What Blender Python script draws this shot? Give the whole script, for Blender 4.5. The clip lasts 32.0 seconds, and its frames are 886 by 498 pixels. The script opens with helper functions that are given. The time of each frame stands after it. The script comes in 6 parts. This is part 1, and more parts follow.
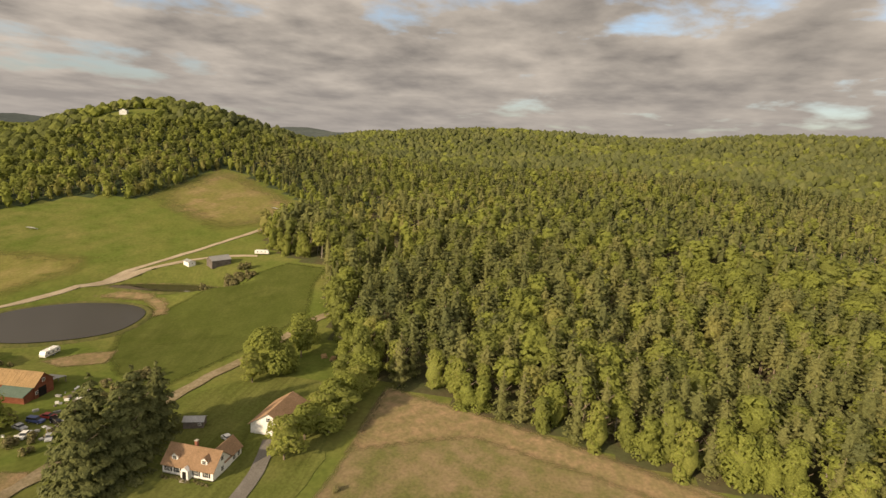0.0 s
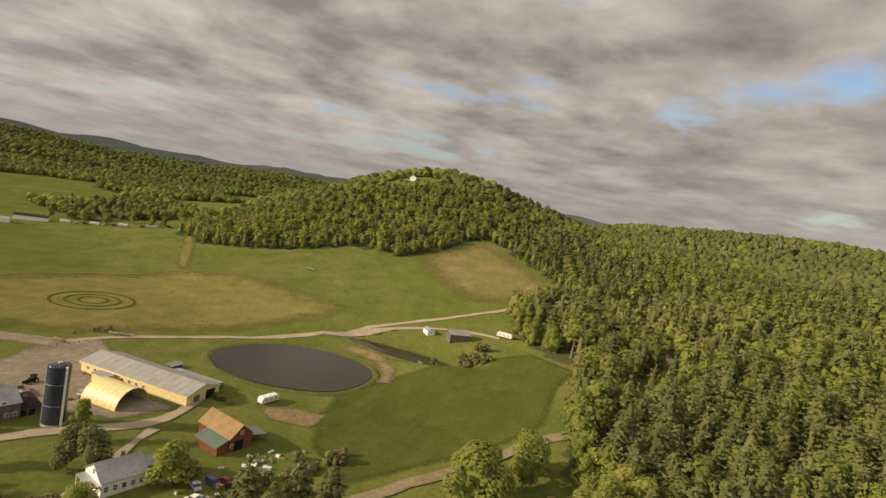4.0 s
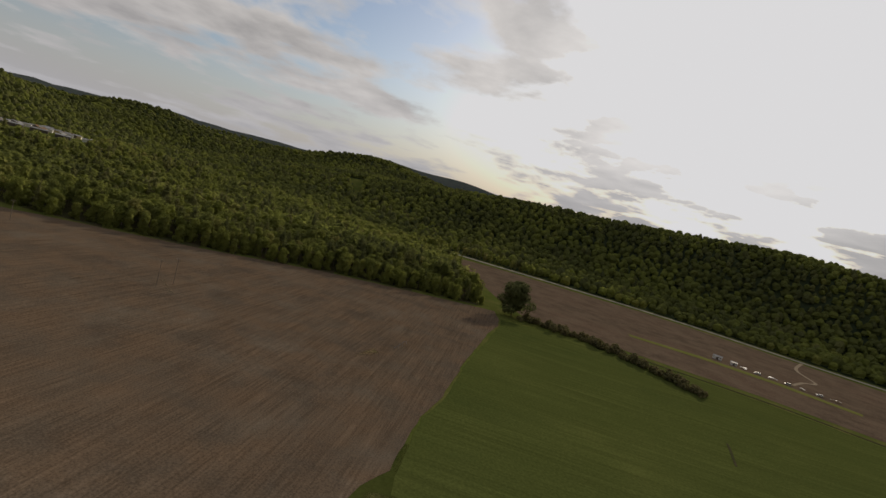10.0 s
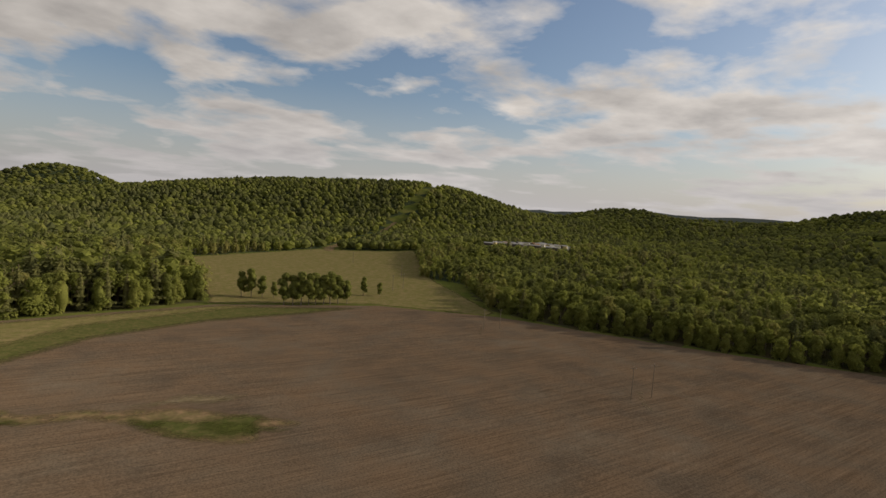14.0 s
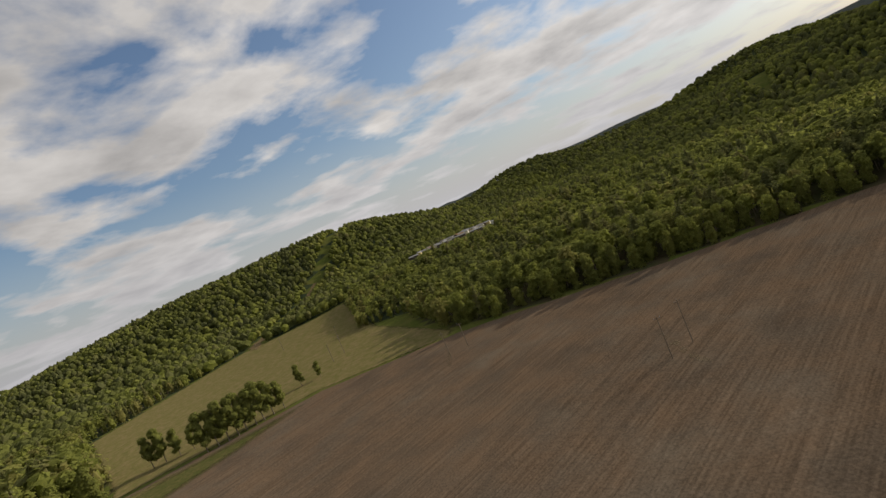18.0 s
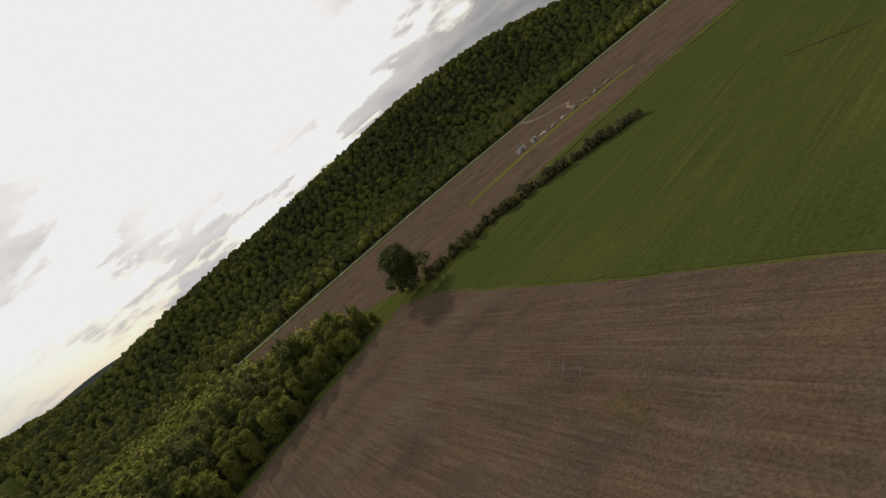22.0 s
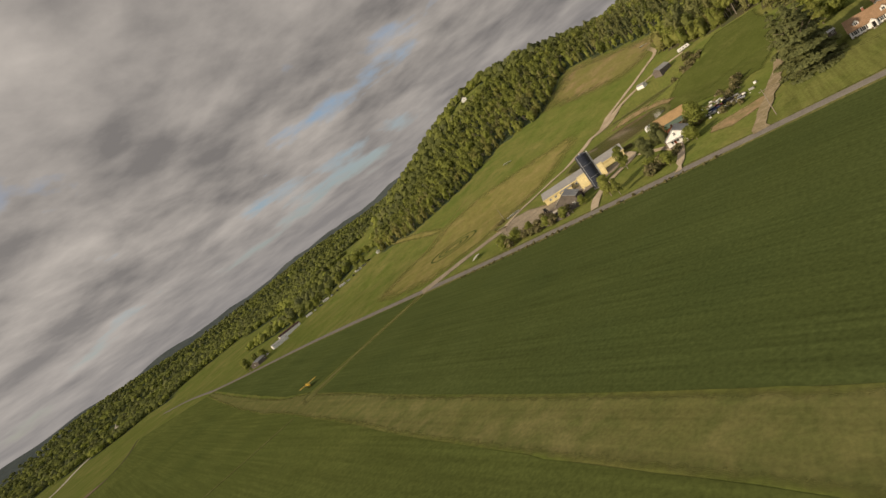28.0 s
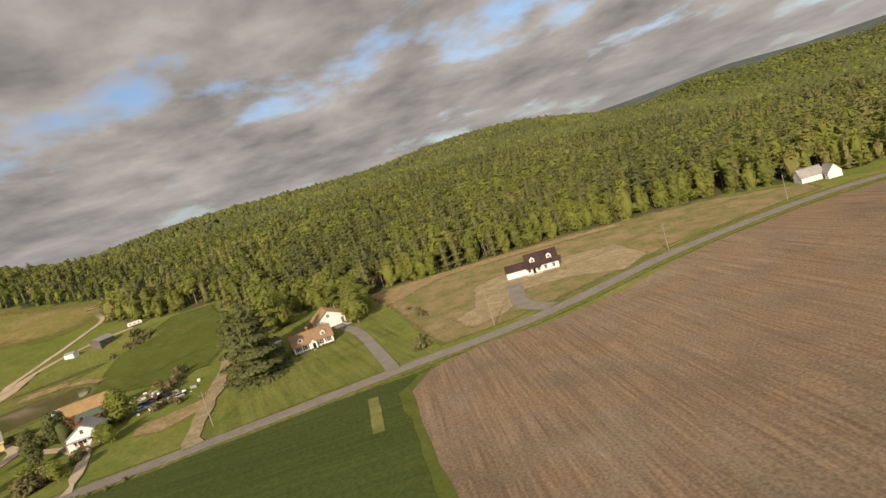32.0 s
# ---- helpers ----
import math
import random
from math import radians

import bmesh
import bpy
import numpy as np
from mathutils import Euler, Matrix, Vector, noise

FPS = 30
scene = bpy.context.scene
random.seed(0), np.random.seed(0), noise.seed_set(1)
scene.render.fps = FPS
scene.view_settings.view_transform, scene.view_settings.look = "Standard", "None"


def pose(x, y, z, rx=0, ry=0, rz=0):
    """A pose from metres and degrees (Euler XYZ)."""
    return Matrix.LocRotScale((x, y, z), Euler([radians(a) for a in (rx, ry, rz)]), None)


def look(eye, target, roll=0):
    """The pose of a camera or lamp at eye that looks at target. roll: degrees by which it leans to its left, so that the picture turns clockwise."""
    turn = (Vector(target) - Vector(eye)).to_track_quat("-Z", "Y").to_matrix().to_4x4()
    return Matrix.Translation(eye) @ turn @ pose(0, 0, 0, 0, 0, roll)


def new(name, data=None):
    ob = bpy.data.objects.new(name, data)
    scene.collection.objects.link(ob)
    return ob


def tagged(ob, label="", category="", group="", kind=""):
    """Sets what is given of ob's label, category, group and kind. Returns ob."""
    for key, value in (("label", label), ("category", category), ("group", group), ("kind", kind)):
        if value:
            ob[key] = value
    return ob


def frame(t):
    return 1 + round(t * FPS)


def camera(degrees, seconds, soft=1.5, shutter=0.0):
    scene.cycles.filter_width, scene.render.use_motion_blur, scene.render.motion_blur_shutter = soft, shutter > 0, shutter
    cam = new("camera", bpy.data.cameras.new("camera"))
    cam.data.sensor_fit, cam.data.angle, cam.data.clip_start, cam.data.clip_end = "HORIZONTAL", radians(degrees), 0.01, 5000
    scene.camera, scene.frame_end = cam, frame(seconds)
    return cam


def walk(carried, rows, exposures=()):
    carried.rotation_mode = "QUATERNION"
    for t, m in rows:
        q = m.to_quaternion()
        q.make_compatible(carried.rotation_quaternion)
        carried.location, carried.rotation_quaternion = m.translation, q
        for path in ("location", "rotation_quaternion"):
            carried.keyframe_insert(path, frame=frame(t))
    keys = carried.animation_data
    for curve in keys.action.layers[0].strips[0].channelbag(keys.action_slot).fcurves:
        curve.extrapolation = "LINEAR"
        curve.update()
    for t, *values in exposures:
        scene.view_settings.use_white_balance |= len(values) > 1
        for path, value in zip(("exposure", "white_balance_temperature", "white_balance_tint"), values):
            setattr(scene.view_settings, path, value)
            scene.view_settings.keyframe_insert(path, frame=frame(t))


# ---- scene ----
# ---------------------------------------------------------------- camera
LENS = 77.3
cam = camera(LENS, 32.0, soft=1.5, shutter=0.0)
# seconds, eye x y z, turn to the left from +y, pitch, roll to the left
PATH = (
    (0, -49.51, -27.94, 85.09, -78.65, -10.38, 3.19),
    (0.5, -43.00, -26.93, 83.52, -75.55, -7.98, 1.44),
    (1, -36.42, -25.16, 82.26, -72.20, -5.82, 1.41),
    (1.5, -30.05, -22.63, 81.53, -69.73, -3.92, 1.69),
    (2, -23.96, -19.73, 81.02, -67.68, -1.93, 2.25),
    (2.5, -18.01, -16.60, 80.53, -65.40, -0.33, 4.14),
    (4.5, -0.00, -0.00, 78.76, -45.00, -6.17, 12.01),
    (5, 3.34, 5.89, 77.95, -36.84, -6.11, 14.37),
    (5.5, 6.18, 12.01, 76.76, -27.68, -4.74, 18.86),
    (6, 8.09, 18.21, 75.37, -17.76, -2.62, 24.43),
    (6.5, 8.22, 24.60, 74.20, -7.40, -1.34, 26.96),
    (7, 7.20, 30.53, 73.28, 6.73, -0.49, 27.57),
    (7.5, 4.95, 35.73, 72.30, 22.75, -0.83, 28.82),
    (8, 1.70, 39.94, 71.17, 38.00, -2.18, 28.32),
    (8.5, -2.55, 43.66, 70.47, 51.74, -4.43, 26.01),
    (9, -7.55, 46.94, 70.22, 64.30, -5.31, 20.99),
    (9.5, -13.27, 49.89, 70.19, 75.57, -5.39, 18.21),
    (10, -19.60, 52.09, 69.99, 83.14, -5.34, 15.69),
    (10.5, -26.41, 53.40, 69.30, 88.69, -5.06, 14.04),
    (11, -33.60, 53.68, 68.26, 93.73, -4.67, 12.78),
    (11.5, -40.66, 53.27, 67.19, 98.55, -5.51, 11.46),
    (12, -48.31, 51.84, 66.20, 104.77, -5.59, 11.11),
    (12.5, -56.09, 49.34, 65.02, 111.72, -5.54, 10.46),
    (13, -63.74, 46.17, 63.67, 118.89, -5.37, 8.72),
    (13.5, -70.97, 42.52, 62.44, 125.80, -4.28, 6.66),
    (14, -77.81, 38.88, 61.76, 131.38, -4.39, 3.94),
    (14.5, -84.20, 35.26, 61.16, 135.80, -5.16, 0.90),
    (16.5, -107.06, 19.45, 59.05, 138.08, -2.84, -12.70),
    (17, -113.73, 15.23, 58.25, 134.08, -1.89, -16.48),
    (17.5, -120.47, 11.16, 57.55, 129.27, -3.03, -20.61),
    (18, -127.38, 7.46, 56.84, 124.00, -3.80, -23.27),
    (18.5, -134.49, 4.46, 56.00, 117.44, -4.21, -27.07),
    (19, -141.74, 2.12, 55.24, 110.71, -4.90, -30.85),
    (19.5, -149.02, 0.03, 54.79, 102.77, -4.62, -33.73),
    (20, -156.07, -1.34, 54.39, 93.25, -4.88, -37.34),
    (20.5, -162.99, -1.51, 54.50, 83.38, -5.05, -41.17),
    (21, -169.68, -0.92, 54.64, 73.75, -5.83, -42.06),
    (21.5, -176.03, 0.42, 54.77, 62.43, -7.94, -41.31),
    (22, -182.01, 2.55, 54.86, 49.92, -9.97, -39.23),
    (22.5, -187.56, 5.53, 54.90, 38.07, -10.09, -36.02),
    (23, -192.55, 9.41, 54.86, 28.51, -8.43, -33.16),
    (23.5, -196.77, 14.12, 54.76, 20.87, -4.90, -32.76),
    (24, -200.04, 19.53, 54.58, 15.56, -1.93, -33.20),
    (24.5, -202.21, 25.47, 54.31, 9.60, -0.62, -34.49),
    (25, -203.21, 31.72, 53.95, 1.82, -0.18, -35.20),
    (25.5, -203.03, 38.02, 53.50, -7.67, -0.81, -35.95),
    (26, -201.69, 44.14, 52.97, -16.31, -2.13, -36.48),
    (26.5, -199.26, 49.88, 52.36, -24.50, -3.65, -36.77),
    (27, -195.83, 55.10, 51.67, -32.64, -5.16, -36.83),
    (27.5, -191.52, 59.66, 50.91, -41.12, -6.33, -36.64),
    (28, -186.47, 63.47, 50.09, -50.34, -6.92, -36.18),
    (28.5, -180.84, 66.47, 49.19, -59.13, -7.88, -35.14),
    (29, -174.82, 68.59, 48.24, -67.75, -8.67, -33.75),
    (29.5, -168.54, 69.81, 47.25, -75.96, -8.50, -31.60),
    (30, -162.09, 70.25, 46.25, -83.91, -8.26, -29.13),
    (30.5, -155.59, 70.02, 45.24, -91.31, -7.94, -26.29),
    (31, -149.14, 69.22, 44.24, -98.20, -7.37, -23.71),
    (31.5, -142.85, 67.89, 43.25, -103.99, -6.25, -20.73),
    (32, -136.75, 66.04, 42.26, -108.72, -6.15, -17.14),
)


def facing(x, y, z, yaw, pitch, roll):
    return Matrix.Translation((x, y, z)) @ Euler((radians(90 + pitch), 0, radians(yaw))).to_matrix().to_4x4() @ pose(0, 0, 0, 0, 0, roll)


# seconds, stops, white balance: it closes down towards the sun
EXPOSURE = ((0.0, 0.36, 7600, 12), (2.5, 0.30, 7500, 12), (5.0, 0.24, 7400, 12), (6.5, 0.20, 7000, 11), (8.0, -0.10, 6750, 11), (9.0, -0.58, 6500, 11), (11.0, -0.86, 6450, 11), (13.0, -0.66, 6700, 11),
            (14.5, -0.48, 6750, 11), (17.0, -0.46, 6500, 10), (19.0, -0.42, 6450, 10), (21.0, -0.56, 6500, 10), (23.0, -0.48, 6500, 11), (25.0, -0.30, 6800, 12), (27.5, -0.15, 7000, 12), (29.5, 0.10, 7200, 12), (32.0, 0.18, 6950, 12))
walk(cam, [(t, facing(*row)) for t, *row in PATH], EXPOSURE)

# ---------------------------------------------------------------- sky and sun
SUN_TURN, SUN_HEIGHT = 56.0, 21.0
to_sun = Vector((-math.sin(radians(SUN_TURN)) * math.cos(radians(SUN_HEIGHT)), math.cos(radians(SUN_TURN)) * math.cos(radians(SUN_HEIGHT)), math.sin(radians(SUN_HEIGHT))))
sun = new("sun", bpy.data.lights.new("sun", "SUN"))
sun.data.energy, sun.data.angle, sun.data.color = 4.2, radians(1.5), (1.0, 0.86, 0.66)
sun.matrix_world = look(to_sun * 500, (0, 0, 0))

world = bpy.data.worlds.new("sky")
scene.world = world
world.use_nodes = True
wn, wl = world.node_tree.nodes, world.node_tree.links
wn.clear()


def wnode(kind, **vals):
    n = wn.new(kind)
    for k, v in vals.items():
        n.inputs[k].default_value = v
    return n


def wmath(op, a, b=None, clamp=False):
    n = wn.new("ShaderNodeMath")
    n.operation, n.use_clamp = op, clamp
    for k, v in enumerate((a, b)):
        if v is None:
            continue
        if isinstance(v, (int, float)):
            n.inputs[k].default_value = v
        else:
            wl.new(v, n.inputs[k])
    return n.outputs[0]


air = wn.new("ShaderNodeTexSky")
air.sky_type, air.sun_disc = "NISHITA", False
air.sun_elevation, air.sun_rotation = radians(SUN_HEIGHT), radians(-SUN_TURN)
air.altitude, air.air_density, air.dust_density, air.ozone_density = 200, 1.0, 2.2, 1.0
where = wn.new("ShaderNodeTexCoord")
split = wn.new("ShaderNodeSeparateXYZ")
wl.new(where.outputs["Generated"], split.inputs[0])
# cloud deck: the view line met with a flat layer
height = wmath("ADD", wmath("MAXIMUM", split.outputs["Z"], 0.0), 0.14)
deck = wn.new("ShaderNodeCombineXYZ")
wl.new(wmath("DIVIDE", split.outputs["X"], height), deck.inputs[0])
wl.new(wmath("DIVIDE", split.outputs["Y"], height), deck.inputs[1])
deck.inputs[2].default_value = 3.7
big = wnode("ShaderNodeTexNoise", Scale=0.55, Detail=3.0, Roughness=0.5)
mid = wnode("ShaderNodeTexNoise", Scale=1.8, Detail=7.0, Roughness=0.54, Distortion=0.15)
fine = wnode("ShaderNodeTexNoise", Scale=2.3, Detail=7.0, Roughness=0.54, Distortion=0.1)
for n in (big, mid, fine):
    wl.new(deck.outputs[0], n.inputs["Vector"])
cover = wmath("ADD", wmath("MULTIPLY", big.outputs["Fac"], 0.55), wmath("MULTIPLY", mid.outputs["Fac"], 0.75))
# the deck thins out towards the south-west
thin = wn.new("ShaderNodeVectorMath")
thin.operation = "DOT_PRODUCT"
thin.inputs[1].default_value = (-0.80, -0.60, 0.0)
wl.new(where.outputs["Generated"], thin.inputs[0])
edge = wmath("ADD", 0.522, wmath("MULTIPLY", thin.outputs["Value"], 0.085))
mask = wmath("MULTIPLY", wmath("SUBTRACT", cover, edge), 9.0, clamp=True)
# thick parts grey underneath, thin parts and rims bright
thick = wmath("MULTIPLY", wmath("SUBTRACT", wmath("ADD", wmath("MULTIPLY", fine.outputs["Fac"], 0.6), wmath("MULTIPLY", cover, 0.5)), wmath("ADD", 0.455, wmath("MULTIPLY", thin.outputs["Value"], 0.09))), 2.7, clamp=True)
tone = wn.new("ShaderNodeMix")
tone.data_type = "RGBA"
tone.inputs["A"].default_value, tone.inputs["B"].default_value = (6.3, 5.98, 5.66, 1), (2.0, 1.94, 1.95, 1)
wl.new(thick, tone.inputs["Factor"])
open_sky = wmath("MAXIMUM", thin.outputs["Value"], 0.0)


def brighter(colour, by):
    n = wn.new("ShaderNodeMix")
    n.data_type, n.blend_type = "RGBA", "MULTIPLY"
    n.inputs["Factor"].default_value = 1.0
    wl.new(colour, n.inputs["A"])
    wl.new(by, n.inputs["B"])
    return n.outputs["Result"]


# light scattered forward through the cloud round the sun
glow = wn.new("ShaderNodeVectorMath")
glow.operation = "DOT_PRODUCT"
glow.inputs[1].default_value = to_sun
wl.new(where.outputs["Generated"], glow.inputs[0])
facing_sun = wmath("MAXIMUM", glow.outputs["Value"], 0.0)
halo = wmath("ADD", wmath("MULTIPLY", wmath("POWER", facing_sun, 3.0), 0.32), wmath("POWER", facing_sun, 30.0))
lift = wn.new("ShaderNodeMix")
lift.data_type, lift.blend_type = "RGBA", "ADD"
lift.inputs["Factor"].default_value = 1.0
wl.new(brighter(tone.outputs["Result"], wmath("ADD", wmath("ADD", 1.0, wmath("MULTIPLY", glow.outputs["Value"], 0.20)), wmath("MULTIPLY", open_sky, 0.5))), lift.inputs["A"])
warm = wn.new("ShaderNodeMix")
warm.data_type, warm.blend_type = "RGBA", "MULTIPLY"
warm.inputs["Factor"].default_value = 1.0
warm.inputs["A"].default_value = (10.0, 9.8, 9.5, 1)
wl.new(halo, warm.inputs["B"])
wl.new(warm.outputs["Result"], lift.inputs["B"])
both = wn.new("ShaderNodeMix")
both.data_type = "RGBA"
wl.new(mask, both.inputs["Factor"])
clear = wn.new("ShaderNodeMix")
clear.data_type, clear.blend_type = "RGBA", "MULTIPLY"
clear.inputs["Factor"].default_value, clear.inputs["B"].default_value = 1.0, (1.24, 1.34, 1.48, 1)
wl.new(air.outputs[0], clear.inputs["A"])
wl.new(clear.outputs["Result"], both.inputs["A"])
wl.new(lift.outputs["Result"], both.inputs["B"])
shine = wnode("ShaderNodeBackground", Strength=0.10)
# pale haze low over the horizon, brighter in the open quarter
veil = wn.new("ShaderNodeMix")
veil.data_type = "RGBA"
wl.new(wmath("MULTIPLY", wmath("POWER", wmath("SUBTRACT", 1.0, wmath("MULTIPLY", wmath("MAXIMUM", split.outputs["Z"], 0.0), 5.0), clamp=True), 1.4), wmath("ADD", 0.78, wmath("MULTIPLY", open_sky, 0.10))), veil.inputs["Factor"])
wl.new(both.outputs["Result"], veil.inputs["A"])
haze = wn.new("ShaderNodeRGB")
haze.outputs[0].default_value = (2.9, 2.85, 2.95, 1)
wl.new(brighter(haze.outputs[0], wmath("ADD", 1.0, wmath("MULTIPLY", open_sky, 1.6))), veil.inputs["B"])
# cloud cannot outshine its own white
cap = wn.new("ShaderNodeMix")
cap.data_type, cap.blend_type = "RGBA", "DARKEN"
cap.inputs["Factor"].default_value, cap.inputs["B"].default_value = 1.0, (12.4, 12.3, 12.3, 1)
wl.new(veil.outputs["Result"], cap.inputs["A"])
wl.new(cap.outputs["Result"], shine.inputs["Color"])
wl.new(shine.outputs[0], wn.new("ShaderNodeOutputWorld").inputs["Surface"])

# ---------------------------------------------------------------- materials


def surface(name, colours, scale=1.0, rough=0.8, metal=0.0, bump=0.0, bump_scale=None, fine=None, spread=0.35, lines=None, random_tint=0.0, tint=None, through_light=0.0, speckle=0.20, matte=0.42, feather=0.0):
    """Procedural material: colours mixed by noise at two scales (in metres), optional ploughed or mown lines
    (angle in degrees, spacing, depth, colour share), variation from object to object, optional bump."""
    m = bpy.data.materials.new(name)
    m.use_nodes = True
    nt = m.node_tree
    nodes, links = nt.nodes, nt.links
    nodes.clear()
    out = nodes.new("ShaderNodeOutputMaterial")
    bsdf = nodes.new("ShaderNodeBsdfPrincipled")
    bsdf.inputs["Roughness"].default_value, bsdf.inputs["Metallic"].default_value = rough, metal
    bsdf.inputs["Specular IOR Level"].default_value = 0.5 if rough < 0.65 else 0.0
    bsdf.inputs["Diffuse Roughness"].default_value = matte if rough >= 0.65 and not tint else 0.0
    geo = nodes.new("ShaderNodeNewGeometry")

    def noise_at(size, detail=4.0, rough_n=0.6):
        n = nodes.new("ShaderNodeTexNoise")
        n.inputs["Scale"].default_value, n.inputs["Detail"].default_value, n.inputs["Roughness"].default_value = 1.0 / size, detail, rough_n
        links.new(geo.outputs["Position"], n.inputs["Vector"])
        return n.outputs["Fac"]

    def mixed(a, b, fac, mode="MIX"):
        n = nodes.new("ShaderNodeMix")
        n.data_type, n.blend_type = "RGBA", mode
        for v, k in ((fac, "Factor"), (a, "A"), (b, "B")):
            if isinstance(v, (int, float)):
                n.inputs[k].default_value = v
            elif isinstance(v, tuple):
                n.inputs[k].default_value = (*v, 1)
            else:
                links.new(v, n.inputs[k])
        return n.outputs["Result"]

    def stretch(fac, lo, hi):
        n = nodes.new("ShaderNodeMapRange")
        n.inputs["From Min"].default_value, n.inputs["From Max"].default_value = lo, hi
        links.new(fac, n.inputs["Value"])
        return n.outputs[0]

    colour = colours[0]
    for k, c in enumerate(colours[1:]):
        colour = mixed(colour, c, stretch(noise_at(scale / (1.0 + 2.3 * k), 5.0), 0.5 - spread * 0.4, 0.5 + spread * 0.4))
    grain = noise_at(fine or scale / 12, 3.0)
    colour = mixed(colour, mixed((1 - speckle,) * 3, (1 + speckle, 1 + speckle * 0.95, 1 + speckle * 0.9), stretch(grain, 0.3, 0.7)), 1.0, "MULTIPLY")
    heights = [(grain, bump)]
    if lines:
        turn, gap, depth, share = lines
        streak = []
        for size, along in ((gap, 40.0), (gap * 3.1, 22.0)):
            turned = nodes.new("ShaderNodeVectorRotate")
            turned.rotation_type = "Z_AXIS"
            turned.inputs["Angle"].default_value = radians(-turn)
            links.new(geo.outputs["Position"], turned.inputs["Vector"])
            mp = nodes.new("ShaderNodeMapping")
            mp.inputs["Scale"].default_value = (1 / (size * along), 1 / size, 1.0)
            links.new(turned.outputs[0], mp.inputs["Vector"])
            n = nodes.new("ShaderNodeTexNoise")
            n.inputs["Scale"].default_value, n.inputs["Detail"].default_value = 1.0, 3.0
            links.new(mp.outputs[0], n.inputs["Vector"])
            streak.append(stretch(n.outputs["Fac"], 0.36, 0.64))
        both = nodes.new("ShaderNodeMath")
        both.operation = "MULTIPLY_ADD"
        both.inputs[1].default_value = 0.68
        half = nodes.new("ShaderNodeMath")
        half.operation = "MULTIPLY"
        half.inputs[1].default_value = 0.32
        links.new(streak[1], half.inputs[0])
        links.new(streak[0], both.inputs[0])
        links.new(half.outputs[0], both.inputs[2])
        patch = stretch(noise_at(gap * 14, 3.0), 0.30, 0.55)
        dim = nodes.new("ShaderNodeMath")
        dim.operation = "MULTIPLY"
        dim.inputs[1].default_value = share
        links.new(patch, dim.inputs[0])
        lined = mixed((1 - 0.9 * depth,) * 3, (1 + 0.9 * depth,) * 3, both.outputs[0])
        colour = mixed(colour, mixed((1.0, 1.0, 1.0), lined, dim.outputs[0]), 1.0, "MULTIPLY")
    if random_tint:
        info = nodes.new("ShaderNodeObjectInfo")
        colour = mixed(colour, mixed((1 - random_tint,) * 3, (1 + random_tint,) * 3, info.outputs["Random"]), 1.0, "MULTIPLY")
    if tint:
        at = nodes.new("ShaderNodeAttribute")
        at.attribute_name = "tint"
        ramp = nodes.new("ShaderNodeValToRGB")
        el = ramp.color_ramp.elements
        el[0].color, el[1].color = (*tint[0], 1), (*tint[-1], 1)
        for k, c in enumerate(tint[1:-1]):
            el.new((k + 1) / (len(tint) - 1)).color = (*c, 1)
        links.new(at.outputs["Fac"], ramp.inputs["Fac"])
        colour = mixed(ramp.outputs["Color"], mixed((0.7, 0.7, 0.7), (1.3, 1.3, 1.3), stretch(grain, 0.3, 0.7)), 1.0, "MULTIPLY")
        isl = geo.outputs["Random Per Island"]
        colour = mixed(colour, mixed((0.91, 0.92, 0.90), (1.09, 1.09, 1.08), isl), 1.0, "MULTIPLY")
    if isinstance(colour, tuple):
        bsdf.inputs["Base Color"].default_value = (*colour, 1)
    else:
        links.new(colour, bsdf.inputs["Base Color"])
    if bump:
        bp = nodes.new("ShaderNodeBump")
        bp.inputs["Strength"].default_value, bp.inputs["Distance"].default_value = 0.7, bump
        links.new(grain, bp.inputs["Height"])
        links.new(bp.outputs[0], bsdf.inputs["Normal"])
    if through_light:
        leaf = nodes.new("ShaderNodeBsdfTranslucent")
        links.new(colour, leaf.inputs["Color"])
        mx = nodes.new("ShaderNodeMixShader")
        mx.inputs[0].default_value = through_light
        links.new(bsdf.outputs[0], mx.inputs[1])
        links.new(leaf.outputs[0], mx.inputs[2])
        links.new(mx.outputs[0], out.inputs[0])
    elif feather:
        # frays out into the ground round it where the sheet is marked thin
        rim = nodes.new("ShaderNodeAttribute")
        rim.attribute_name = "thin"
        ragged = nodes.new("ShaderNodeMath")
        ragged.operation = "MULTIPLY_ADD"
        ragged.inputs[1].default_value = 1.1
        links.new(noise_at(feather, 5.0, 0.65), ragged.inputs[0])
        links.new(rim.outputs["Fac"], ragged.inputs[2])
        mx = nodes.new("ShaderNodeMixShader")
        links.new(stretch(ragged.outputs[0], 0.78, 1.62), mx.inputs[0])
        links.new(bsdf.outputs[0], mx.inputs[1])
        links.new(nodes.new("ShaderNodeBsdfTransparent").outputs[0], mx.inputs[2])
        links.new(mx.outputs[0], out.inputs[0])
    else:
        links.new(bsdf.outputs[0], out.inputs[0])
    return m


def plain(name, colour, rough=0.6, metal=0.0, vary=0.15, size=1.2):
    lo, hi = tuple(c * (1 - vary) for c in colour), tuple(min(1, c * (1 + vary)) for c in colour)
    return surface(name, (lo, hi), size, rough, metal, fine=size / 6)


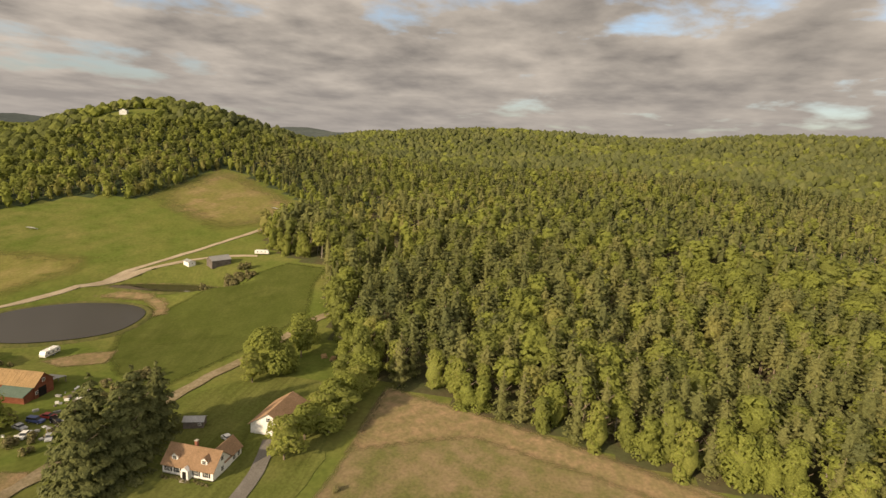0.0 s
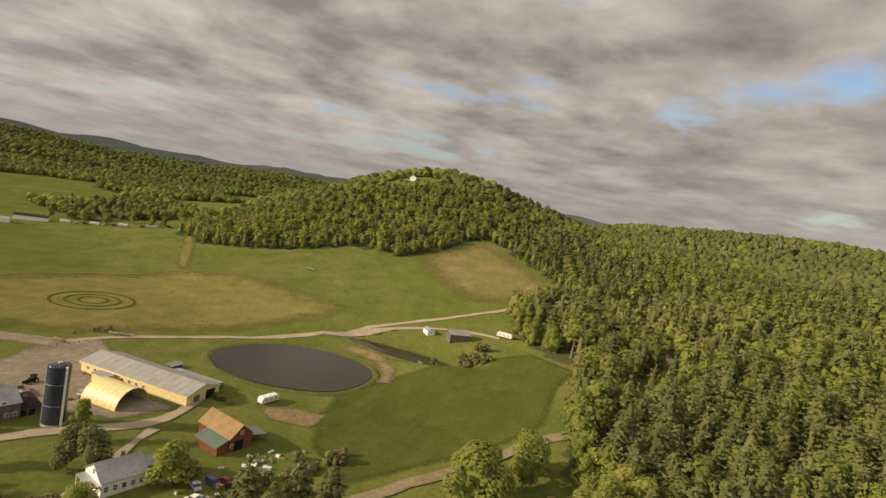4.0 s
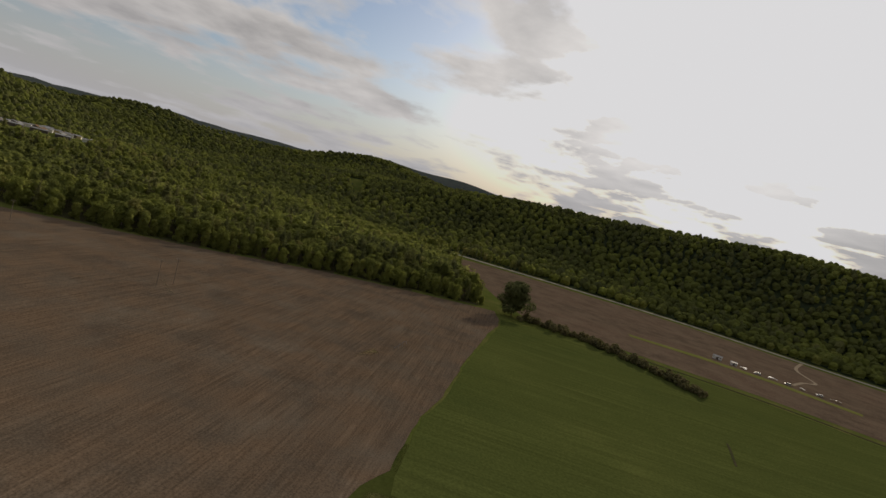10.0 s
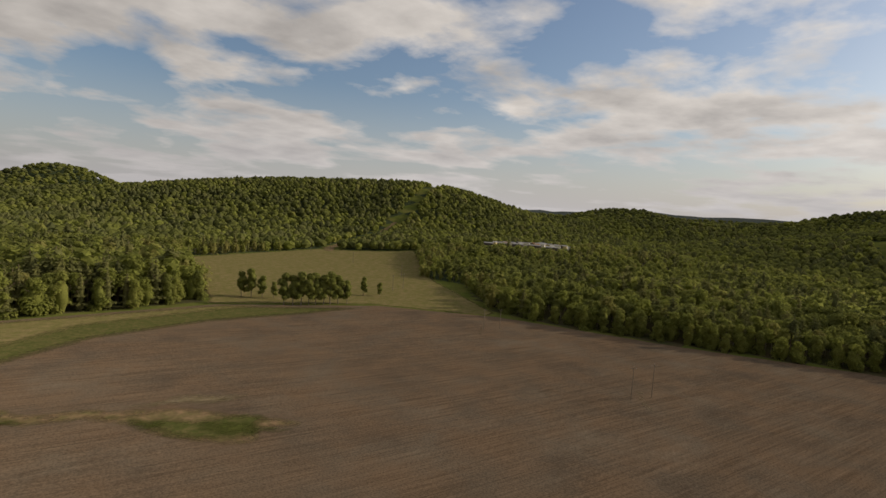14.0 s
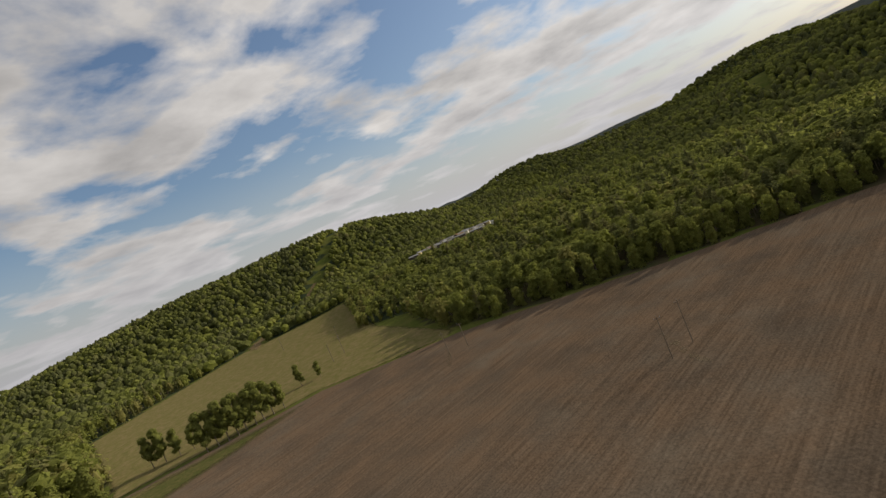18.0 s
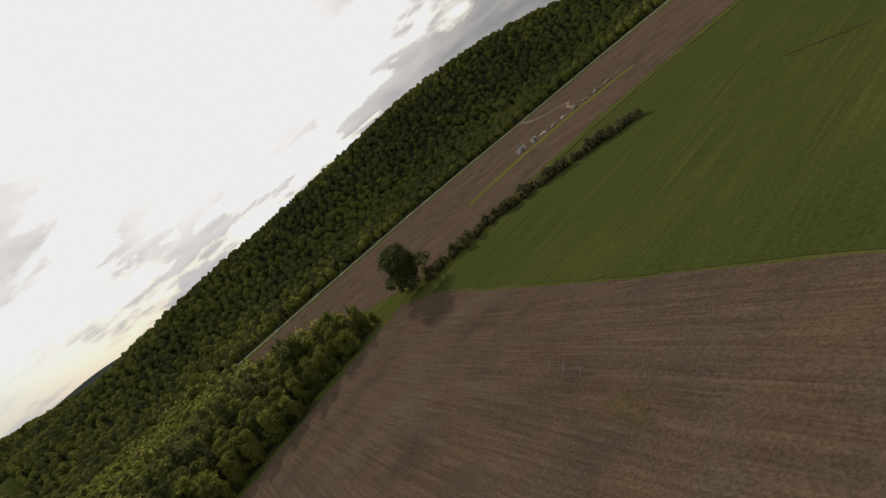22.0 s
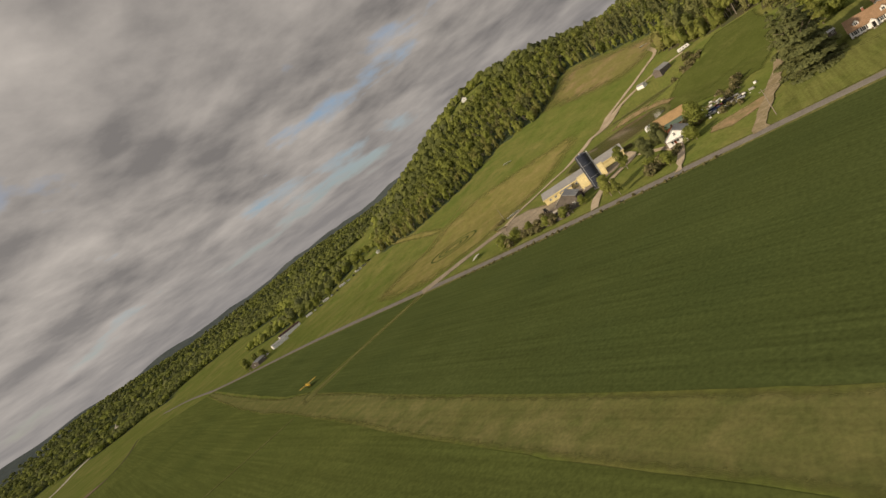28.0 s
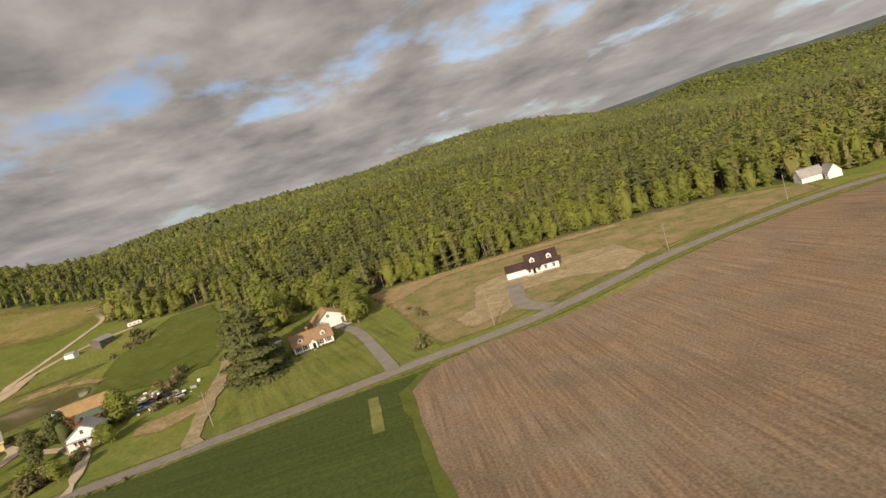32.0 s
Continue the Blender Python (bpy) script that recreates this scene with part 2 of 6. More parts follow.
M = dict(
    meadow=surface("meadow", ((0.130, 0.146, 0.038), (0.178, 0.170, 0.058), (0.104, 0.132, 0.031)), 70, fine=1.6, bump=0.08, speckle=0.18, lines=(35, 6.0, 0.16, 0.8)),
    woodland=surface("woodland", ((0.058, 0.076, 0.038), (0.082, 0.100, 0.046), (0.044, 0.060, 0.034)), 160, fine=11.0, bump=4.0),
    forest_floor=surface("forest_floor", ((0.095, 0.080, 0.046), (0.072, 0.082, 0.036)), 12, fine=1.5, bump=0.2),
    crop=surface("crop", ((0.056, 0.075, 0.024), (0.079, 0.098, 0.032), (0.066, 0.084, 0.026)), 75, fine=0.9, bump=0.03, speckle=0.20, matte=0.05, lines=(72, 1.3, 0.20, 1.0)),
    crop_west=surface("crop_west", ((0.066, 0.084, 0.024), (0.096, 0.112, 0.032), (0.080, 0.097, 0.027)), 90, fine=0.9, bump=0.03, speckle=0.20, matte=0.05, lines=(76, 1.6, 0.20, 1.0)),
    mown=surface("mown", ((0.132, 0.132, 0.046), (0.166, 0.156, 0.062), (0.104, 0.114, 0.038)), 18, fine=0.8, bump=0.04, speckle=0.16, lines=(73, 2.4, 0.26, 0.9), feather=3.0),
    lawn=surface("lawn", ((0.104, 0.120, 0.032), (0.132, 0.138, 0.043)), 14, fine=0.8, bump=0.04, lines=(4, 1.6, 0.30, 1.0)),
    rough_grass=surface("rough_grass", ((0.225, 0.192, 0.084), (0.275, 0.216, 0.112), (0.168, 0.164, 0.058)), 14, fine=0.9, bump=0.12, feather=4.0),
    dry_field=surface("dry_field", ((0.205, 0.158, 0.086), (0.240, 0.178, 0.108), (0.128, 0.128, 0.048)), 26, fine=0.9, bump=0.12, feather=3.0),
    soil=surface("soil", ((0.154, 0.120, 0.086), (0.206, 0.168, 0.126), (0.128, 0.100, 0.074), (0.186, 0.132, 0.088)), 95, fine=0.5, bump=0.10, speckle=0.3, lines=(-14, 0.6, 0.28, 1.0)),
    soil_far=surface("soil_far", ((0.165, 0.116, 0.082), (0.130, 0.098, 0.070), (0.195, 0.145, 0.102)), 60, fine=1.6, bump=0.10, lines=(55, 3.0, 0.2, 0.9)),
    bare=surface("bare", ((0.245, 0.195, 0.125), (0.315, 0.260, 0.180), (0.200, 0.165, 0.095)), 9, fine=0.7, bump=0.15, feather=3.0),
    dirt_bank=surface("dirt_bank", ((0.245, 0.178, 0.100), (0.310, 0.215, 0.130), (0.175, 0.150, 0.070)), 13, fine=1.1, bump=0.3, feather=2.5),
    asphalt=surface("asphalt", ((0.162, 0.148, 0.130), (0.195, 0.180, 0.160)), 5, rough=0.9, fine=0.35),
    gravel=surface("gravel", ((0.340, 0.275, 0.195), (0.410, 0.340, 0.250)), 6, rough=0.95, fine=0.4),
    yard=surface("yard", ((0.270, 0.225, 0.165), (0.350, 0.300, 0.230), (0.220, 0.185, 0.135)), 7, rough=0.95, fine=0.5, bump=0.05, feather=2.0),
    hillside=surface("hillside", ((0.150, 0.152, 0.046), (0.275, 0.195, 0.108), (0.160, 0.152, 0.050)), 36, fine=2.2, bump=0.3, feather=9.0),
    pasture=surface("pasture", ((0.082, 0.098, 0.026), (0.104, 0.114, 0.034), (0.072, 0.088, 0.022)), 40, fine=1.0, bump=0.05, speckle=0.14, feather=3.0, lines=(20, 3.0, 0.16, 0.8)),
    # blue-grey cast is aerial haze painted into the base colour
    haze_tinted_woodland=surface("haze_tinted_woodland", ((0.082, 0.097, 0.094), (0.097, 0.111, 0.104), (0.070, 0.086, 0.084)), 300, fine=20.0, bump=5.0),
    hay=surface("hay", ((0.200, 0.176, 0.060), (0.240, 0.200, 0.080), (0.158, 0.158, 0.046)), 34, fine=1.4, bump=0.08, speckle=0.18, feather=8.0, lines=(28, 5.0, 0.14, 0.9)),
    concrete=surface("concrete", ((0.420, 0.380, 0.310), (0.480, 0.440, 0.370)), 6, rough=0.9, fine=0.6),
    verge=surface("verge", ((0.115, 0.118, 0.042), (0.185, 0.158, 0.070), (0.090, 0.104, 0.032)), 7, fine=0.8, bump=0.12, feather=2.0),
    runway=surface("runway", ((0.190, 0.200, 0.056), (0.225, 0.225, 0.070)), 12, fine=0.8, bump=0.03),
    bark=surface("bark", ((0.210, 0.165, 0.122), (0.300, 0.240, 0.180)), 0.6, rough=0.95),
    pale_bark=surface("pale_bark", ((0.330, 0.290, 0.240), (0.230, 0.200, 0.160)), 0.8, rough=0.9),
    broadleaf=surface("broadleaf", ((0.1, 0.1, 0.1), (0.1, 0.1, 0.1)), 2.0, rough=0.7, fine=0.5, tint=((0.168, 0.186, 0.066), (0.226, 0.246, 0.074), (0.290, 0.318, 0.080), (0.300, 0.282, 0.104)), through_light=0.5),
    needles=surface("needles", ((0.1, 0.1, 0.1), (0.1, 0.1, 0.1)), 2.0, rough=0.75, fine=0.5, tint=((0.136, 0.150, 0.066), (0.190, 0.198, 0.076), (0.250, 0.242, 0.098)), through_light=0.38),
    white=plain("white_paint", (0.78, 0.77, 0.73), 0.5, vary=0.06),
    cream=plain("cream_steel", (0.72, 0.60, 0.30), 0.45, vary=0.08),
    yellow_siding=plain("yellow_siding", (0.62, 0.50, 0.20), 0.55),
    grey_roof=surface("grey_roof", ((0.330, 0.320, 0.305), (0.270, 0.262, 0.250)), 4, rough=0.6, fine=0.5),
    tin=surface("tin", ((0.420, 0.420, 0.410), (0.330, 0.325, 0.315)), 3, rough=0.45, metal=0.3, fine=0.4),
    tan_shingle=surface("tan_shingle", ((0.270, 0.175, 0.105), (0.330, 0.215, 0.135)), 2.5, rough=0.9, fine=0.3),
    orange_roof=surface("orange_roof", ((0.400, 0.270, 0.140), (0.330, 0.225, 0.120)), 3, rough=0.7, fine=0.3),
    dark_shingle=surface("dark_shingle", ((0.052, 0.034, 0.034), (0.080, 0.052, 0.050)), 2.0, rough=0.9, fine=0.3),
    green_roof=surface("green_roof", ((0.075, 0.120, 0.085), (0.100, 0.140, 0.105)), 2.5, rough=0.6, fine=0.4),
    red_board=surface("red_board", ((0.190, 0.070, 0.042), (0.240, 0.095, 0.058)), 2.0, rough=0.85, fine=0.25),
    grey_board=surface("grey_board", ((0.190, 0.165, 0.140), (0.130, 0.112, 0.098)), 1.6, rough=0.95, fine=0.2),
    silo_blue=plain("silo_enamel", (0.030, 0.036, 0.055), 0.3, vary=0.25),
    pane=plain("window_glass", (0.03, 0.035, 0.04), 0.08, vary=0.3),
    # dark paint; on barn openings it paints the shade of the interior
    dark=plain("dark_paint_and_inside_shade", (0.025, 0.023, 0.021), 0.9),
    pole_wood=plain("pole_wood", (0.28, 0.24, 0.19), 0.9),
    rubber=plain("rubber", (0.02, 0.02, 0.02), 0.9),
    brick=plain("brick", (0.30, 0.13, 0.09), 0.9, size=0.4),
    yellow_paint=plain("yellow_paint", (0.62, 0.40, 0.05), 0.5),
    blue_paint=plain("blue_paint", (0.06, 0.09, 0.22), 0.4),
    red_paint=plain("red_paint", (0.35, 0.05, 0.04), 0.4),
    silver_paint=plain("silver_paint", (0.42, 0.43, 0.44), 0.35),
    hedge_leaf=surface("hedge_leaf", ((0.1, 0.1, 0.1), (0.1, 0.1, 0.1)), 2.0, rough=0.8, fine=0.5, tint=((0.140, 0.135, 0.060), (0.190, 0.178, 0.080), (0.260, 0.215, 0.115)), through_light=0.3),
)
pond_skin = bpy.data.materials.new("pond_water")
pond_skin.use_nodes = True
pb = pond_skin.node_tree.nodes["Principled BSDF"]
pb.inputs["Base Color"].default_value, pb.inputs["Roughness"].default_value = (0.036, 0.031, 0.020, 1), 0.10
pb.inputs["Specular IOR Level"].default_value = 0.22
rip = pond_skin.node_tree.nodes.new("ShaderNodeTexNoise")
rip.inputs["Scale"].default_value, rip.inputs["Detail"].default_value = 1.4, 4.0
rb = pond_skin.node_tree.nodes.new("ShaderNodeBump")
rb.inputs["Strength"].default_value, rb.inputs["Distance"].default_value = 0.25, 0.05
pond_skin.node_tree.links.new(rip.outputs["Fac"], rb.inputs["Height"])
pond_skin.node_tree.links.new(rb.outputs[0], pb.inputs["Normal"])
M["pond"] = pond_skin

# ---------------------------------------------------------------- lie of the land
# skyline elevation, degrees, every 10 degrees of turn to the left from +y
SKY = (1.2, 1.3, 1.3, 1.9, 2.2, 2.2, 2.0, 2.0, 2.0, 2.2, 1.0, 0.9, 0.4, 0.6, 1.0, 1.0, 0.3, 0.2,
       0.0, 0.6, 1.2, 1.8, 2.0, 1.8, 1.1, 0.9, 0.9, 0.9, 0.9, 1.1, 1.2, 1.2, 0.9, 0.6, 0.5, 0.9)

# ponds: middle, half sizes, turn, water level
POOLS = ((143, 178, 36, 27, -45, 2.2), (197, 167, 28, 9, -70, 5.2))


def ss(a, b, x):
    k = np.clip((x - a) / (b - a), 0, 1)
    return k * k * (3 - 2 * k)


def bump(x, y, cx, cy, sx, sy, turn=0.0):
    c, s = math.cos(math.radians(turn)), math.sin(math.radians(turn))
    u, v = (x - cx) * c + (y - cy) * s, (y - cy) * c - (x - cx) * s
    return np.exp(-0.5 * ((u / sx) ** 2 + (v / sy) ** 2))


def land(x, y):
    """Height of the ground over the valley floor."""
    x, y = np.asarray(x, float), np.asarray(y, float)
    u = np.clip(x - 150, 0, None)
    east = 80 * (1 - np.exp(-u / 470)) * (1 - 0.65 * ss(380, 620, y)) * (1 - 0.5 * ss(-300, -900, y))
    dy = y - 455
    hill = 71 * np.exp(-0.5 * (((x - 520) / 112) ** 2 + (dy / np.where(dy > 0, 175, 142)) ** 2))
    west = 114 * bump(x, y, -800, 800, 270, 105, 56) + 78 * bump(x, y, -1120, 330, 330, 150, 78)
    south = 90 * bump(x, y, -770, -1050, 370, 170, 145) + 46 * bump(x, y, -1000, -760, 160, 140)
    knobs = 72 * bump(x, y, -1627, -626, 170, 170) + 76 * bump(x, y, -1690, -40, 230, 190) + 62 * bump(x, y, -1650, 190, 190, 200) + 84 * bump(x, y, -533, -1900, 130, 130)
    ridge = 16 * bump(x, y, 660, -260, 160, 250) + (40 + 8 * np.sin(y * 0.008 + 0.5)) * bump(x, y, 1060, -120, 150, 620, -6) + 34 * bump(x, y, 1000, -640, 140, 200) + 12 * bump(x, y, 1000, -340, 140, 170)
    home = 21 * bump(x, y, -665, -305, 95, 125)
    low = 2.5 * ss(45, 110, x) * ss(140, 60, y) * ss(-400, -200, y) * (1 - ss(150, 260, x)) + 1.2 * ss(20, 60, x)
    r = np.hypot(x + 60, y - 20)
    az = (np.degrees(np.arctan2(-(x + 60), y - 20)) % 360) / 10
    i = np.floor(az).astype(int)
    w = az - i
    w = w * w * (3 - 2 * w)
    sky = np.array(SKY)
    el = sky[i % 36] * (1 - w) + sky[(i + 1) % 36] * w
    ring = (45 + 3300 * np.tan(np.radians(el))) * ss(1500, 3300, r)
    peak = 150 * bump(x, y, -545, 4250, 230, 400, 8) + 60 * bump(x, y, -250, 4300, 300, 400)
    roll = 14 * ss(900, 1800, r) * (np.sin(x * 0.0061 + 1.3) * np.sin(y * 0.0047 + 0.4) + 0.6 * np.sin(x * 0.013 + y * 0.011))
    floor = 0.35 * np.sin(x * 0.021 + 0.7) * np.sin(y * 0.017 + 1.1) * ss(60, 160, np.hypot(x - 30, y - 60))
    high = np.maximum(east, 0) + hill + west + south + ridge + knobs + home + low + ring + peak + roll + floor
    for cx, cy, sx, sy, turn, level in POOLS:
        c, s = math.cos(math.radians(turn)), math.sin(math.radians(turn))
        u, v = (x - cx) * c + (y - cy) * s, (y - cy) * c - (x - cx) * s
        w = ss(1.75, 1.0, np.hypot(u / sx, v / sy))
        high = high * (1 - w) + (level - 0.5) * w
    return high


def inside(poly, x, y):
    """Which of the points x, y lie in the polygon."""
    x, y = np.asarray(x, float), np.asarray(y, float)
    hit = np.zeros(x.shape, bool)
    for (ax, ay), (bx, by) in zip(poly, poly[1:] + poly[:1]):
        cross = (ay > y) != (by > y)
        hit ^= cross & (x < (bx - ax) * (y - ay) / ((by - ay) or 1e-9) + ax)
    return hit


ROAD = [(120, 900), (112, 800), (90, 690), (82, 650), (58, 450), (36, 290), (27, 230), (15, 150), (9, 100), (5, 60), (3, 35), (0, 10), (1, -15), (6, -45), (8, -70), (7, -110), (-2, -145), (-30, -178), (-80, -208), (-104, -235), (-119, -270), (-126, -330), (-110, -420)]
HIGHWAY = [(-760, 0), (-740, 100), (-708, 200), (-655, 377), (-562, 530), (-450, 690), (-250, 900), (-60, 1010), (190, 1370), (330, 1700)]
WOOD_EAST = [(22, -168), (62, -132), (92, -72), (108, -20), (124, 22), (126, 42), (146, 50), (160, 60), (178, 70), (212, 86), (238, 92), (244, 120), (256, 142), (286, 163), (330, 160), (354, 155), (387, 203), (407, 247), (412, 276), (348, 284), (318, 292), (314, 332), (292, 346), (258, 368), (240, 396), (226, 420), (232, 480), (300, 555), (420, 640), (700, 720), (1150, 620), (1150, -700), (300, -760), (20, -420), (2, -240)]
WOOD_SOUTH = [(-108, -292), (-124, -258), (-153, -261), (-180, -256), (-221, -264), (-242, -310), (-297, -472), (-472, -512), (-556, -425), (-760, -620), (-1250, -1250), (250, -1250), (40, -430), (-40, -300)]
WOOD_WEST = [(-413, -276), (-420, -240), (-346, -152), (-352, -108), (-364, -56), (-392, 19), (-402, 70), (-416, 138), (-450, 146), (-520, 130), (-640, 150), (-700, 130), (-745, 60), (-1400, -100), (-1400, -1250), (-1250, -1250), (-760, -620), (-556, -425)]
WOOD_FAR = [(-770, 0), (-752, 100), (-722, 210), (-668, 385), (-576, 542), (-464, 705), (-262, 914), (-74, 1026), (176, 1384), (-300, 1900), (-1600, 1600), (-1600, 0)]
VILLAGE = (-668, -330)
CUT = [(-440, -430), (-500, -520), (-640, -610), (-961, -790), (-1250, -960)]
BROWN = [(-6, 34), (-4, 18), (-9, 0), (-9, -15), (-8, -28), (-3, -45), (1, -70), (-1, -108), (-10, -142), (-36, -170), (-84, -200), (-110, -234), (-120, -256), (-180, -252), (-221, -250), (-300, -205), (-338, -145), (-362, -50), (-390, 22), (-398, 75), (-404, 146), (-375, 144), (-358, 140), (-329, 128), (-262, 105), (-229, 95), (-206, 88), (-189, 80), (-152, 70), (-142, 63), (-132, 59), (-111, 57), (-93, 55), (-71, 51), (-42, 47), (-16, 42)]


def near_line(line, x, y, width):
    x, y = np.asarray(x, float), np.asarray(y, float)
    hit = np.zeros(x.shape, bool)
    for (ax, ay), (bx, by) in zip(line, line[1:]):
        dx, dy = bx - ax, by - ay
        k = np.clip(((x - ax) * dx + (y - ay) * dy) / (dx * dx + dy * dy), 0, 1)
        hit |= np.hypot(x - ax - k * dx, y - ay - k * dy) < width
    return hit


def wooded(x, y):
    """Where trees cover the ground."""
    x, y = np.asarray(x, float), np.asarray(y, float)
    hit = inside(WOOD_EAST, x, y) | inside(WOOD_SOUTH, x, y) | inside(WOOD_WEST, x, y) | inside(WOOD_FAR, x, y)
    r = np.hypot(x + 60, y - 20)
    field = np.sin(x * 0.0043 + 2.0) * np.sin(y * 0.0051 + 0.6) + 0.5 * np.sin(x * 0.011 + y * 0.007)
    hit |= (r > 1150) & ((field < 0.85) | (r > 1900) | (y < 300))
    north = (y > 560) & (x > -120) & (r <= 1150) & ~near_line(ROAD, x, y, 26)
    hit |= north & (np.sin(x * 0.017 + 0.5) * np.sin(y * 0.013 + 1.9) > 0.05) & (x > 190)
    hit &= ~((r > 640) & (r < 1250) & (y > 520) & (x > -330) & (x < 400) & (np.sin(x * 0.016 + y * 0.009) * np.sin(y * 0.014 - x * 0.006 + 1.0) > 0.35))
    for cx, cy, rx, ry, turn in ((-340, 840, 75, 22, 42), (-255, 990, 60, 30, 42), (-130, 1130, 110, 30, 45), (40, 1290, 90, 28, 50), (-420, 800, 40, 18, 45)):
        hit &= bump(x, y, cx, cy, rx, ry, turn) < 0.6
    hit &= np.hypot(x - 470, y - 426) > 30
    hit &= ~((np.abs(y - VILLAGE[1] - 4 * np.sin(x * 0.09)) < 74) & (x > VILLAGE[0] - 54) & (x < VILLAGE[0] + 88 + 8 * np.sin(y * 0.07)))
    hit &= ~near_line([(215, 62), (232, 63), (275, 63), (309, 88), (330, 120)], x, y, 5)
    hit &= ~near_line(CUT, x, y, 13)
    return hit & ~near_line(HIGHWAY, x, y, 14) & ~near_line(ROAD, x, y, 9)


def linked(name, verts, faces, mats, index=None, smooth=False):
    me = bpy.data.meshes.new(name)
    me.from_pydata(verts, [], faces)
    for m in mats:
        me.materials.append(m)
    if index is not None:
        me.polygons.foreach_set("material_index", np.asarray(index, np.int32))
    if smooth:
        me.polygons.foreach_set("use_smooth", np.ones(len(me.polygons), bool))
    me.update()
    return new(name, me)


def stretch_axis(lo, hi, step, reach, grow=1.16):
    axis = list(np.arange(lo, hi + 0.1, step))
    d, a, b = step, lo, hi
    while a > -reach:
        d *= grow
        a -= d
        axis.insert(0, max(a, -reach))
    d = step
    while b < reach:
        d *= grow
        b += d
        axis.append(min(b, reach))
    return np.array(axis)


AXES = [np.sort(np.concatenate([stretch_axis(-700, 700, 10, 4700), np.arange(65, 300, 10)])), np.sort(np.concatenate([stretch_axis(-600, 800, 10, 4700), np.arange(65, 300, 10)]))]


def lie(x, y):
    """Height of the ground sheet, never under the true land."""
    x, y = np.asarray(x, float), np.asarray(y, float)
    cells = []
    for v, axis in ((x, AXES[0]), (y, AXES[1])):
        i = np.clip(np.searchsorted(axis, v) - 1, 0, len(axis) - 2)
        cells.append((axis[i], axis[i + 1], (v - axis[i]) / (axis[i + 1] - axis[i])))
    (x0, x1, u), (y0, y1, w) = cells
    flat = land(x0, y0) * (1 - u) * (1 - w) + land(x1, y0) * u * (1 - w) + land(x0, y1) * (1 - u) * w + land(x1, y1) * u * w
    return np.maximum(land(x, y), flat)


def make_ground():
    xs, ys = AXES
    gx, gy = np.meshgrid(xs, ys, indexing="ij")
    gz = land(gx, gy)
    nx, ny = gx.shape
    i = np.arange(nx * ny).reshape(nx, ny)
    faces = np.stack([i[:-1, :-1], i[1:, :-1], i[1:, 1:], i[:-1, 1:]], -1).reshape(-1, 4)
    cx, cy = (gx[:-1, :-1] + gx[1:, 1:]) / 2, (gy[:-1, :-1] + gy[1:, 1:]) / 2
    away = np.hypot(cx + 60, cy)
    # woods past 2500 m get the colour with haze painted in
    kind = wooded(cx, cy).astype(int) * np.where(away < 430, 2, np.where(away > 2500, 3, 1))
    g = linked("ground", np.stack([gx, gy, gz], -1).reshape(-1, 3).tolist(), faces.tolist(), [M["meadow"], M["woodland"], M["forest_floor"], M["haze_tinted_woodland"]], kind.ravel(), True)
    tagged(g, "rolling valley ground of meadow grass and distant wooded hills", "ground", kind="structure")


make_ground()


def smooth_line(pts, step=6.0):
    """Catmull-Rom through the points."""
    p = [np.array(q, float) for q in pts]
    p = [2 * p[0] - p[1]] + p + [2 * p[-1] - p[-2]]
    out = []
    for a, b, c, d in zip(p, p[1:], p[2:], p[3:]):
        n = max(2, int(np.hypot(*(c - b)) / step))
        for k in range(n):
            t = k / n
            out.append(0.5 * (2 * b + (c - a) * t + (2 * a - 5 * b + 4 * c - d) * t * t + (3 * b - a - 3 * c + d) * t ** 3))
    out.append(p[-2])
    return np.array(out)


def ribbon(name, pts, width, mat, lift=0.12, label="", category="", wobble=0.0, across=3, thick=0.1):
    """A strip laid on the land along a line."""
    line = smooth_line(pts)
    d = np.gradient(line, axis=0)
    side = np.stack([-d[:, 1], d[:, 0]], 1) / np.maximum(np.hypot(d[:, 0], d[:, 1]), 1e-6)[:, None]
    rng = np.random.default_rng(len(name) + len(pts))
    w = np.full(len(line), width / 2) if np.isscalar(width) else np.interp(np.linspace(0, 1, len(line)), np.linspace(0, 1, len(width)), width) / 2
    verts, n = [], len(line)
    ks = [-1.0, *np.linspace(-1, 1, across), 1.0]
    jit = rng.normal(0, wobble, (n, 2))
    for a in range(n):
        for j, k in enumerate(ks):
            q = line[a] + side[a] * k * (w[a] + jit[a, int(k > 0)] * abs(k))
            z = float(lie(q[0], q[1])) + (lift if 0 < j < len(ks) - 1 else lift - thick - 0.15)
            verts.append((q[0], q[1], z))
    c = len(ks)
    faces = [(a * c + j, a * c + j + 1, (a + 1) * c + j + 1, (a + 1) * c + j) for a in range(n - 1) for j in range(c - 1)]
    ob = linked(name, verts, [f[::-1] for f in faces], [mat])
    return tagged(ob, label, category, kind="structure")


from mathutils.geometry import delaunay_2d_cdt


SOFT = {"hillside_clearing": 26, "hay_meadow": 20, "bare_yard": 2.2, "dirt_strip": 4, "farmyard": 3, "dirt_bank": 3.5, "weedy_margin": 9, "weed_patch": 5, "mown_strip": 3.0, "field_edge": 5, "brush_pile": 2.5, "pasture": 4, "meadow_field": 4, "rough_field": 3, "garden_bed": 1.5, "gully": 5, "verge": 1.2}


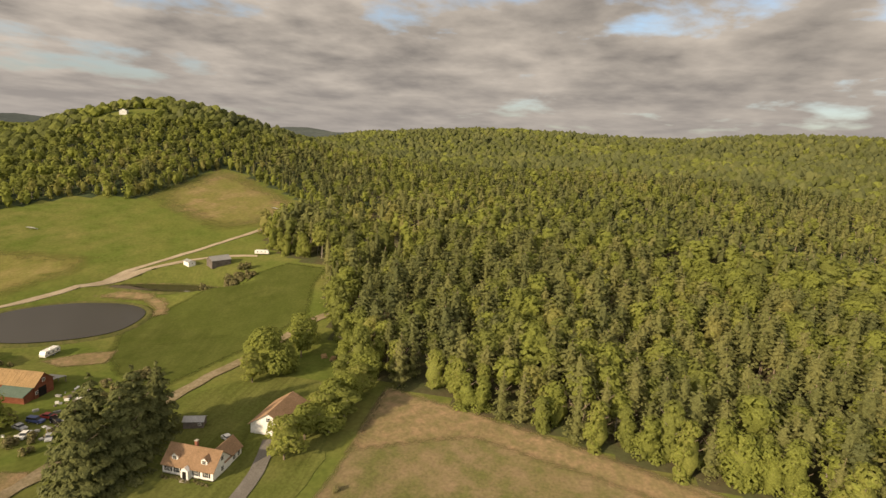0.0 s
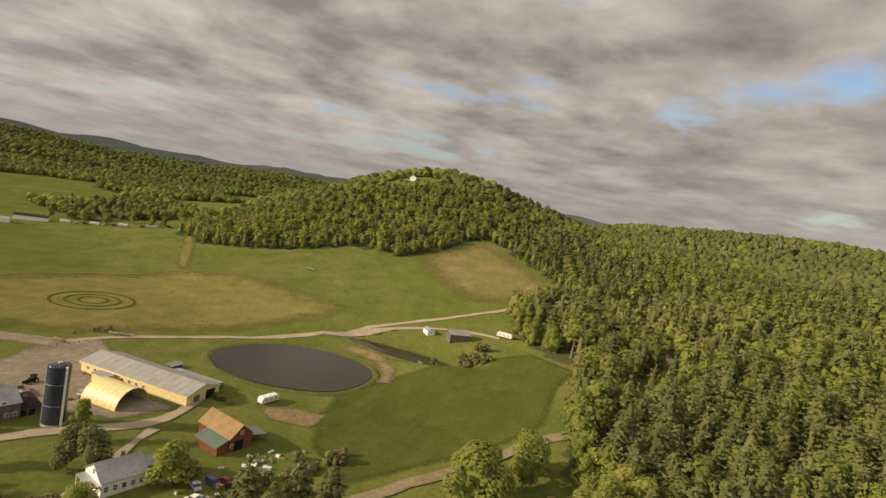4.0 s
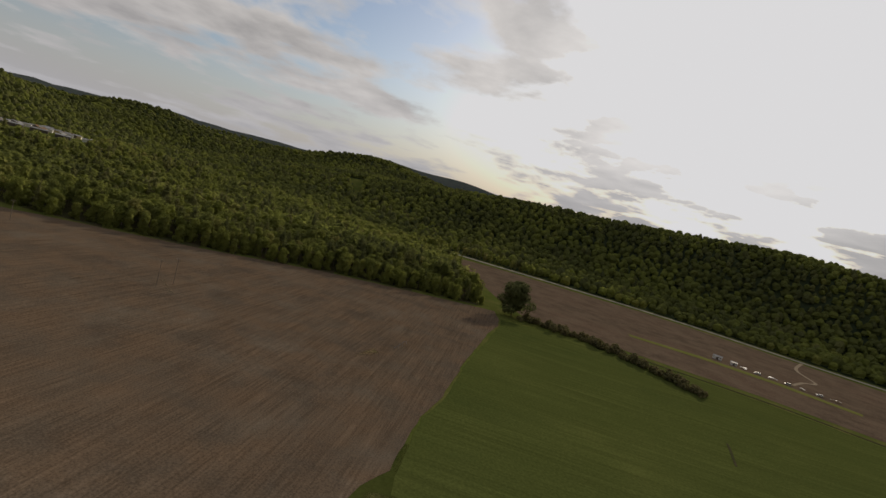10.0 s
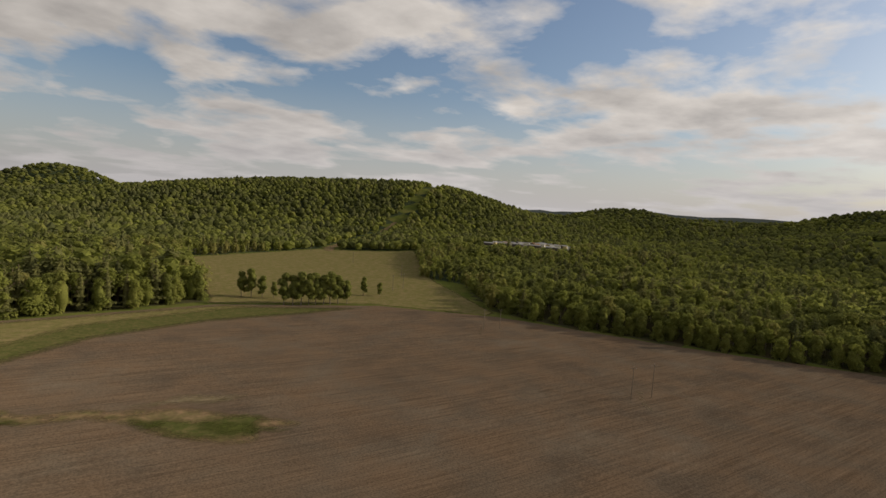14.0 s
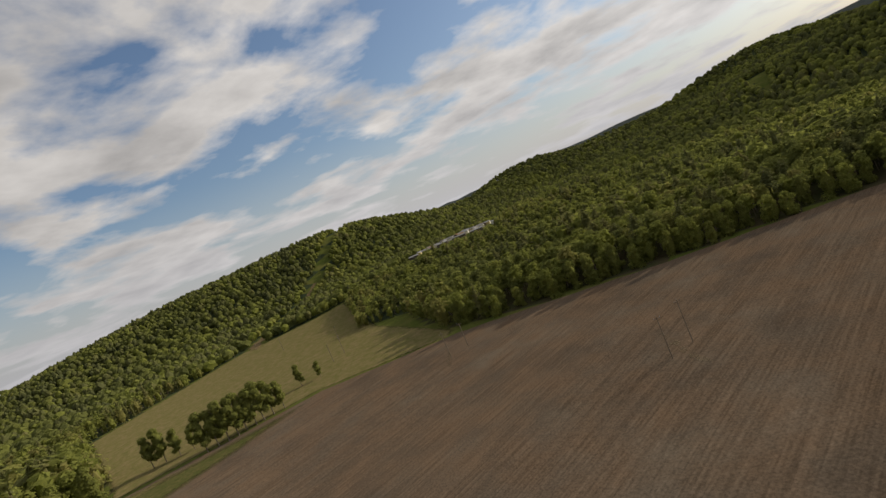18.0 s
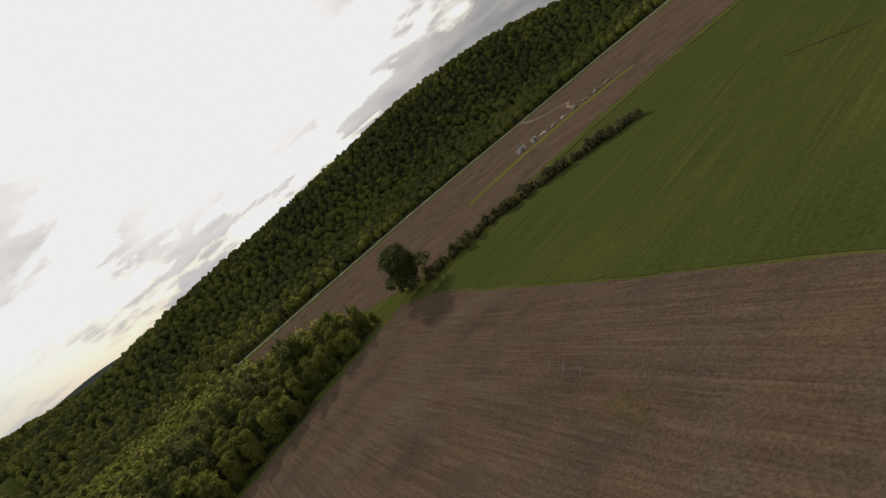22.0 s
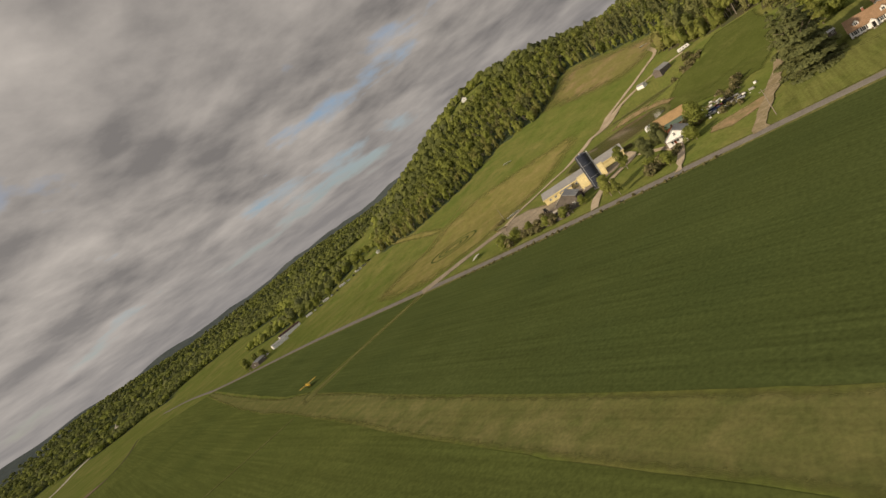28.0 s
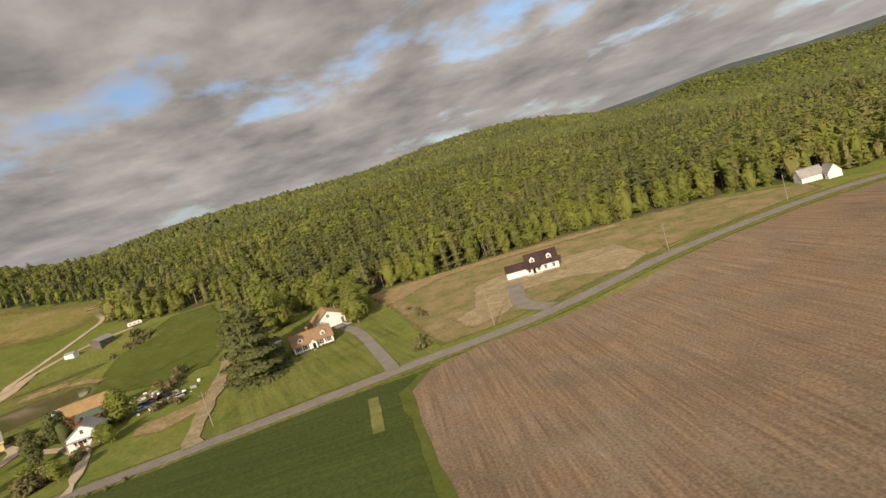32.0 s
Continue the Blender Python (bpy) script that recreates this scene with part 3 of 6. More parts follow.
def drape(name, poly, mat, lift=0.08, label="", category="field", step=8.0, wobble=0.22, edge=5.0, kind="structure"):
    """A field: the polygon laid over the land, with a slightly uneven edge."""
    rng = np.random.default_rng(int(abs(poly[0][0]) * 7 + len(poly)))
    soft = SOFT.get(name, 0.0)
    if soft:
        step, wobble = max(1.6, min(step, soft * 0.45)), min(wobble, 0.4)
    rim = []
    for (ax, ay), (bx, by) in zip(poly, poly[1:] + poly[:1]):
        n = max(1, int(math.hypot(bx - ax, by - ay) / edge))
        for k in range(n):
            j = rng.normal(0, wobble, 2) if n > 1 else (0, 0)
            rim.append(Vector((ax + (bx - ax) * k / n + j[0], ay + (by - ay) * k / n + j[1])))
    xs, ys = [p[0] for p in poly], [p[1] for p in poly]
    gx, gy = np.meshgrid(np.arange(min(xs), max(xs), step), np.arange(min(ys), max(ys), step))
    keep = inside([tuple(p) for p in poly], gx, gy)
    inner = [Vector((x + 0.013, y + 0.017)) for x, y in zip(gx[keep], gy[keep])]
    vs, _, fs, *_ = delaunay_2d_cdt(rim + inner, [], [list(range(len(rim)))], 1, 1e-4)
    xy = np.array([tuple(v) for v in vs])
    z = lie(xy[:, 0], xy[:, 1]) + lift
    faces = []
    for f in fs:
        a, b, c = (xy[k] for k in f[:3])
        up = (b[0] - a[0]) * (c[1] - a[1]) - (b[1] - a[1]) * (c[0] - a[0])
        faces.append(f if up > 0 else f[::-1])
    ob = linked(name, np.column_stack([xy, z]).tolist(), faces, [mat], smooth=True)
    if soft:
        gap = np.full(len(xy), 1e9)
        for (ax, ay), (bx, by) in zip(poly, poly[1:] + poly[:1]):
            dx, dy = bx - ax, by - ay
            k = np.clip(((xy[:, 0] - ax) * dx + (xy[:, 1] - ay) * dy) / (dx * dx + dy * dy), 0, 1)
            gap = np.minimum(gap, np.hypot(xy[:, 0] - ax - k * dx, xy[:, 1] - ay - k * dy))
        ob.data.attributes.new("thin", "FLOAT", "POINT").data.foreach_set("value", np.clip(1 - gap / soft, 0, 1).astype(np.float32))
    return tagged(ob, label, category, kind=kind)


# fields
DITCH = [(-378, 214), (-333, 312), (-298, 360), (-256, 426), (-218, 498), (-127, 615), (-24, 689), (48, 814)]
STRIP_IN = [tuple(p) for p in smooth_line([(-67, 61), (-80, 63), (-98, 65), (-112, 66), (-118, 69), (-121, 75), (-116, 92), (-109, 115), (-99, 146), (-80, 201), (-63, 246), (-48, 290)], 6)]
STRIP_OUT = [tuple(p) for p in smooth_line([(-141, 71), (-134, 90), (-128, 109), (-119, 136), (-103, 182), (-87, 224), (-66, 284)], 8)]
drape("ploughed_field", BROWN, M["soil"], 0.10, "large ploughed brown field with faint furrows beside the road")
drape("crop_field", [(-14, 45), (-6, 37), (-3.5, 44), (0, 62), (4, 100), (10, 150), (21, 228), (27, 270), (8, 278), (-16, 285), (-45, 289)] + STRIP_IN[::-1] + [(-70, 54), (-42, 49)], M["crop"], 0.10, "bright green young crop with faint drill lines beside the road")
drape("crop_field", [(-378, 146), (-358, 141), (-262, 106), (-206, 89), (-189, 81), (-150, 71.5)] + STRIP_OUT + [(-58, 306), (-44, 352), (-16, 430), (72, 655), (48, 800), (-24, 685), (-124, 612), (-214, 495), (-252, 424), (-294, 358), (-329, 310), (-374, 213)], M["crop_west"], 0.09, "wide green crop field sloping gently to a ditch")
drape("crop_field", [(-43, 303), (-14, 293), (10, 286), (31, 279), (53, 450), (76, 640), (-6, 418), (-34, 340)], M["crop"], 0.09, "green crop field in the angle of road and grass strip")
drape("field_edge", [(-3, 30), (-3, 46), (-14, 50), (-66, 64), (-100, 70), (-116, 72), (-138, 78), (-156, 74), (-170, 78), (-168, 70), (-140, 57), (-110, 53), (-70, 46), (-16, 36)], M["pasture"], 0.05, "rough green margin between ploughed land and crop", "field margin")
drape("mown_strip", [(-141, 65), (-132, 61), (-111, 59.5), (-94, 59.5)] + STRIP_IN + [(-43, 304), (-35, 340), (-8, 418), (76, 645), (72, 652), (-16, 430), (-44, 352), (-58, 306)] + STRIP_OUT[::-1], M["mown"], 0.14, "pale mown grass strip between the crops", "grass strip")
drape("mown_strip", [(-58, 288), (-50, 302), (-14, 292), (10, 285), (31, 278), (30, 271), (8, 278.5), (-14, 285), (-45, 290)], M["mown"], 0.15, "narrow pale grass path to the road", "grass strip", edge=3)
drape("ploughed_field", [(-388, 222), (-346, 318), (-310, 366), (-266, 434), (-228, 506), (-138, 622), (-26, 682), (-150, 700), (-300, 730), (-440, 668), (-546, 520), (-636, 374), (-686, 205), (-690, 150), (-470, 160), (-412, 170)], M["soil_far"], 0.08, "long brown ploughed strip beside the highway")
drape("grass_runway", [(-456, 274), (-446, 272), (-426, 330), (-402, 372), (-364, 412), (-372, 420), (-412, 382), (-440, 334)], M["runway"], 0.20, "narrow yellow-green mown runway in the ploughed land", "grass strip", edge=3, wobble=0.3)
drape("meadow_field", [(-226, -268), (-218, -256), (-300, -210), (-336, -150), (-346, -152), (-412, -262), (-548, -420), (-472, -508), (-299, -468)], M["rough_grass"], 0.10, "straw-coloured meadow between the woods")
drape("verge", [(0, 6), (8, 40), (14, 100), (20, 150), (33, 232), (40, 288), (60, 446), (84, 640), (76, 650), (52, 448), (30, 290), (21, 230), (9, 150), (3, 100), (-2, 60), (-3, 35), (-7, 8), (-6, -15), (-1, -45), (1, -70), (0, -108), (-9, -145), (-34, -176), (-82, -204), (-110, -236), (-124, -264), (-112, -270), (-98, -236), (-76, -212), (-26, -184), (6, -146), (15, -110), (16, -70), (13, -45), (9, -15)], M["verge"], 0.07, "rough grass verge along the road", "verge", edge=8)
drape("house_lawn", [(9, 44), (12, 96), (44, 84), (58, 86), (92, 84), (118, 66), (118, 40), (92, 32), (76, 26), (30, 28), (8, 30)], M["lawn"], 0.12, "mown lawn with stripes round the white house", "lawn")
drape("rough_field", [(9, 26), (30, 25), (78, 22), (118, 24), (106, -18), (92, -70), (62, -128), (30, -152), (12, -138), (15, -108), (17, -70), (13, -44), (8, -14), (6, 6)], M["dry_field"], 0.08, "dry brown-tan grass between road and wood", "field")
drape("bare_yard", [(14, 14), (30, 14), (36, 4), (62, -8), (66, -30), (56, -48), (46, -66), (18, -58), (9, -40), (26, -30), (32, -16), (20, -6), (14, 2)], M["bare"], 0.13, "bare sandy ground graded round the new house", "bare ground", edge=2.5)
drape("dirt_strip", [(80, 22), (122, 24), (114, -4), (98, -50), (80, -92), (68, -92), (84, -50), (96, -10)], M["dirt_bank"], 0.12, "reddish bare strip along the wood's edge", "bare ground", edge=3)
drape("pasture", [(96, 92), (132, 86), (160, 80), (178, 78), (210, 90), (236, 94), (238, 120), (214, 132), (192, 142), (176, 150), (142, 148), (118, 132), (104, 116)], M["pasture"], 0.12, "smooth green hayfield with wheel tracks", "field")
drape("hillside_clearing", [(408, 276), (352, 286), (328, 290), (312, 262), (292, 224), (278, 196), (296, 172), (330, 165), (352, 158), (384, 204), (406, 247)], M["hillside"], 0.35, "eroded tan hillside below the wooded hill", "hillside", edge=5, wobble=2.0)
drape("farmyard", [(44, 180), (56, 168), (66, 158), (84, 158), (80, 176), (72, 198), (88, 222), (90, 234), (78, 240), (62, 230), (50, 220), (43, 206)], M["yard"], 0.2, "dusty grey-tan farmyard", "farmyard", edge=3)
drape("hay_meadow", [(42, 280), (50, 318), (70, 356), (101, 363), (127, 365), (177, 357), (206, 330), (214, 280), (216, 224), (190, 218), (140, 231), (94, 241), (76, 246), (58, 262)], M["hay"], 0.14, "golden dry hay meadow beside the farm track", "field", wobble=2.6, edge=6)
drape("bare_yard", [(106, 150), (118, 142), (124, 132), (112, 126), (104, 138)], M["dirt_bank"], 0.17, "bare trampled ground beside the camper", "bare ground", edge=2.5)
drape("garden_bed", [(34, 103), (42, 88), (52, 92), (47, 112), (40, 112)], M["dirt_bank"], 0.16, "bare dug vegetable bed", "garden", edge=2)
drape("dirt_bank", [(176, 192), (184, 182), (186, 168), (181, 154), (166, 143), (160, 148), (170, 154), (179, 166), (175, 188)], M["dirt_bank"], 0.45, "eroded tan earth between the two ponds", "bank", edge=2.5, wobble=0.6)
drape("weedy_margin", [(-84, -199), (-109, -233), (-119, -254), (-180, -250), (-221, -248), (-246, -234), (-200, -233), (-152, -228), (-120, -206), (-96, -186)], M["rough_grass"], 0.2, "weedy olive-tan margin of the ploughed field", "field margin", edge=3, wobble=1.6)
drape("tractor_patch", [(-10, 49), (-9, 51.4), (-30, 55), (-31, 52.6)], M["mown"], 0.17, "pale scraped patch in the crop", "bare ground", edge=4, wobble=0.06)

drape("weedy_margin", [(-36, -168), (-84, -197), (-110, -231), (-120, -251), (-180, -248), (-225, -243), (-292, -203), (-250, -205), (-200, -212), (-150, -204), (-110, -180), (-80, -150), (-50, -140)], M["verge"], 0.17, "weedy olive edge of the ploughed field below the wood", "field margin", edge=4)

# roads and tracks
ribbon("road", ROAD, 5.4, M["asphalt"], 0.20, "grey two-lane country road with a worn surface", "road")
ribbon("highway", HIGHWAY, 9, M["concrete"], 0.25, "pale distant highway along the foot of the wooded hill", "road")
ribbon("farm_entrance", [(33, 276), (42, 266), (56, 252), (70, 238), (80, 228)], (12, 8, 8, 9, 10), M["yard"], 0.27, "wide dusty tan entrance from the road to the farmyard", "track", 0.3)
ribbon("farm_track", [(76, 234), (92, 236), (120, 228), (149, 218), (184, 202), (212, 191), (239, 182), (266, 174), (294, 168), (330, 178), (352, 172)], 3.4, M["gravel"], 0.30, "pale gravel farm track climbing the hillside", "track", 0.3)
ribbon("farm_track", [(176, 206), (198, 193), (225, 174), (238, 157), (243, 142)], 3.0, M["gravel"], 0.30, "faint gravel track past the pond to the trailer", "track", 0.3)
ribbon("farm_lane", [(20, 158), (34, 161), (52, 158), (70, 152), (84, 156), (96, 166)], 4.0, M["gravel"], 0.34, "gravel lane into the farmyard", "track", 0.3)
ribbon("farm_lane", [(12, 121), (30, 122), (48, 127), (60, 138), (72, 148)], 2.8, M["gravel"], 0.34, "worn dirt lane beside the farmhouse", "track", 0.4)
ribbon("field_lane", [(10, 92), (22, 93), (46, 90), (80, 86), (104, 84), (132, 80), (160, 76), (190, 66), (229, 62), (275, 63), (309, 87)], 4.5, M["bare"], 0.34, "sandy lane from the road past the pines to the wood", "track", 0.4)
ribbon("driveway", [(5, 41), (22, 40), (48, 39), (66, 40), (80, 44)], 3.8, M["asphalt"], 0.34, "grey asphalt driveway to the garage", "driveway")
ribbon("driveway", [(3, -8), (14, -6), (24, -8), (34, -13), (44, -17)], 5.5, M["asphalt"], 0.36, "fresh grey driveway to the new house", "driveway")
ribbon("field_path", [(-258, 377), (-200, 352), (-152, 331), (-104, 304), (-66, 288)], 1.6, M["mown"], 0.2, "thin pale path across the crop", "track", 0.15)
ribbon("field_path", [(-236, 221), (-226, 216), (-211, 208)], 0.9, M["forest_floor"], 0.2, "short dark drain line in the crop", "ditch", 0.1)
ribbon("ditch_bank", DITCH, 3.0, M["forest_floor"], 0.16, "dark ditch line between the fields", "ditch", 0.3)
ribbon("cut_track", [(-470, -480), (-500, -520), (-560, -562), (-640, -610), (-760, -680)], (9, 14, 13, 10, 6), M["dirt_bank"], 0.25, "bare brown line clearing climbing through the wood", "track", 1.2)
ribbon("runway_track", [(-418, 400), (-440, 428), (-452, 450), (-500, 470), (-556, 522)], 3.0, M["gravel"], 0.2, "thin looping track from the runway to the highway", "track")


def pond(name, poly, level, label):
    rim = smooth_line(poly + poly[:1], 3.0)[:-1]
    verts = [(x, y, level) for x, y in rim]
    ob = linked(name, verts, [list(range(len(verts)))], [M["pond"]])
    tagged(ob, label, "pond", kind="structure")
    bank = [(x, y) for x, y in rim]
    cx, cy = np.mean(rim, axis=0)
    grown = [(cx + (x - cx) * (1 + 4 / math.hypot(x - cx, y - cy)), cy + (y - cy) * (1 + 4 / math.hypot(x - cx, y - cy))) for x, y in rim]
    n = len(rim)
    vs = [(x, y, level - 0.3) for x, y in bank] + [(x, y, level + 0.35) for x, y in [((a[0] + b[0]) / 2, (a[1] + b[1]) / 2) for a, b in zip(bank, grown)]] + [(x, y, float(land(x, y)) - 0.1) for x, y in grown]
    fs = [(k * n + a, k * n + (a + 1) % n, (k + 1) * n + (a + 1) % n, (k + 1) * n + a) for k in range(2) for a in range(n)]
    tagged(linked("pond_bank", vs, [f[::-1] for f in fs], [M["verge"]], smooth=True), "grassy earth bank round the pond", "bank", kind="structure")


pond("pond", [(113, 187), (118, 201), (130, 208), (148, 207), (165, 194), (173, 171), (165, 154), (143, 147), (128, 154), (116, 170)], 2.2, "still dark farm pond with an earth bank")
pond("pond", [(186, 193), (193, 193), (202, 172), (207, 152), (205, 140), (198, 140), (193, 154), (188, 174)], 5.2, "narrow dark pool below the shed")

# ---------------------------------------------------------------- trees
LOD = {"full": 1300, "near": 250, "mid": 36, "far": 7, "bare": 3}


def crown_broad(rng, n, h, r, low=0.13):
    """Leaf clumps of a broad crown: centres, outward ways and sizes."""
    lobes = []
    base = h * low
    for k in range(11):
        a, lev = rng.uniform(0, 6.283), (k + rng.uniform(0, 1)) / 11
        d = r * 0.62 * math.sqrt(max(0.0, 1 - (lev - 0.35) ** 2 * 1.8)) * rng.uniform(0.45, 1.0)
        lobes.append((math.cos(a) * d, math.sin(a) * d, base + (0.08 + lev * 0.74) * (h - base), r * rng.uniform(0.36, 0.56)))
    lobes.append((0, 0, h * 0.82, r * 0.45))
    lobes = np.array(lobes)
    pick = rng.integers(0, len(lobes), n)
    way = rng.normal(size=(n, 3))
    way[:, 2] = way[:, 2] * 0.8 + 0.25
    way /= np.linalg.norm(way, axis=1)[:, None]
    c = lobes[pick, :3] + way * lobes[pick, 3:] * rng.uniform(0.75, 1.08, (n, 1)) * (1, 1, 0.85)
    return c, way


def crown_pine(rng, n, h, r, low=0.12, taper=0.72):
    """Flat sprays of needles on whorled branches."""
    low = h * low
    lev = 1 - np.sqrt(rng.uniform(0, 1, n))
    tier = np.round(lev * 11) / 11 + rng.normal(0, 0.012, n)
    reach = r * (1 - np.clip(tier, 0, 1)) ** taper * (0.75 + 0.35 * np.sin(tier * 37 + 1.0))
    a = rng.uniform(0, 6.283, n)
    a = np.round(a * 8 / 6.283 + tier * 9) / 8 * 6.283 + rng.normal(0, 0.16, n)
    d = reach * np.sqrt(rng.uniform(0.08, 1, n))
    c = np.stack([np.cos(a) * d, np.sin(a) * d, low + np.clip(tier, 0, 1.02) * (h - low) - d * 0.10], 1)
    way = np.stack([np.cos(a), np.sin(a), np.full(n, 0.7)], 1) + rng.normal(0, 0.4, (n, 3))
    return c, way / np.linalg.norm(way, axis=1)[:, None]


def clump_mesh(rng, c, way, size, flat=1.0):
    """Two-triangle leaf clumps, bent along their middle, facing the given ways."""
    n = len(c)
    way = way * 0.75 + np.array((0.0, 0.0, 0.42))
    way /= np.linalg.norm(way, axis=1)[:, None] + 1e-9
    t = np.cross(way, rng.normal(size=(n, 3)))
    t /= np.linalg.norm(t, axis=1)[:, None] + 1e-9
    b = np.cross(way, t)
    s = size * rng.uniform(0.6, 1.35, (n, 1))
    drop = way * s * 0.45
    v = np.stack([c - t * s, c - b * s * flat - drop * 0.6, c + t * s, c + b * s * flat - drop * 0.6], 1)
    return v.reshape(-1, 3)


def trunk_mesh(h, r0, sides, top=0.75, limbs=0, rng=None, spread=0.0):
    vs, fs = [], []

    def limb(a, b, ra, rb):
        o = len(vs)
        d = (b - a) / (np.linalg.norm(b - a) + 1e-9)
        u = np.cross(d, (0.3, 0.9, 0.31))
        u /= np.linalg.norm(u)
        w = np.cross(d, u)
        for p, rr in ((a, ra), (b, rb)):
            for k in range(sides):
                q = 6.2832 * k / sides
                vs.append(p + rr * (math.cos(q) * u + math.sin(q) * w))
        fs.extend((o + k, o + (k + 1) % sides, o + sides + (k + 1) % sides, o + sides + k) for k in range(sides))

    mid = np.array((0.02 * h, -0.01 * h, h * top * 0.5))
    limb(np.array((0.0, 0.0, -0.4)), mid, r0, r0 * 0.7)
    limb(mid, np.array((0.0, 0.015 * h, h * top)), r0 * 0.7, r0 * 0.25)
    for k in range(limbs):
        a = 6.2832 * (k + rng.uniform(0, 0.6)) / limbs
        z = h * rng.uniform(0.28, 0.6)
        limb(np.array((0.0, 0.0, z)), np.array((math.cos(a) * spread * 0.7, math.sin(a) * spread * 0.7, z + h * 0.18)), r0 * 0.4, r0 * 0.12)
    return np.array(vs), fs


def core_mesh(rng, kind, h, r, low, sides, full):
    """The dense inner crown: an uneven lobed dome for a broadleaf, a ragged cone for a pine."""
    base = h * low
    if kind == "broad":
        rings = ((0.15, 0.80), (0.52, 1.0), (0.84, 0.72), (1.0, 0.24)) if full else ((0.14, 0.26), (0.38, 0.50), (0.64, 0.42), (0.80, 0.12))
    else:
        rings = ((0.15, 0.85), (0.52, 0.92), (0.84, 0.62), (1.02, 0.16)) if full else ((0.06, 0.30), (0.36, 0.34), (0.66, 0.24), (0.84, 0.08))
    ph = rng.uniform(0, 6.283, 2)
    vs = []
    for k, (lev, rad) in enumerate(rings):
        for j in range(sides):
            a = 6.2832 * (j + 0.5 * (k % 2)) / sides
            rr = r * rad * (1.0 + 0.16 * math.sin(2 * a + ph[0]) + 0.10 * math.sin(3 * a + ph[1])) * rng.uniform(0.74, 1.22)
            vs.append((math.cos(a) * rr, math.sin(a) * rr, base + (lev + rng.uniform(-0.06, 0.06) * (k < 3)) * (h - base)))
    fs = [(k * sides + j, k * sides + (j + 1) % sides, (k + 1) * sides + (j + 1) % sides, (k + 1) * sides + j) for k in range(len(rings) - 1) for j in range(sides)]
    return np.array(vs), fs


def proto(kind, lod, seed, h=None, r=None, n=None, size=None, **shape):
    """Solid verts, solid faces, how many of those are trunk, and leaf verts of one tree about 17 m high."""
    rng = np.random.default_rng(seed)
    n = n or LOD[lod]
    h = h or (17.0 if kind == "broad" else 19.0)
    r = r or (4.5 if kind == "broad" else 3.9)
    if lod in ("far", "bare"):
        h, shape = h * (0.72 if lod == "far" else 0.66), dict(low=0.02)
        r *= 1.12 if lod == "far" else 1.5
    if lod != "full" and not shape:
        shape = dict(low=0.34) if kind == "broad" else dict(low=0.44, taper=0.36)
    c, way = (crown_broad if kind == "broad" else crown_pine)(rng, n, h, r, **shape)
    size = size or {"full": 0.50, "near": 0.68, "mid": 1.26, "far": 1.5, "bare": 2.2}[lod] * (1.0 if kind == "broad" else 0.9)
    leaf = clump_mesh(rng, c, way, size, 0.75)
    cv, cf = core_mesh(rng, kind, h * (1.0 if lod in ("far", "bare") else 0.97), r, shape.get("low", 0.13), {"full": 9, "near": 7, "mid": 5, "far": 5, "bare": 4}[lod], lod in ("far", "bare"))
    if lod in ("far", "bare"):
        return cv, cf, 0, leaf
    tv, tf = trunk_mesh(h, 0.26 if kind == "broad" else 0.28, 6 if lod == "full" else 3, 0.72 if kind == "broad" else 0.93, 6 if lod == "full" else 0, rng, r)
    return np.concatenate([tv, cv]), list(tf) + [tuple(k + len(tv) for k in f) for f in cf], len(tf), leaf


def tree_parts(kind, seed, leaf_mat, bark_mat, h=None, r=None, tint=(0.2, 0.8), n=None, size=None, **shape):
    """The trunk and crown meshes of a single tree."""
    rng = np.random.default_rng(seed + 99)
    sv, sf, wood, leaf = proto(kind, "full", seed, h, r, n, size, **shape)
    stem = 1 + max(max(f) for f in sf[:wood])
    t_me = bpy.data.meshes.new("trunk")
    t_me.from_pydata(sv[:stem].tolist(), [], sf[:wood])
    t_me.materials.append(bark_mat)
    c_me = bpy.data.meshes.new("crown")
    n, core = len(leaf) // 4, sv[stem:]
    c_me.from_pydata(core.tolist() + leaf.tolist(), [], [tuple(k - stem for k in f) for f in sf[wood:]] + (np.arange(n * 4).reshape(n, 4) + len(core)).tolist())
    c_me.polygons.foreach_set("use_smooth", np.arange(len(c_me.polygons)) < len(sf) - wood)
    c_me.materials.append(leaf_mat)
    at = c_me.attributes.new("tint", "FLOAT", "POINT")
    middle = (tint[0] + tint[1]) / 2
    at.data.foreach_set("value", np.concatenate([np.full(len(core), middle), np.repeat(np.clip(rng.normal(middle, (tint[1] - tint[0]) / 5, n), 0, 1), 4)]).astype(np.float32))
    return t_me, c_me


def stand_tree(name, meshes, x, y, scale, turn, label, group="", sink=0.0):
    top = tagged(new(name), label, "tree", group)
    top.matrix_basis = Matrix.LocRotScale((x, y, float(land(x, y)) - sink), Euler((0, 0, turn)), (scale[0], scale[0], scale[1]))
    for part_name, me in zip(("trunk", "crown"), meshes):
        new(part_name, me).parent = top
    return top


def by_the_edge(x, y, d=10.0):
    return ~(wooded(x + d, y) & wooded(x - d, y) & wooded(x, y + d) & wooded(x, y - d))


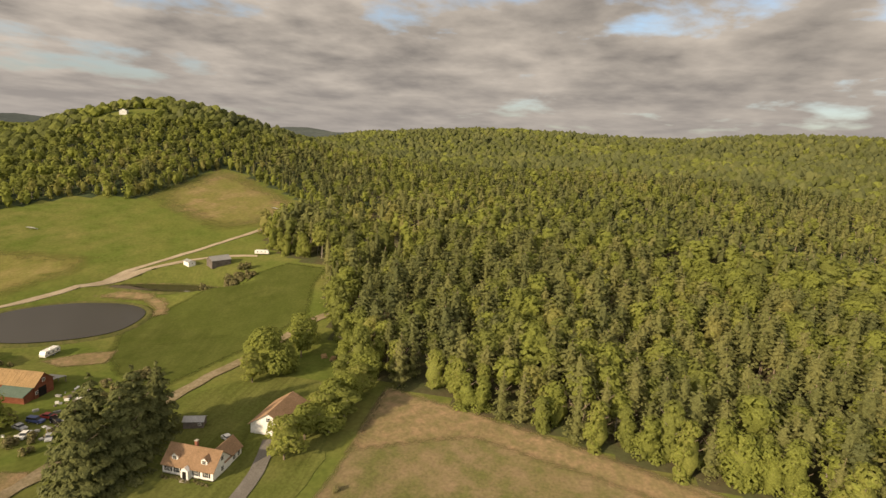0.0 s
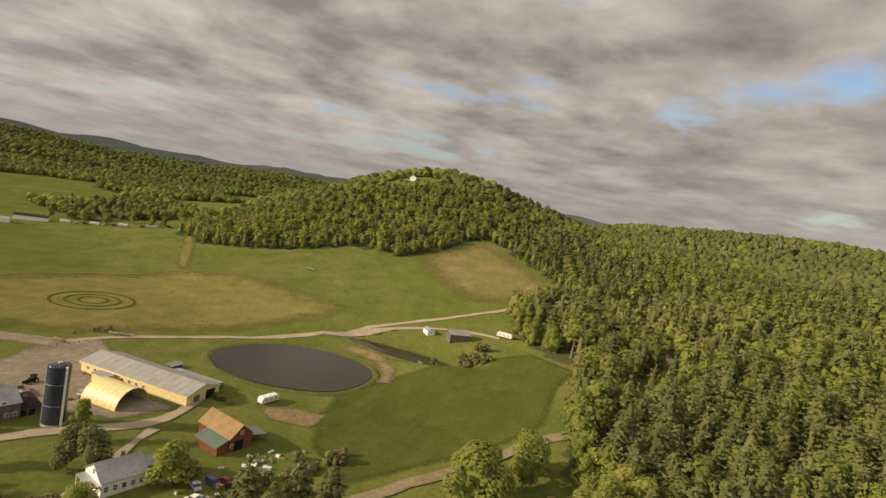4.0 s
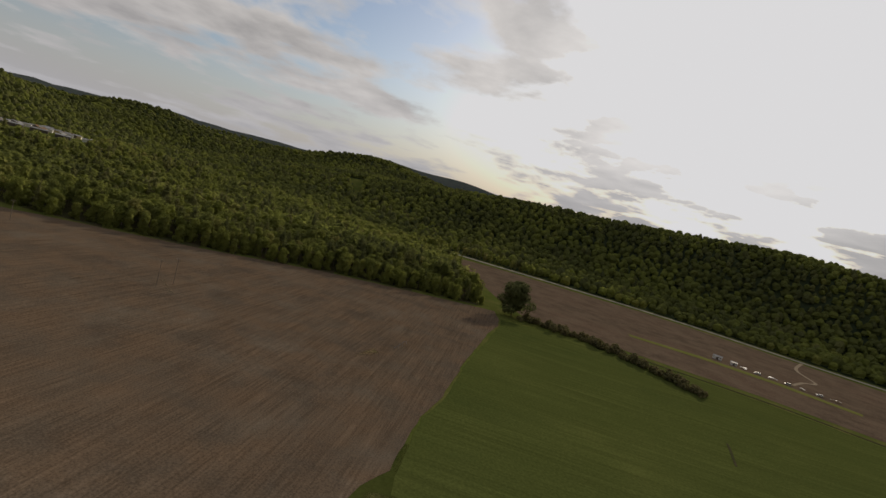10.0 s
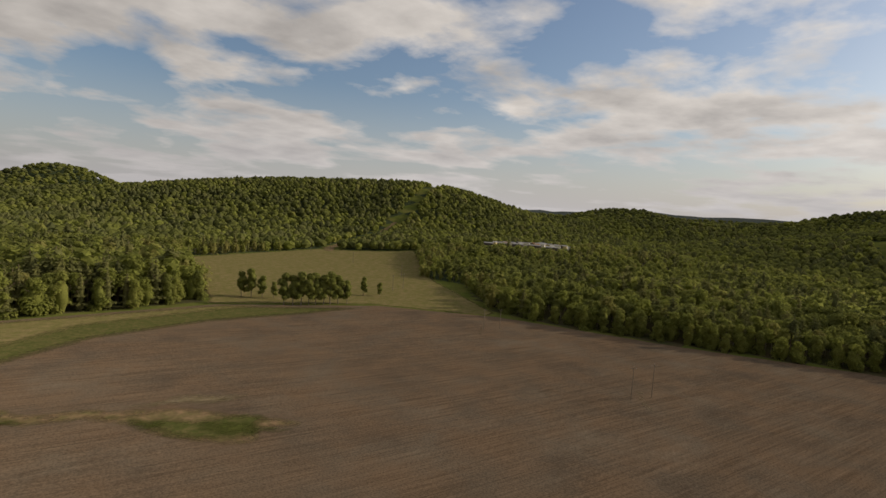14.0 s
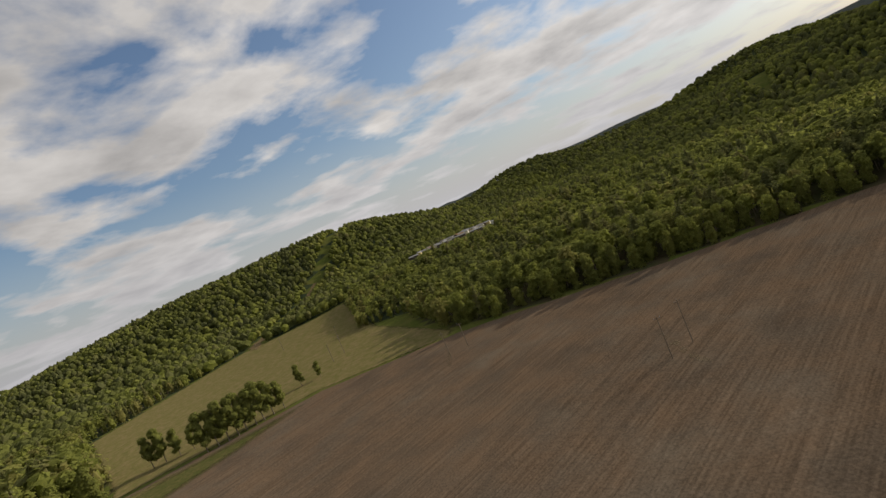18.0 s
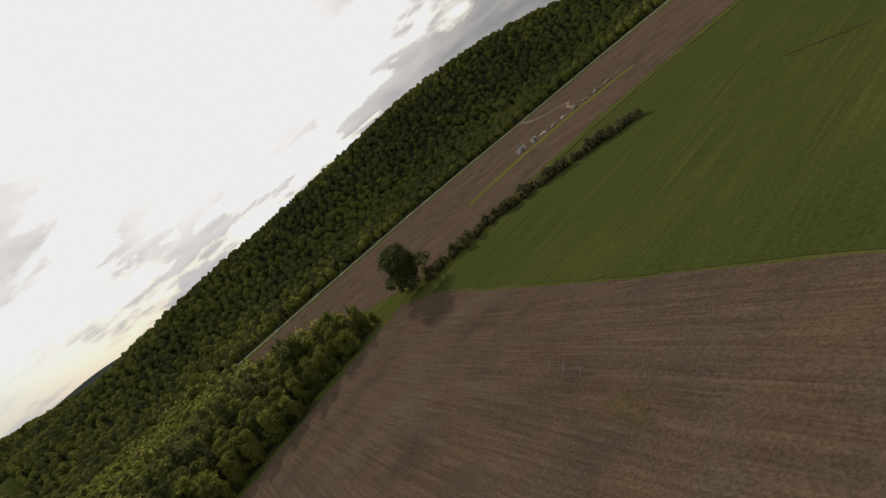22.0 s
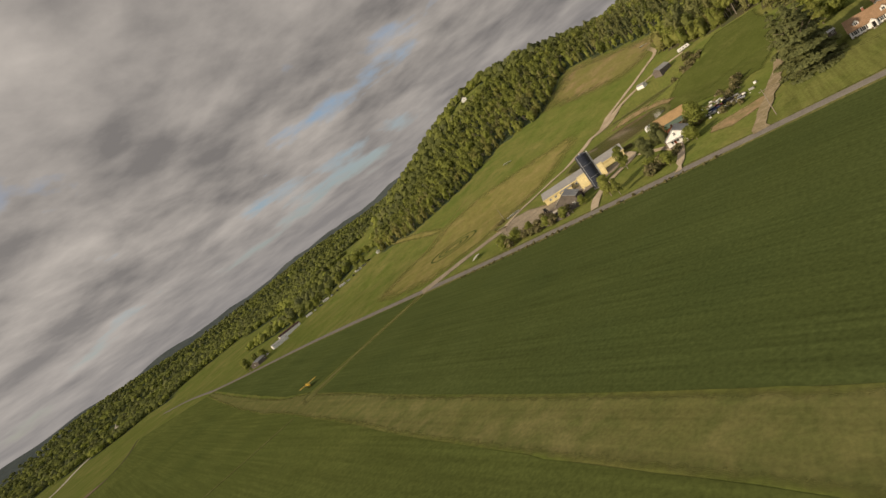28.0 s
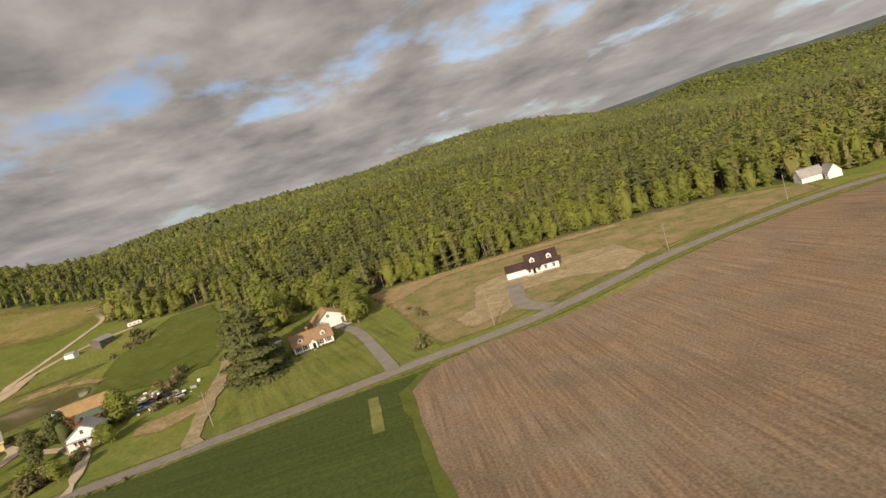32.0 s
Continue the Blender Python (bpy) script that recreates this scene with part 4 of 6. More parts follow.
def wood_mesh(name, kind, rows, lod, label):
    """Many trees as one mesh. Rows: x, y, scale, tint."""
    if not len(rows):
        return
    rng = np.random.default_rng(len(rows))
    pv, pf, pm, pt, ps, base = [], [], [], [], [], 0
    protos = [proto(kind, lod, 11 + k) for k in range(5)] + [proto(kind, lod, 21 + k, low=-0.08 if kind == "broad" else 0.0) for k in range(3)]
    pick = np.where(by_the_edge(rows[:, 0], rows[:, 1], 9.0), 5 + rng.integers(0, 3, len(rows)), rng.integers(0, 5, len(rows)))
    z = land(rows[:, 0], rows[:, 1])
    for k, (tv, tf, wood, leaf) in enumerate(protos):
        sel = np.nonzero(pick == k)[0]
        if not len(sel):
            continue
        a = rng.uniform(0, 6.283, len(sel))
        s = rows[sel, 2]
        sv = s * rng.uniform(0.9, 1.1, len(sel))
        s = s * rng.uniform(1.05, 1.3 if lod == "near" else 1.45, len(sel))
        alone = np.concatenate([tv, leaf])
        x = (np.cos(a)[:, None] * alone[:, 0] - np.sin(a)[:, None] * alone[:, 1]) * s[:, None] + rows[sel, 0:1]
        y = (np.sin(a)[:, None] * alone[:, 0] + np.cos(a)[:, None] * alone[:, 1]) * s[:, None] + rows[sel, 1:2]
        zz = alone[None, :, 2] * sv[:, None] + z[sel, None]
        pv.append(np.stack([x, y, zz], -1).reshape(-1, 3))
        f0 = np.array(tf, int).reshape(-1, 4)
        f1 = np.arange(len(leaf)).reshape(-1, 4) + len(tv)
        f = np.concatenate([f0, f1])
        pf.append((f[None] + (base + np.arange(len(sel)) * len(alone))[:, None, None]).reshape(-1, 4))
        pm.append(np.tile(np.r_[np.ones(wood, int), np.zeros(len(f) - wood, int)], len(sel)))
        ps.append(np.tile(np.r_[np.zeros(len(f0), bool), np.zeros(len(f1), bool)], len(sel)))
        jitter = np.repeat(rng.normal(0, 0.06, (len(sel), len(leaf) // 4)), 4, axis=1)
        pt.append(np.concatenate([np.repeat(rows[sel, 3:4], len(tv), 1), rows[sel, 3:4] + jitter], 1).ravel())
        base += len(sel) * len(alone)
    v, f, m, t = np.concatenate(pv), np.concatenate(pf), np.concatenate(pm), np.concatenate(pt)
    me = bpy.data.meshes.new(name)
    me.vertices.add(len(v))
    me.vertices.foreach_set("co", v.astype(np.float32).ravel())
    me.loops.add(len(f) * 4)
    me.loops.foreach_set("vertex_index", f.astype(np.int32).ravel())
    me.polygons.add(len(f))
    me.polygons.foreach_set("loop_start", (np.arange(len(f)) * 4).astype(np.int32))
    me.materials.append(M["broadleaf"] if kind == "broad" else M["needles"])
    me.materials.append(M["pale_bark"] if kind == "broad" else M["bark"])
    me.polygons.foreach_set("material_index", m.astype(np.int32))
    me.polygons.foreach_set("use_smooth", np.concatenate(ps))
    at = me.attributes.new("tint", "FLOAT", "POINT")
    at.data.foreach_set("value", np.clip(t, 0, 1).astype(np.float32))
    me.update(calc_edges=True)
    tagged(new(name, me), label, "wood", kind="stuff")


LINE = [(-50, -28), (0, 0), (8, 30), (-26, 53), (-84, 35), (-130, 8), (-170, 0), (-200, 28), (-180, 54), (-145, 49)]


def from_line(x, y):
    d = np.full(np.shape(x), 1e9)
    for (ax, ay), (bx, by) in zip(LINE, LINE[1:]):
        dx, dy = bx - ax, by - ay
        k = np.clip(((x - ax) * dx + (y - ay) * dy) / (dx * dx + dy * dy), 0, 1)
        d = np.minimum(d, np.hypot(x - ax - k * dx, y - ay - k * dy))
    return d


def conifer_share(x, y):
    """Pines on the east slope, broadleaves at the edges, on the hill and in the west."""
    s = 0.14 + 0.40 * (inside(WOOD_EAST, x, y) & (np.hypot(x - 500, y - 430) > 190) & (y < 330)) + 0.10 * ((y < -200) & (np.hypot(x + 180, y + 280) > 140))
    wave = np.sin(x * 0.031 + 0.4) * np.sin(y * 0.027 + 2.2) + 0.6 * np.sin(x * 0.011 - y * 0.013)
    return np.clip(s + 0.22 * wave, 0.03, 0.92)


def scatter(step, lo, hi, seed):
    rng = np.random.default_rng(seed)
    n = int(2 * 2700 / step)
    gx, gy = np.meshgrid(np.linspace(-2700, 2700, n), np.linspace(-2700, 2700, n))
    x = (gx + rng.uniform(-0.42, 0.42, gx.shape) * step).ravel()
    y = (gy + rng.uniform(-0.42, 0.42, gy.shape) * step).ravel()
    d = from_line(x, y)
    keep0 = (d >= lo) & (d < hi)
    x, y = x[keep0], y[keep0]
    keep = wooded(x, y) & ~((x > 0) & (x < 40) & (y > -170) & (y < 60) & near_line(ROAD, x, y, 12))
    x, y = x[keep], y[keep]
    edge = ~(wooded(x + 14, y) & wooded(x - 14, y) & wooded(x, y + 14) & wooded(x, y - 14))
    share = np.where(edge, 0.35 * conifer_share(x, y), conifer_share(x, y))
    pine = rng.uniform(0, 1, len(x)) < share
    patch = 0.5 + 0.5 * np.sin(x * 0.019 + 1.0) * np.sin(y * 0.023 + 0.3)
    tint = np.clip(0.22 + 0.45 * patch + 0.25 * edge + rng.normal(0, 0.21, len(x)), 0, 1)
    size = rng.normal(1.05, 0.14, len(x)).clip(0.65, 1.45) * np.where(edge, 0.9, 1.0) * (step / 7.0) ** 0.15 * np.where(inside(WOOD_SOUTH, x, y) & (x > -240), 1.25, 1.0) * np.where((x < -330) & (y > -300) & (y < 160) & (x > -440), 0.85, 1.0) * np.where(d[keep0][keep] > 330, 0.76, 1.0)
    # distant trees tinted darker, most to the east: canopy shade painted in
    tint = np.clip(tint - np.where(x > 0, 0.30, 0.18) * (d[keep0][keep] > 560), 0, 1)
    rows = np.stack([x, y, size, tint], 1)
    gap = (np.sin(x * 0.13 + 2 * np.sin(y * 0.05)) * np.sin(y * 0.11 + 2 * np.sin(x * 0.043)) > 0.72) & ~edge & (d[keep0][keep] < 400) & (x > 100)
    return rows[pine & ~gap], rows[~pine & ~gap]


BROADS = [tree_parts("broad", 31 + k, M["broadleaf"], M["pale_bark"] if k == 2 else M["bark"], h, r, t) for k, (h, r, t) in enumerate(((17, 5.2, (0.35, 0.75)), (15, 4.7, (0.55, 0.95)), (17, 4.0, (0.2, 0.6)), (14, 5.8, (0.4, 0.8))))]
PINES = [tree_parts("pine", 41 + k, M["needles"], M["bark"], h, r, t) for k, (h, r, t) in enumerate(((19, 3.8, (0.3, 0.8)), (20, 3.3, (0.5, 1.0))))]


EDGE_BROADS = [tree_parts("broad", 51 + k, M["broadleaf"], M["pale_bark"] if k == 2 else M["bark"], h, r, t, low=-0.10) for k, (h, r, t) in enumerate(((17, 5.4, (0.35, 0.75)), (15, 5.0, (0.55, 0.95)), (17, 4.4, (0.2, 0.6)), (14, 5.8, (0.4, 0.8))))]
EDGE_PINES = [tree_parts("pine", 56 + k, M["needles"], M["bark"], h, r, t, low=0.0, taper=0.6) for k, (h, r, t) in enumerate(((19, 4.4, (0.3, 0.8)), (20, 4.0, (0.5, 1.0))))]


def edge_trees(rows, kind, limit, group):
    """The trees that stand free at the edge of a wood, one by one; the rest is handed back."""
    x, y = rows[:, 0], rows[:, 1]
    zone = ((x > 20) & (x < 165) & (y > -150) & (y < 100)) | ((x < -110) & (x > -240) & (y < -240) & (y > -300)) | ((x < -330) & (x > -425) & (y > -160) & (y < 150)) | ((x > 220) & (x < 420) & (y > 110) & (y < 300))
    pick = np.nonzero(zone & by_the_edge(x, y))[0][:limit]
    for n, k in enumerate(pick):
        protos = EDGE_PINES if kind == "pine" else EDGE_BROADS
        j = n % len(protos)
        s = rows[k, 2]
        words = "dark green pine standing at the wood's edge" if kind == "pine" else ("fresh yellow-green maple at the wood's edge", "light green young broadleaf at the wood's edge", "pale-trunked birch at the wood's edge", "broad green oak at the wood's edge")[j]
        name = "pine_tree" if kind == "pine" else ("maple_tree", "young_tree", "birch_tree", "oak_tree")[j]
        stand_tree(name, protos[j], x[k], y[k], (s, s * (0.9 + 0.22 * ((n * 7) % 10) / 10)), n * 2.4, words, group)
    left = np.ones(len(rows), bool)
    left[pick] = False
    return rows[left]


for lod, step, lo, hi, words in (("near", 6.8, 0, 280, "tall mixed wood at the edge of the fields"), ("mid", 6.8, 280, 560, "dense wood on the slopes"), ("far", 10.5, 560, 1350, "distant wooded hillside"), ("bare", 19.0, 1350, 2500, "far wooded ridge")):
    pines, broads = scatter(step, lo, hi, 5)
    if lod == "near":
        pines, broads = edge_trees(pines, "pine", 70, "trees at the wood's edge"), edge_trees(broads, "broad", 220, "trees at the wood's edge")
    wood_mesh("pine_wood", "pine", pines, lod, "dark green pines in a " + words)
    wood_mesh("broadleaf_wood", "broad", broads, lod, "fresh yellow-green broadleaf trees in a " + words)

# ---------------------------------------------------------------- building kit


def part(name, bm, mat, parent, label="", smooth=False):
    me = bpy.data.meshes.new(name)
    if smooth:
        for f in bm.faces:
            f.smooth = True
    bm.to_mesh(me)
    bm.free()
    for m in mat if isinstance(mat, (list, tuple)) else [mat]:
        me.materials.append(m)
    ob = new(name, me)
    ob.parent = parent
    return tagged(ob, label)


def thing(name, x, y, turn, label, category, group="", z=None):
    """An Empty on the ground, its parts to come."""
    top = tagged(new(name), label, category, group)
    top.matrix_basis = pose(x, y, float(land(x, y)) if z is None else z, 0, 0, turn)
    return top


def box(x0, x1, y0, y1, z0, z1, bevel=0.0, bm=None):
    bm = bm or bmesh.new()
    made = bmesh.ops.create_cube(bm, size=1.0, matrix=Matrix.LocRotScale(((x0 + x1) / 2, (y0 + y1) / 2, (z0 + z1) / 2), None, (x1 - x0, y1 - y0, z1 - z0)))
    if bevel:
        es = {e for v in made["verts"] for e in v.link_edges}
        bmesh.ops.bevel(bm, geom=list(es), offset=bevel, segments=2, affect="EDGES")
    return bm


def prism(profile, x0, x1, bm=None):
    """A profile of (y, z) pushed along x."""
    bm = bm or bmesh.new()
    a = [bm.verts.new((x0, y, z)) for y, z in profile]
    b = [bm.verts.new((x1, y, z)) for y, z in profile]
    bm.faces.new(a[::-1])
    bm.faces.new(b)
    n = len(profile)
    for k in range(n):
        bm.faces.new((a[k], a[(k + 1) % n], b[(k + 1) % n], b[k]))
    bmesh.ops.recalc_face_normals(bm, faces=bm.faces)
    return bm


def tube(p, q, r, sides=8, r2=None, bm=None):
    bm = bm or bmesh.new()
    p, q = Vector(p), Vector(q)
    d = q - p
    m = Matrix.Translation((p + q) / 2) @ d.to_track_quat("Z", "Y").to_matrix().to_4x4()
    bmesh.ops.create_cone(bm, cap_ends=True, segments=sides, radius1=r, radius2=r if r2 is None else r2, depth=d.length, matrix=m)
    return bm


def roof_slabs(parent, x0, x1, y0, y1, eave, ridge, mat, over=0.4, thick=0.18, mid=None, ribs=0):
    """Two slopes and a ridge cap. Slopes fall to y0 and y1."""
    mid = (y0 + y1) / 2 if mid is None else mid
    for ya, name in ((y0, "roof_slope"), (y1, "roof_slope")):
        s = 1 if ya > mid else -1
        k = (ridge - eave) / abs(ya - mid)
        yo, zo = ya + s * over, eave - k * over
        ob = part(name, prism([(mid, ridge), (mid, ridge + thick), (yo, zo + thick), (yo, zo)], x0 - over, x1 + over), mat, parent)
        for n in range(ribs):
            x = x0 - over + (x1 - x0 + 2 * over) * (n + 0.5) / ribs
            part("seam", prism([(mid, ridge + thick), (mid, ridge + thick + 0.05), (yo, zo + thick + 0.05), (yo, zo + thick)], x - 0.03, x + 0.03), mat, ob)
    part("ridge_cap", prism([(mid - 0.18, ridge + thick - 0.02), (mid, ridge + thick + 0.08), (mid + 0.18, ridge + thick - 0.02)], x0 - over, x1 + over), mat, parent)


def gable_walls(parent, x0, x1, y0, y1, eave, ridge, mat, mid=None, label="", down=1.2):
    mid = (y0 + y1) / 2 if mid is None else mid
    return part("wall", prism([(y0, -down), (y0, eave), (mid, ridge), (y1, eave), (y1, -down)], x0, x1), mat, parent, label)


def window(parent, x, y, z, w, h, face, mat=None, name="window"):
    """A framed window on the wall that looks to face (one of -y, +y, -x, +x)."""
    mat = mat or M["white"]
    s = -1 if face[0] == "-" else 1
    holder = None
    for nm, grow, out, m in (("frame", 0.12, 0.06, mat), ("pane", 0.0, 0.09, M["pane"])):
        a, b = w / 2 + grow, h / 2 + grow
        if face[1] == "y":
            bm = box(x - a, x + a, min(y, y + s * out), max(y, y + s * out), z - b, z + b)
        else:
            bm = box(min(x, x + s * out), max(x, x + s * out), y - a, y + a, z - b, z + b)
        if holder is None:
            holder = part(name, bm, m, parent)
        else:
            part(nm, bm, m, holder, "dark window pane" if name == "window" else "")
    for k, (dx, dz, ww, hh) in enumerate(((0, 0, 0.05, h), (0, 0, w, 0.05))):
        if face[1] == "y":
            bm = box(x - ww / 2, x + ww / 2, min(y + s * 0.09, y + s * 0.11), max(y + s * 0.09, y + s * 0.11), z - hh / 2, z + hh / 2)
        else:
            bm = box(min(x + s * 0.09, x + s * 0.11), max(x + s * 0.09, x + s * 0.11), y - ww / 2, y + ww / 2, z - hh / 2, z + hh / 2)
        part("glazing_bar", bm, mat, holder)
    return holder


def slab_door(parent, x, y, z, w, h, face, mat, name="door", panels=0):
    s = -1 if face[0] == "-" else 1
    if face[1] == "y":
        bm = box(x - w / 2, x + w / 2, min(y, y + s * 0.06), max(y, y + s * 0.06), z, z + h)
    else:
        bm = box(min(x, x + s * 0.06), max(x, x + s * 0.06), y - w / 2, y + w / 2, z, z + h)
    d = part(name, bm, mat, parent)
    for k in range(panels):
        zz = z + h * (k + 0.5) / panels
        if face[1] == "y":
            bm = box(x - w * 0.46, x + w * 0.46, min(y + s * 0.06, y + s * 0.09), max(y + s * 0.06, y + s * 0.09), zz - h / panels * 0.40, zz + h / panels * 0.40)
        else:
            bm = box(min(x + s * 0.06, x + s * 0.09), max(x + s * 0.06, x + s * 0.09), y - w * 0.46, y + w * 0.46, zz - h / panels * 0.40, zz + h / panels * 0.40)
        part("panel", bm, mat, d)
    return d


def dormer(parent, x, y, z, w, h, depth, roof, mat=None):
    """A small gabled dormer looking to -y."""
    mat = mat or M["white"]
    d = part("dormer", prism([(0, 0)] * 0 or [(x - w / 2, z), (x - w / 2, z + h), (x, z + h + w * 0.42), (x + w / 2, z + h), (x + w / 2, z)], 0, depth), mat, parent, "white gabled dormer")
    d.data.transform(Matrix(((0, 1, 0, 0), (1, 0, 0, y), (0, 0, 1, 0), (0, 0, 0, 1))))
    d.data.flip_normals()
    for s in (-1, 1):
        bm = bmesh.new()
        pr = [(x, z + h + w * 0.42 + 0.02), (x, z + h + w * 0.42 + 0.14), (x + s * (w / 2 + 0.2), z + h - 0.03), (x + s * (w / 2 + 0.2), z + h - 0.15)]
        ob = part("dormer_roof", prism(pr, -0.2, depth, bm), roof, d)
        ob.data.transform(Matrix(((0, 1, 0, 0), (1, 0, 0, y), (0, 0, 1, 0), (0, 0, 0, 1))))
    window(d, x, y, z + h * 0.55, w * 0.5, h * 0.7, "-y")


def chimney(parent, x, y, z0, z1, w=0.7):
    c = part("chimney", box(x - w / 2, x + w / 2, y - w / 2, y + w / 2, z0, z1, 0.02), M["brick"], parent, "red brick chimney")
    part("chimney_cap", box(x - w / 2 - 0.08, x + w / 2 + 0.08, y - w / 2 - 0.08, y + w / 2 + 0.08, z1, z1 + 0.12), M["concrete"], c)


# ---------------------------------------------------------------- the white house and its garage
def white_house():
    # local x runs along the front, from north to south; the front looks to -y
    h = thing("house", 60, 62, -90, "white house with a tan shingle roof and two dormers", "house", z=float(land(63, 55)))
    part("foundation", box(0, 14, 0, 7.6, -1.2, 0.25), M["concrete"], h)
    gable_walls(h, 0, 14, 0, 7.6, 2.7, 6.1, M["white"])
    roof_slabs(h, 0, 14, 0, 7.6, 2.7, 6.1, M["tan_shingle"])
    for x in (2.9, 11.0):
        dormer(h, x, 0.9, 3.5, 1.7, 1.2, 2.6, M["tan_shingle"])
    chimney(h, 6.4, 4.6, 5.0, 7.3)
    for x in (1.6, 4.2, 9.4, 12.2):
        window(h, x, 0, 1.55, 1.0, 1.3, "-y")
        for s in (-1, 1):
            part("shutter", box(x + s * 0.85 - 0.18, x + s * 0.85 + 0.18, -0.05, 0, 0.85, 2.25), M["dark"], h, "dark window shutter")
    porch = part("porch", prism([(6.0, 0), (6.0, 2.4), (7.0, 3.3), (8.0, 2.4), (8.0, 0)], -1.3, 0.0), M["white"], h, "white gabled entry porch")
    porch.data.transform(Matrix(((0, 1, 0, 0), (1, 0, 0, 0), (0, 0, 1, 0), (0, 0, 0, 1))))
    porch.data.flip_normals()
    slab_door(h, 7.0, -1.3, 0.25, 1.0, 2.0, "-y", M["dark"])
    for k in range(3):
        part("step", box(6.2, 7.8, -1.6 - 0.3 * k, -1.3 - 0.3 * k, -0.3, 0.22 - 0.08 * k), M["concrete"], h)
    for x, z in ((3.8, 1.5), (3.8, 4.3)):
        window(h, 14, x, z, 0.9, 1.1, "+x")
    window(h, 0, 3.8, 4.3, 0.9, 1.1, "-x")
    # back wing with its own gable
    wing = part("wing_wall", prism([(8.5, -1.2), (8.5, 2.7), (11.2, 5.2), (13.9, 2.7), (13.9, -1.2)], 7.4, 12.6), M["white"], h)
    wing.data.transform(Matrix(((0, 1, 0, 0), (1, 0, 0, 0), (0, 0, 1, 0), (0, 0, 0, 1))))
    wing.data.flip_normals()
    for s in (-1, 1):
        pr = [(11.2, 5.2), (11.2, 5.38), (11.2 + s * 3.05, 2.55), (11.2 + s * 3.05, 2.37)]
        r = part("wing_roof", prism(pr, 4.6, 13.0), M["tan_shingle"], h)
        r.data.transform(Matrix(((0, 1, 0, 0), (1, 0, 0, 0), (0, 0, 1, 0), (0, 0, 0, 1))))
    for y in (9.2, 11.2):
        window(h, 13.9, y, 1.5, 0.9, 1.1, "+x")


def garage():
    g = thing("garage", 82, 51, -90, "white gabled garage with an uneven tan roof and a wide door", "garage", z=float(land(86, 46)))
    part("wall", prism([(0, -1.0), (0, 2.4), (4.6, 5.4), (10, 2.9), (10, -1.0)], 0, 12), M["white"], g).data.transform(Matrix(((0, 1, 0, 0), (1, 0, 0, 0), (0, 0, 1, 0), (0, 0, 0, 1))))
    g.children[0].data.flip_normals()
    for pr in ([(4.6, 5.4), (4.6, 5.58), (-0.5, 2.25), (-0.5, 2.07)], [(4.6, 5.4), (4.6, 5.58), (10.5, 2.85), (10.5, 2.67)]):
        part("roof_slope", prism(pr, -0.5, 12.5), M["tan_shingle"], g).data.transform(Matrix(((0, 1, 0, 0), (1, 0, 0, 0), (0, 0, 1, 0), (0, 0, 0, 1))))
    slab_door(g, 3.0, 0, 0.0, 2.7, 2.2, "-y", M["white"], "garage_door", 4)
    slab_door(g, 6.6, 0, 0.0, 2.7, 2.2, "-y", M["white"], "garage_door", 4)
    window(g, 4.6, 0, 3.7, 0.9, 0.9, "-y")
    slab_door(g, 9.0, 0, 0.0, 0.9, 2.0, "-y", M["grey_board"])


white_house()
garage()
bpy.data.objects["garage"].scale = (1.18, 1.18, 1.2)


def shed(x, y, turn, w, d, eave, ridge, wall, roof, label, name="shed", door=True, z=None, ribs=0):
    s = thing(name, x, y, turn, label, name.replace("_", " "), z=z)
    gable_walls(s, -w / 2, w / 2, -d / 2, d / 2, eave, ridge, wall)
    roof_slabs(s, -w / 2, w / 2, -d / 2, d / 2, eave, ridge, roof, 0.25, 0.1, ribs=ribs)
    if door:
        slab_door(s, 0, -d / 2, 0, min(1.6, w * 0.4), min(2.1, eave * 0.9), "-y", M["grey_board"])
        window(s, w * 0.32, -d / 2, eave * 0.6, 0.7, 0.6, "-y")
        window(s, -w / 2, 0, eave * 0.6, 0.7, 0.6, "-x")
    return s


shed(81, 68, -70, 5.5, 3.4, 2.1, 2.9, M["grey_board"], M["tin"], "low grey shed with a tin roof behind the pines")


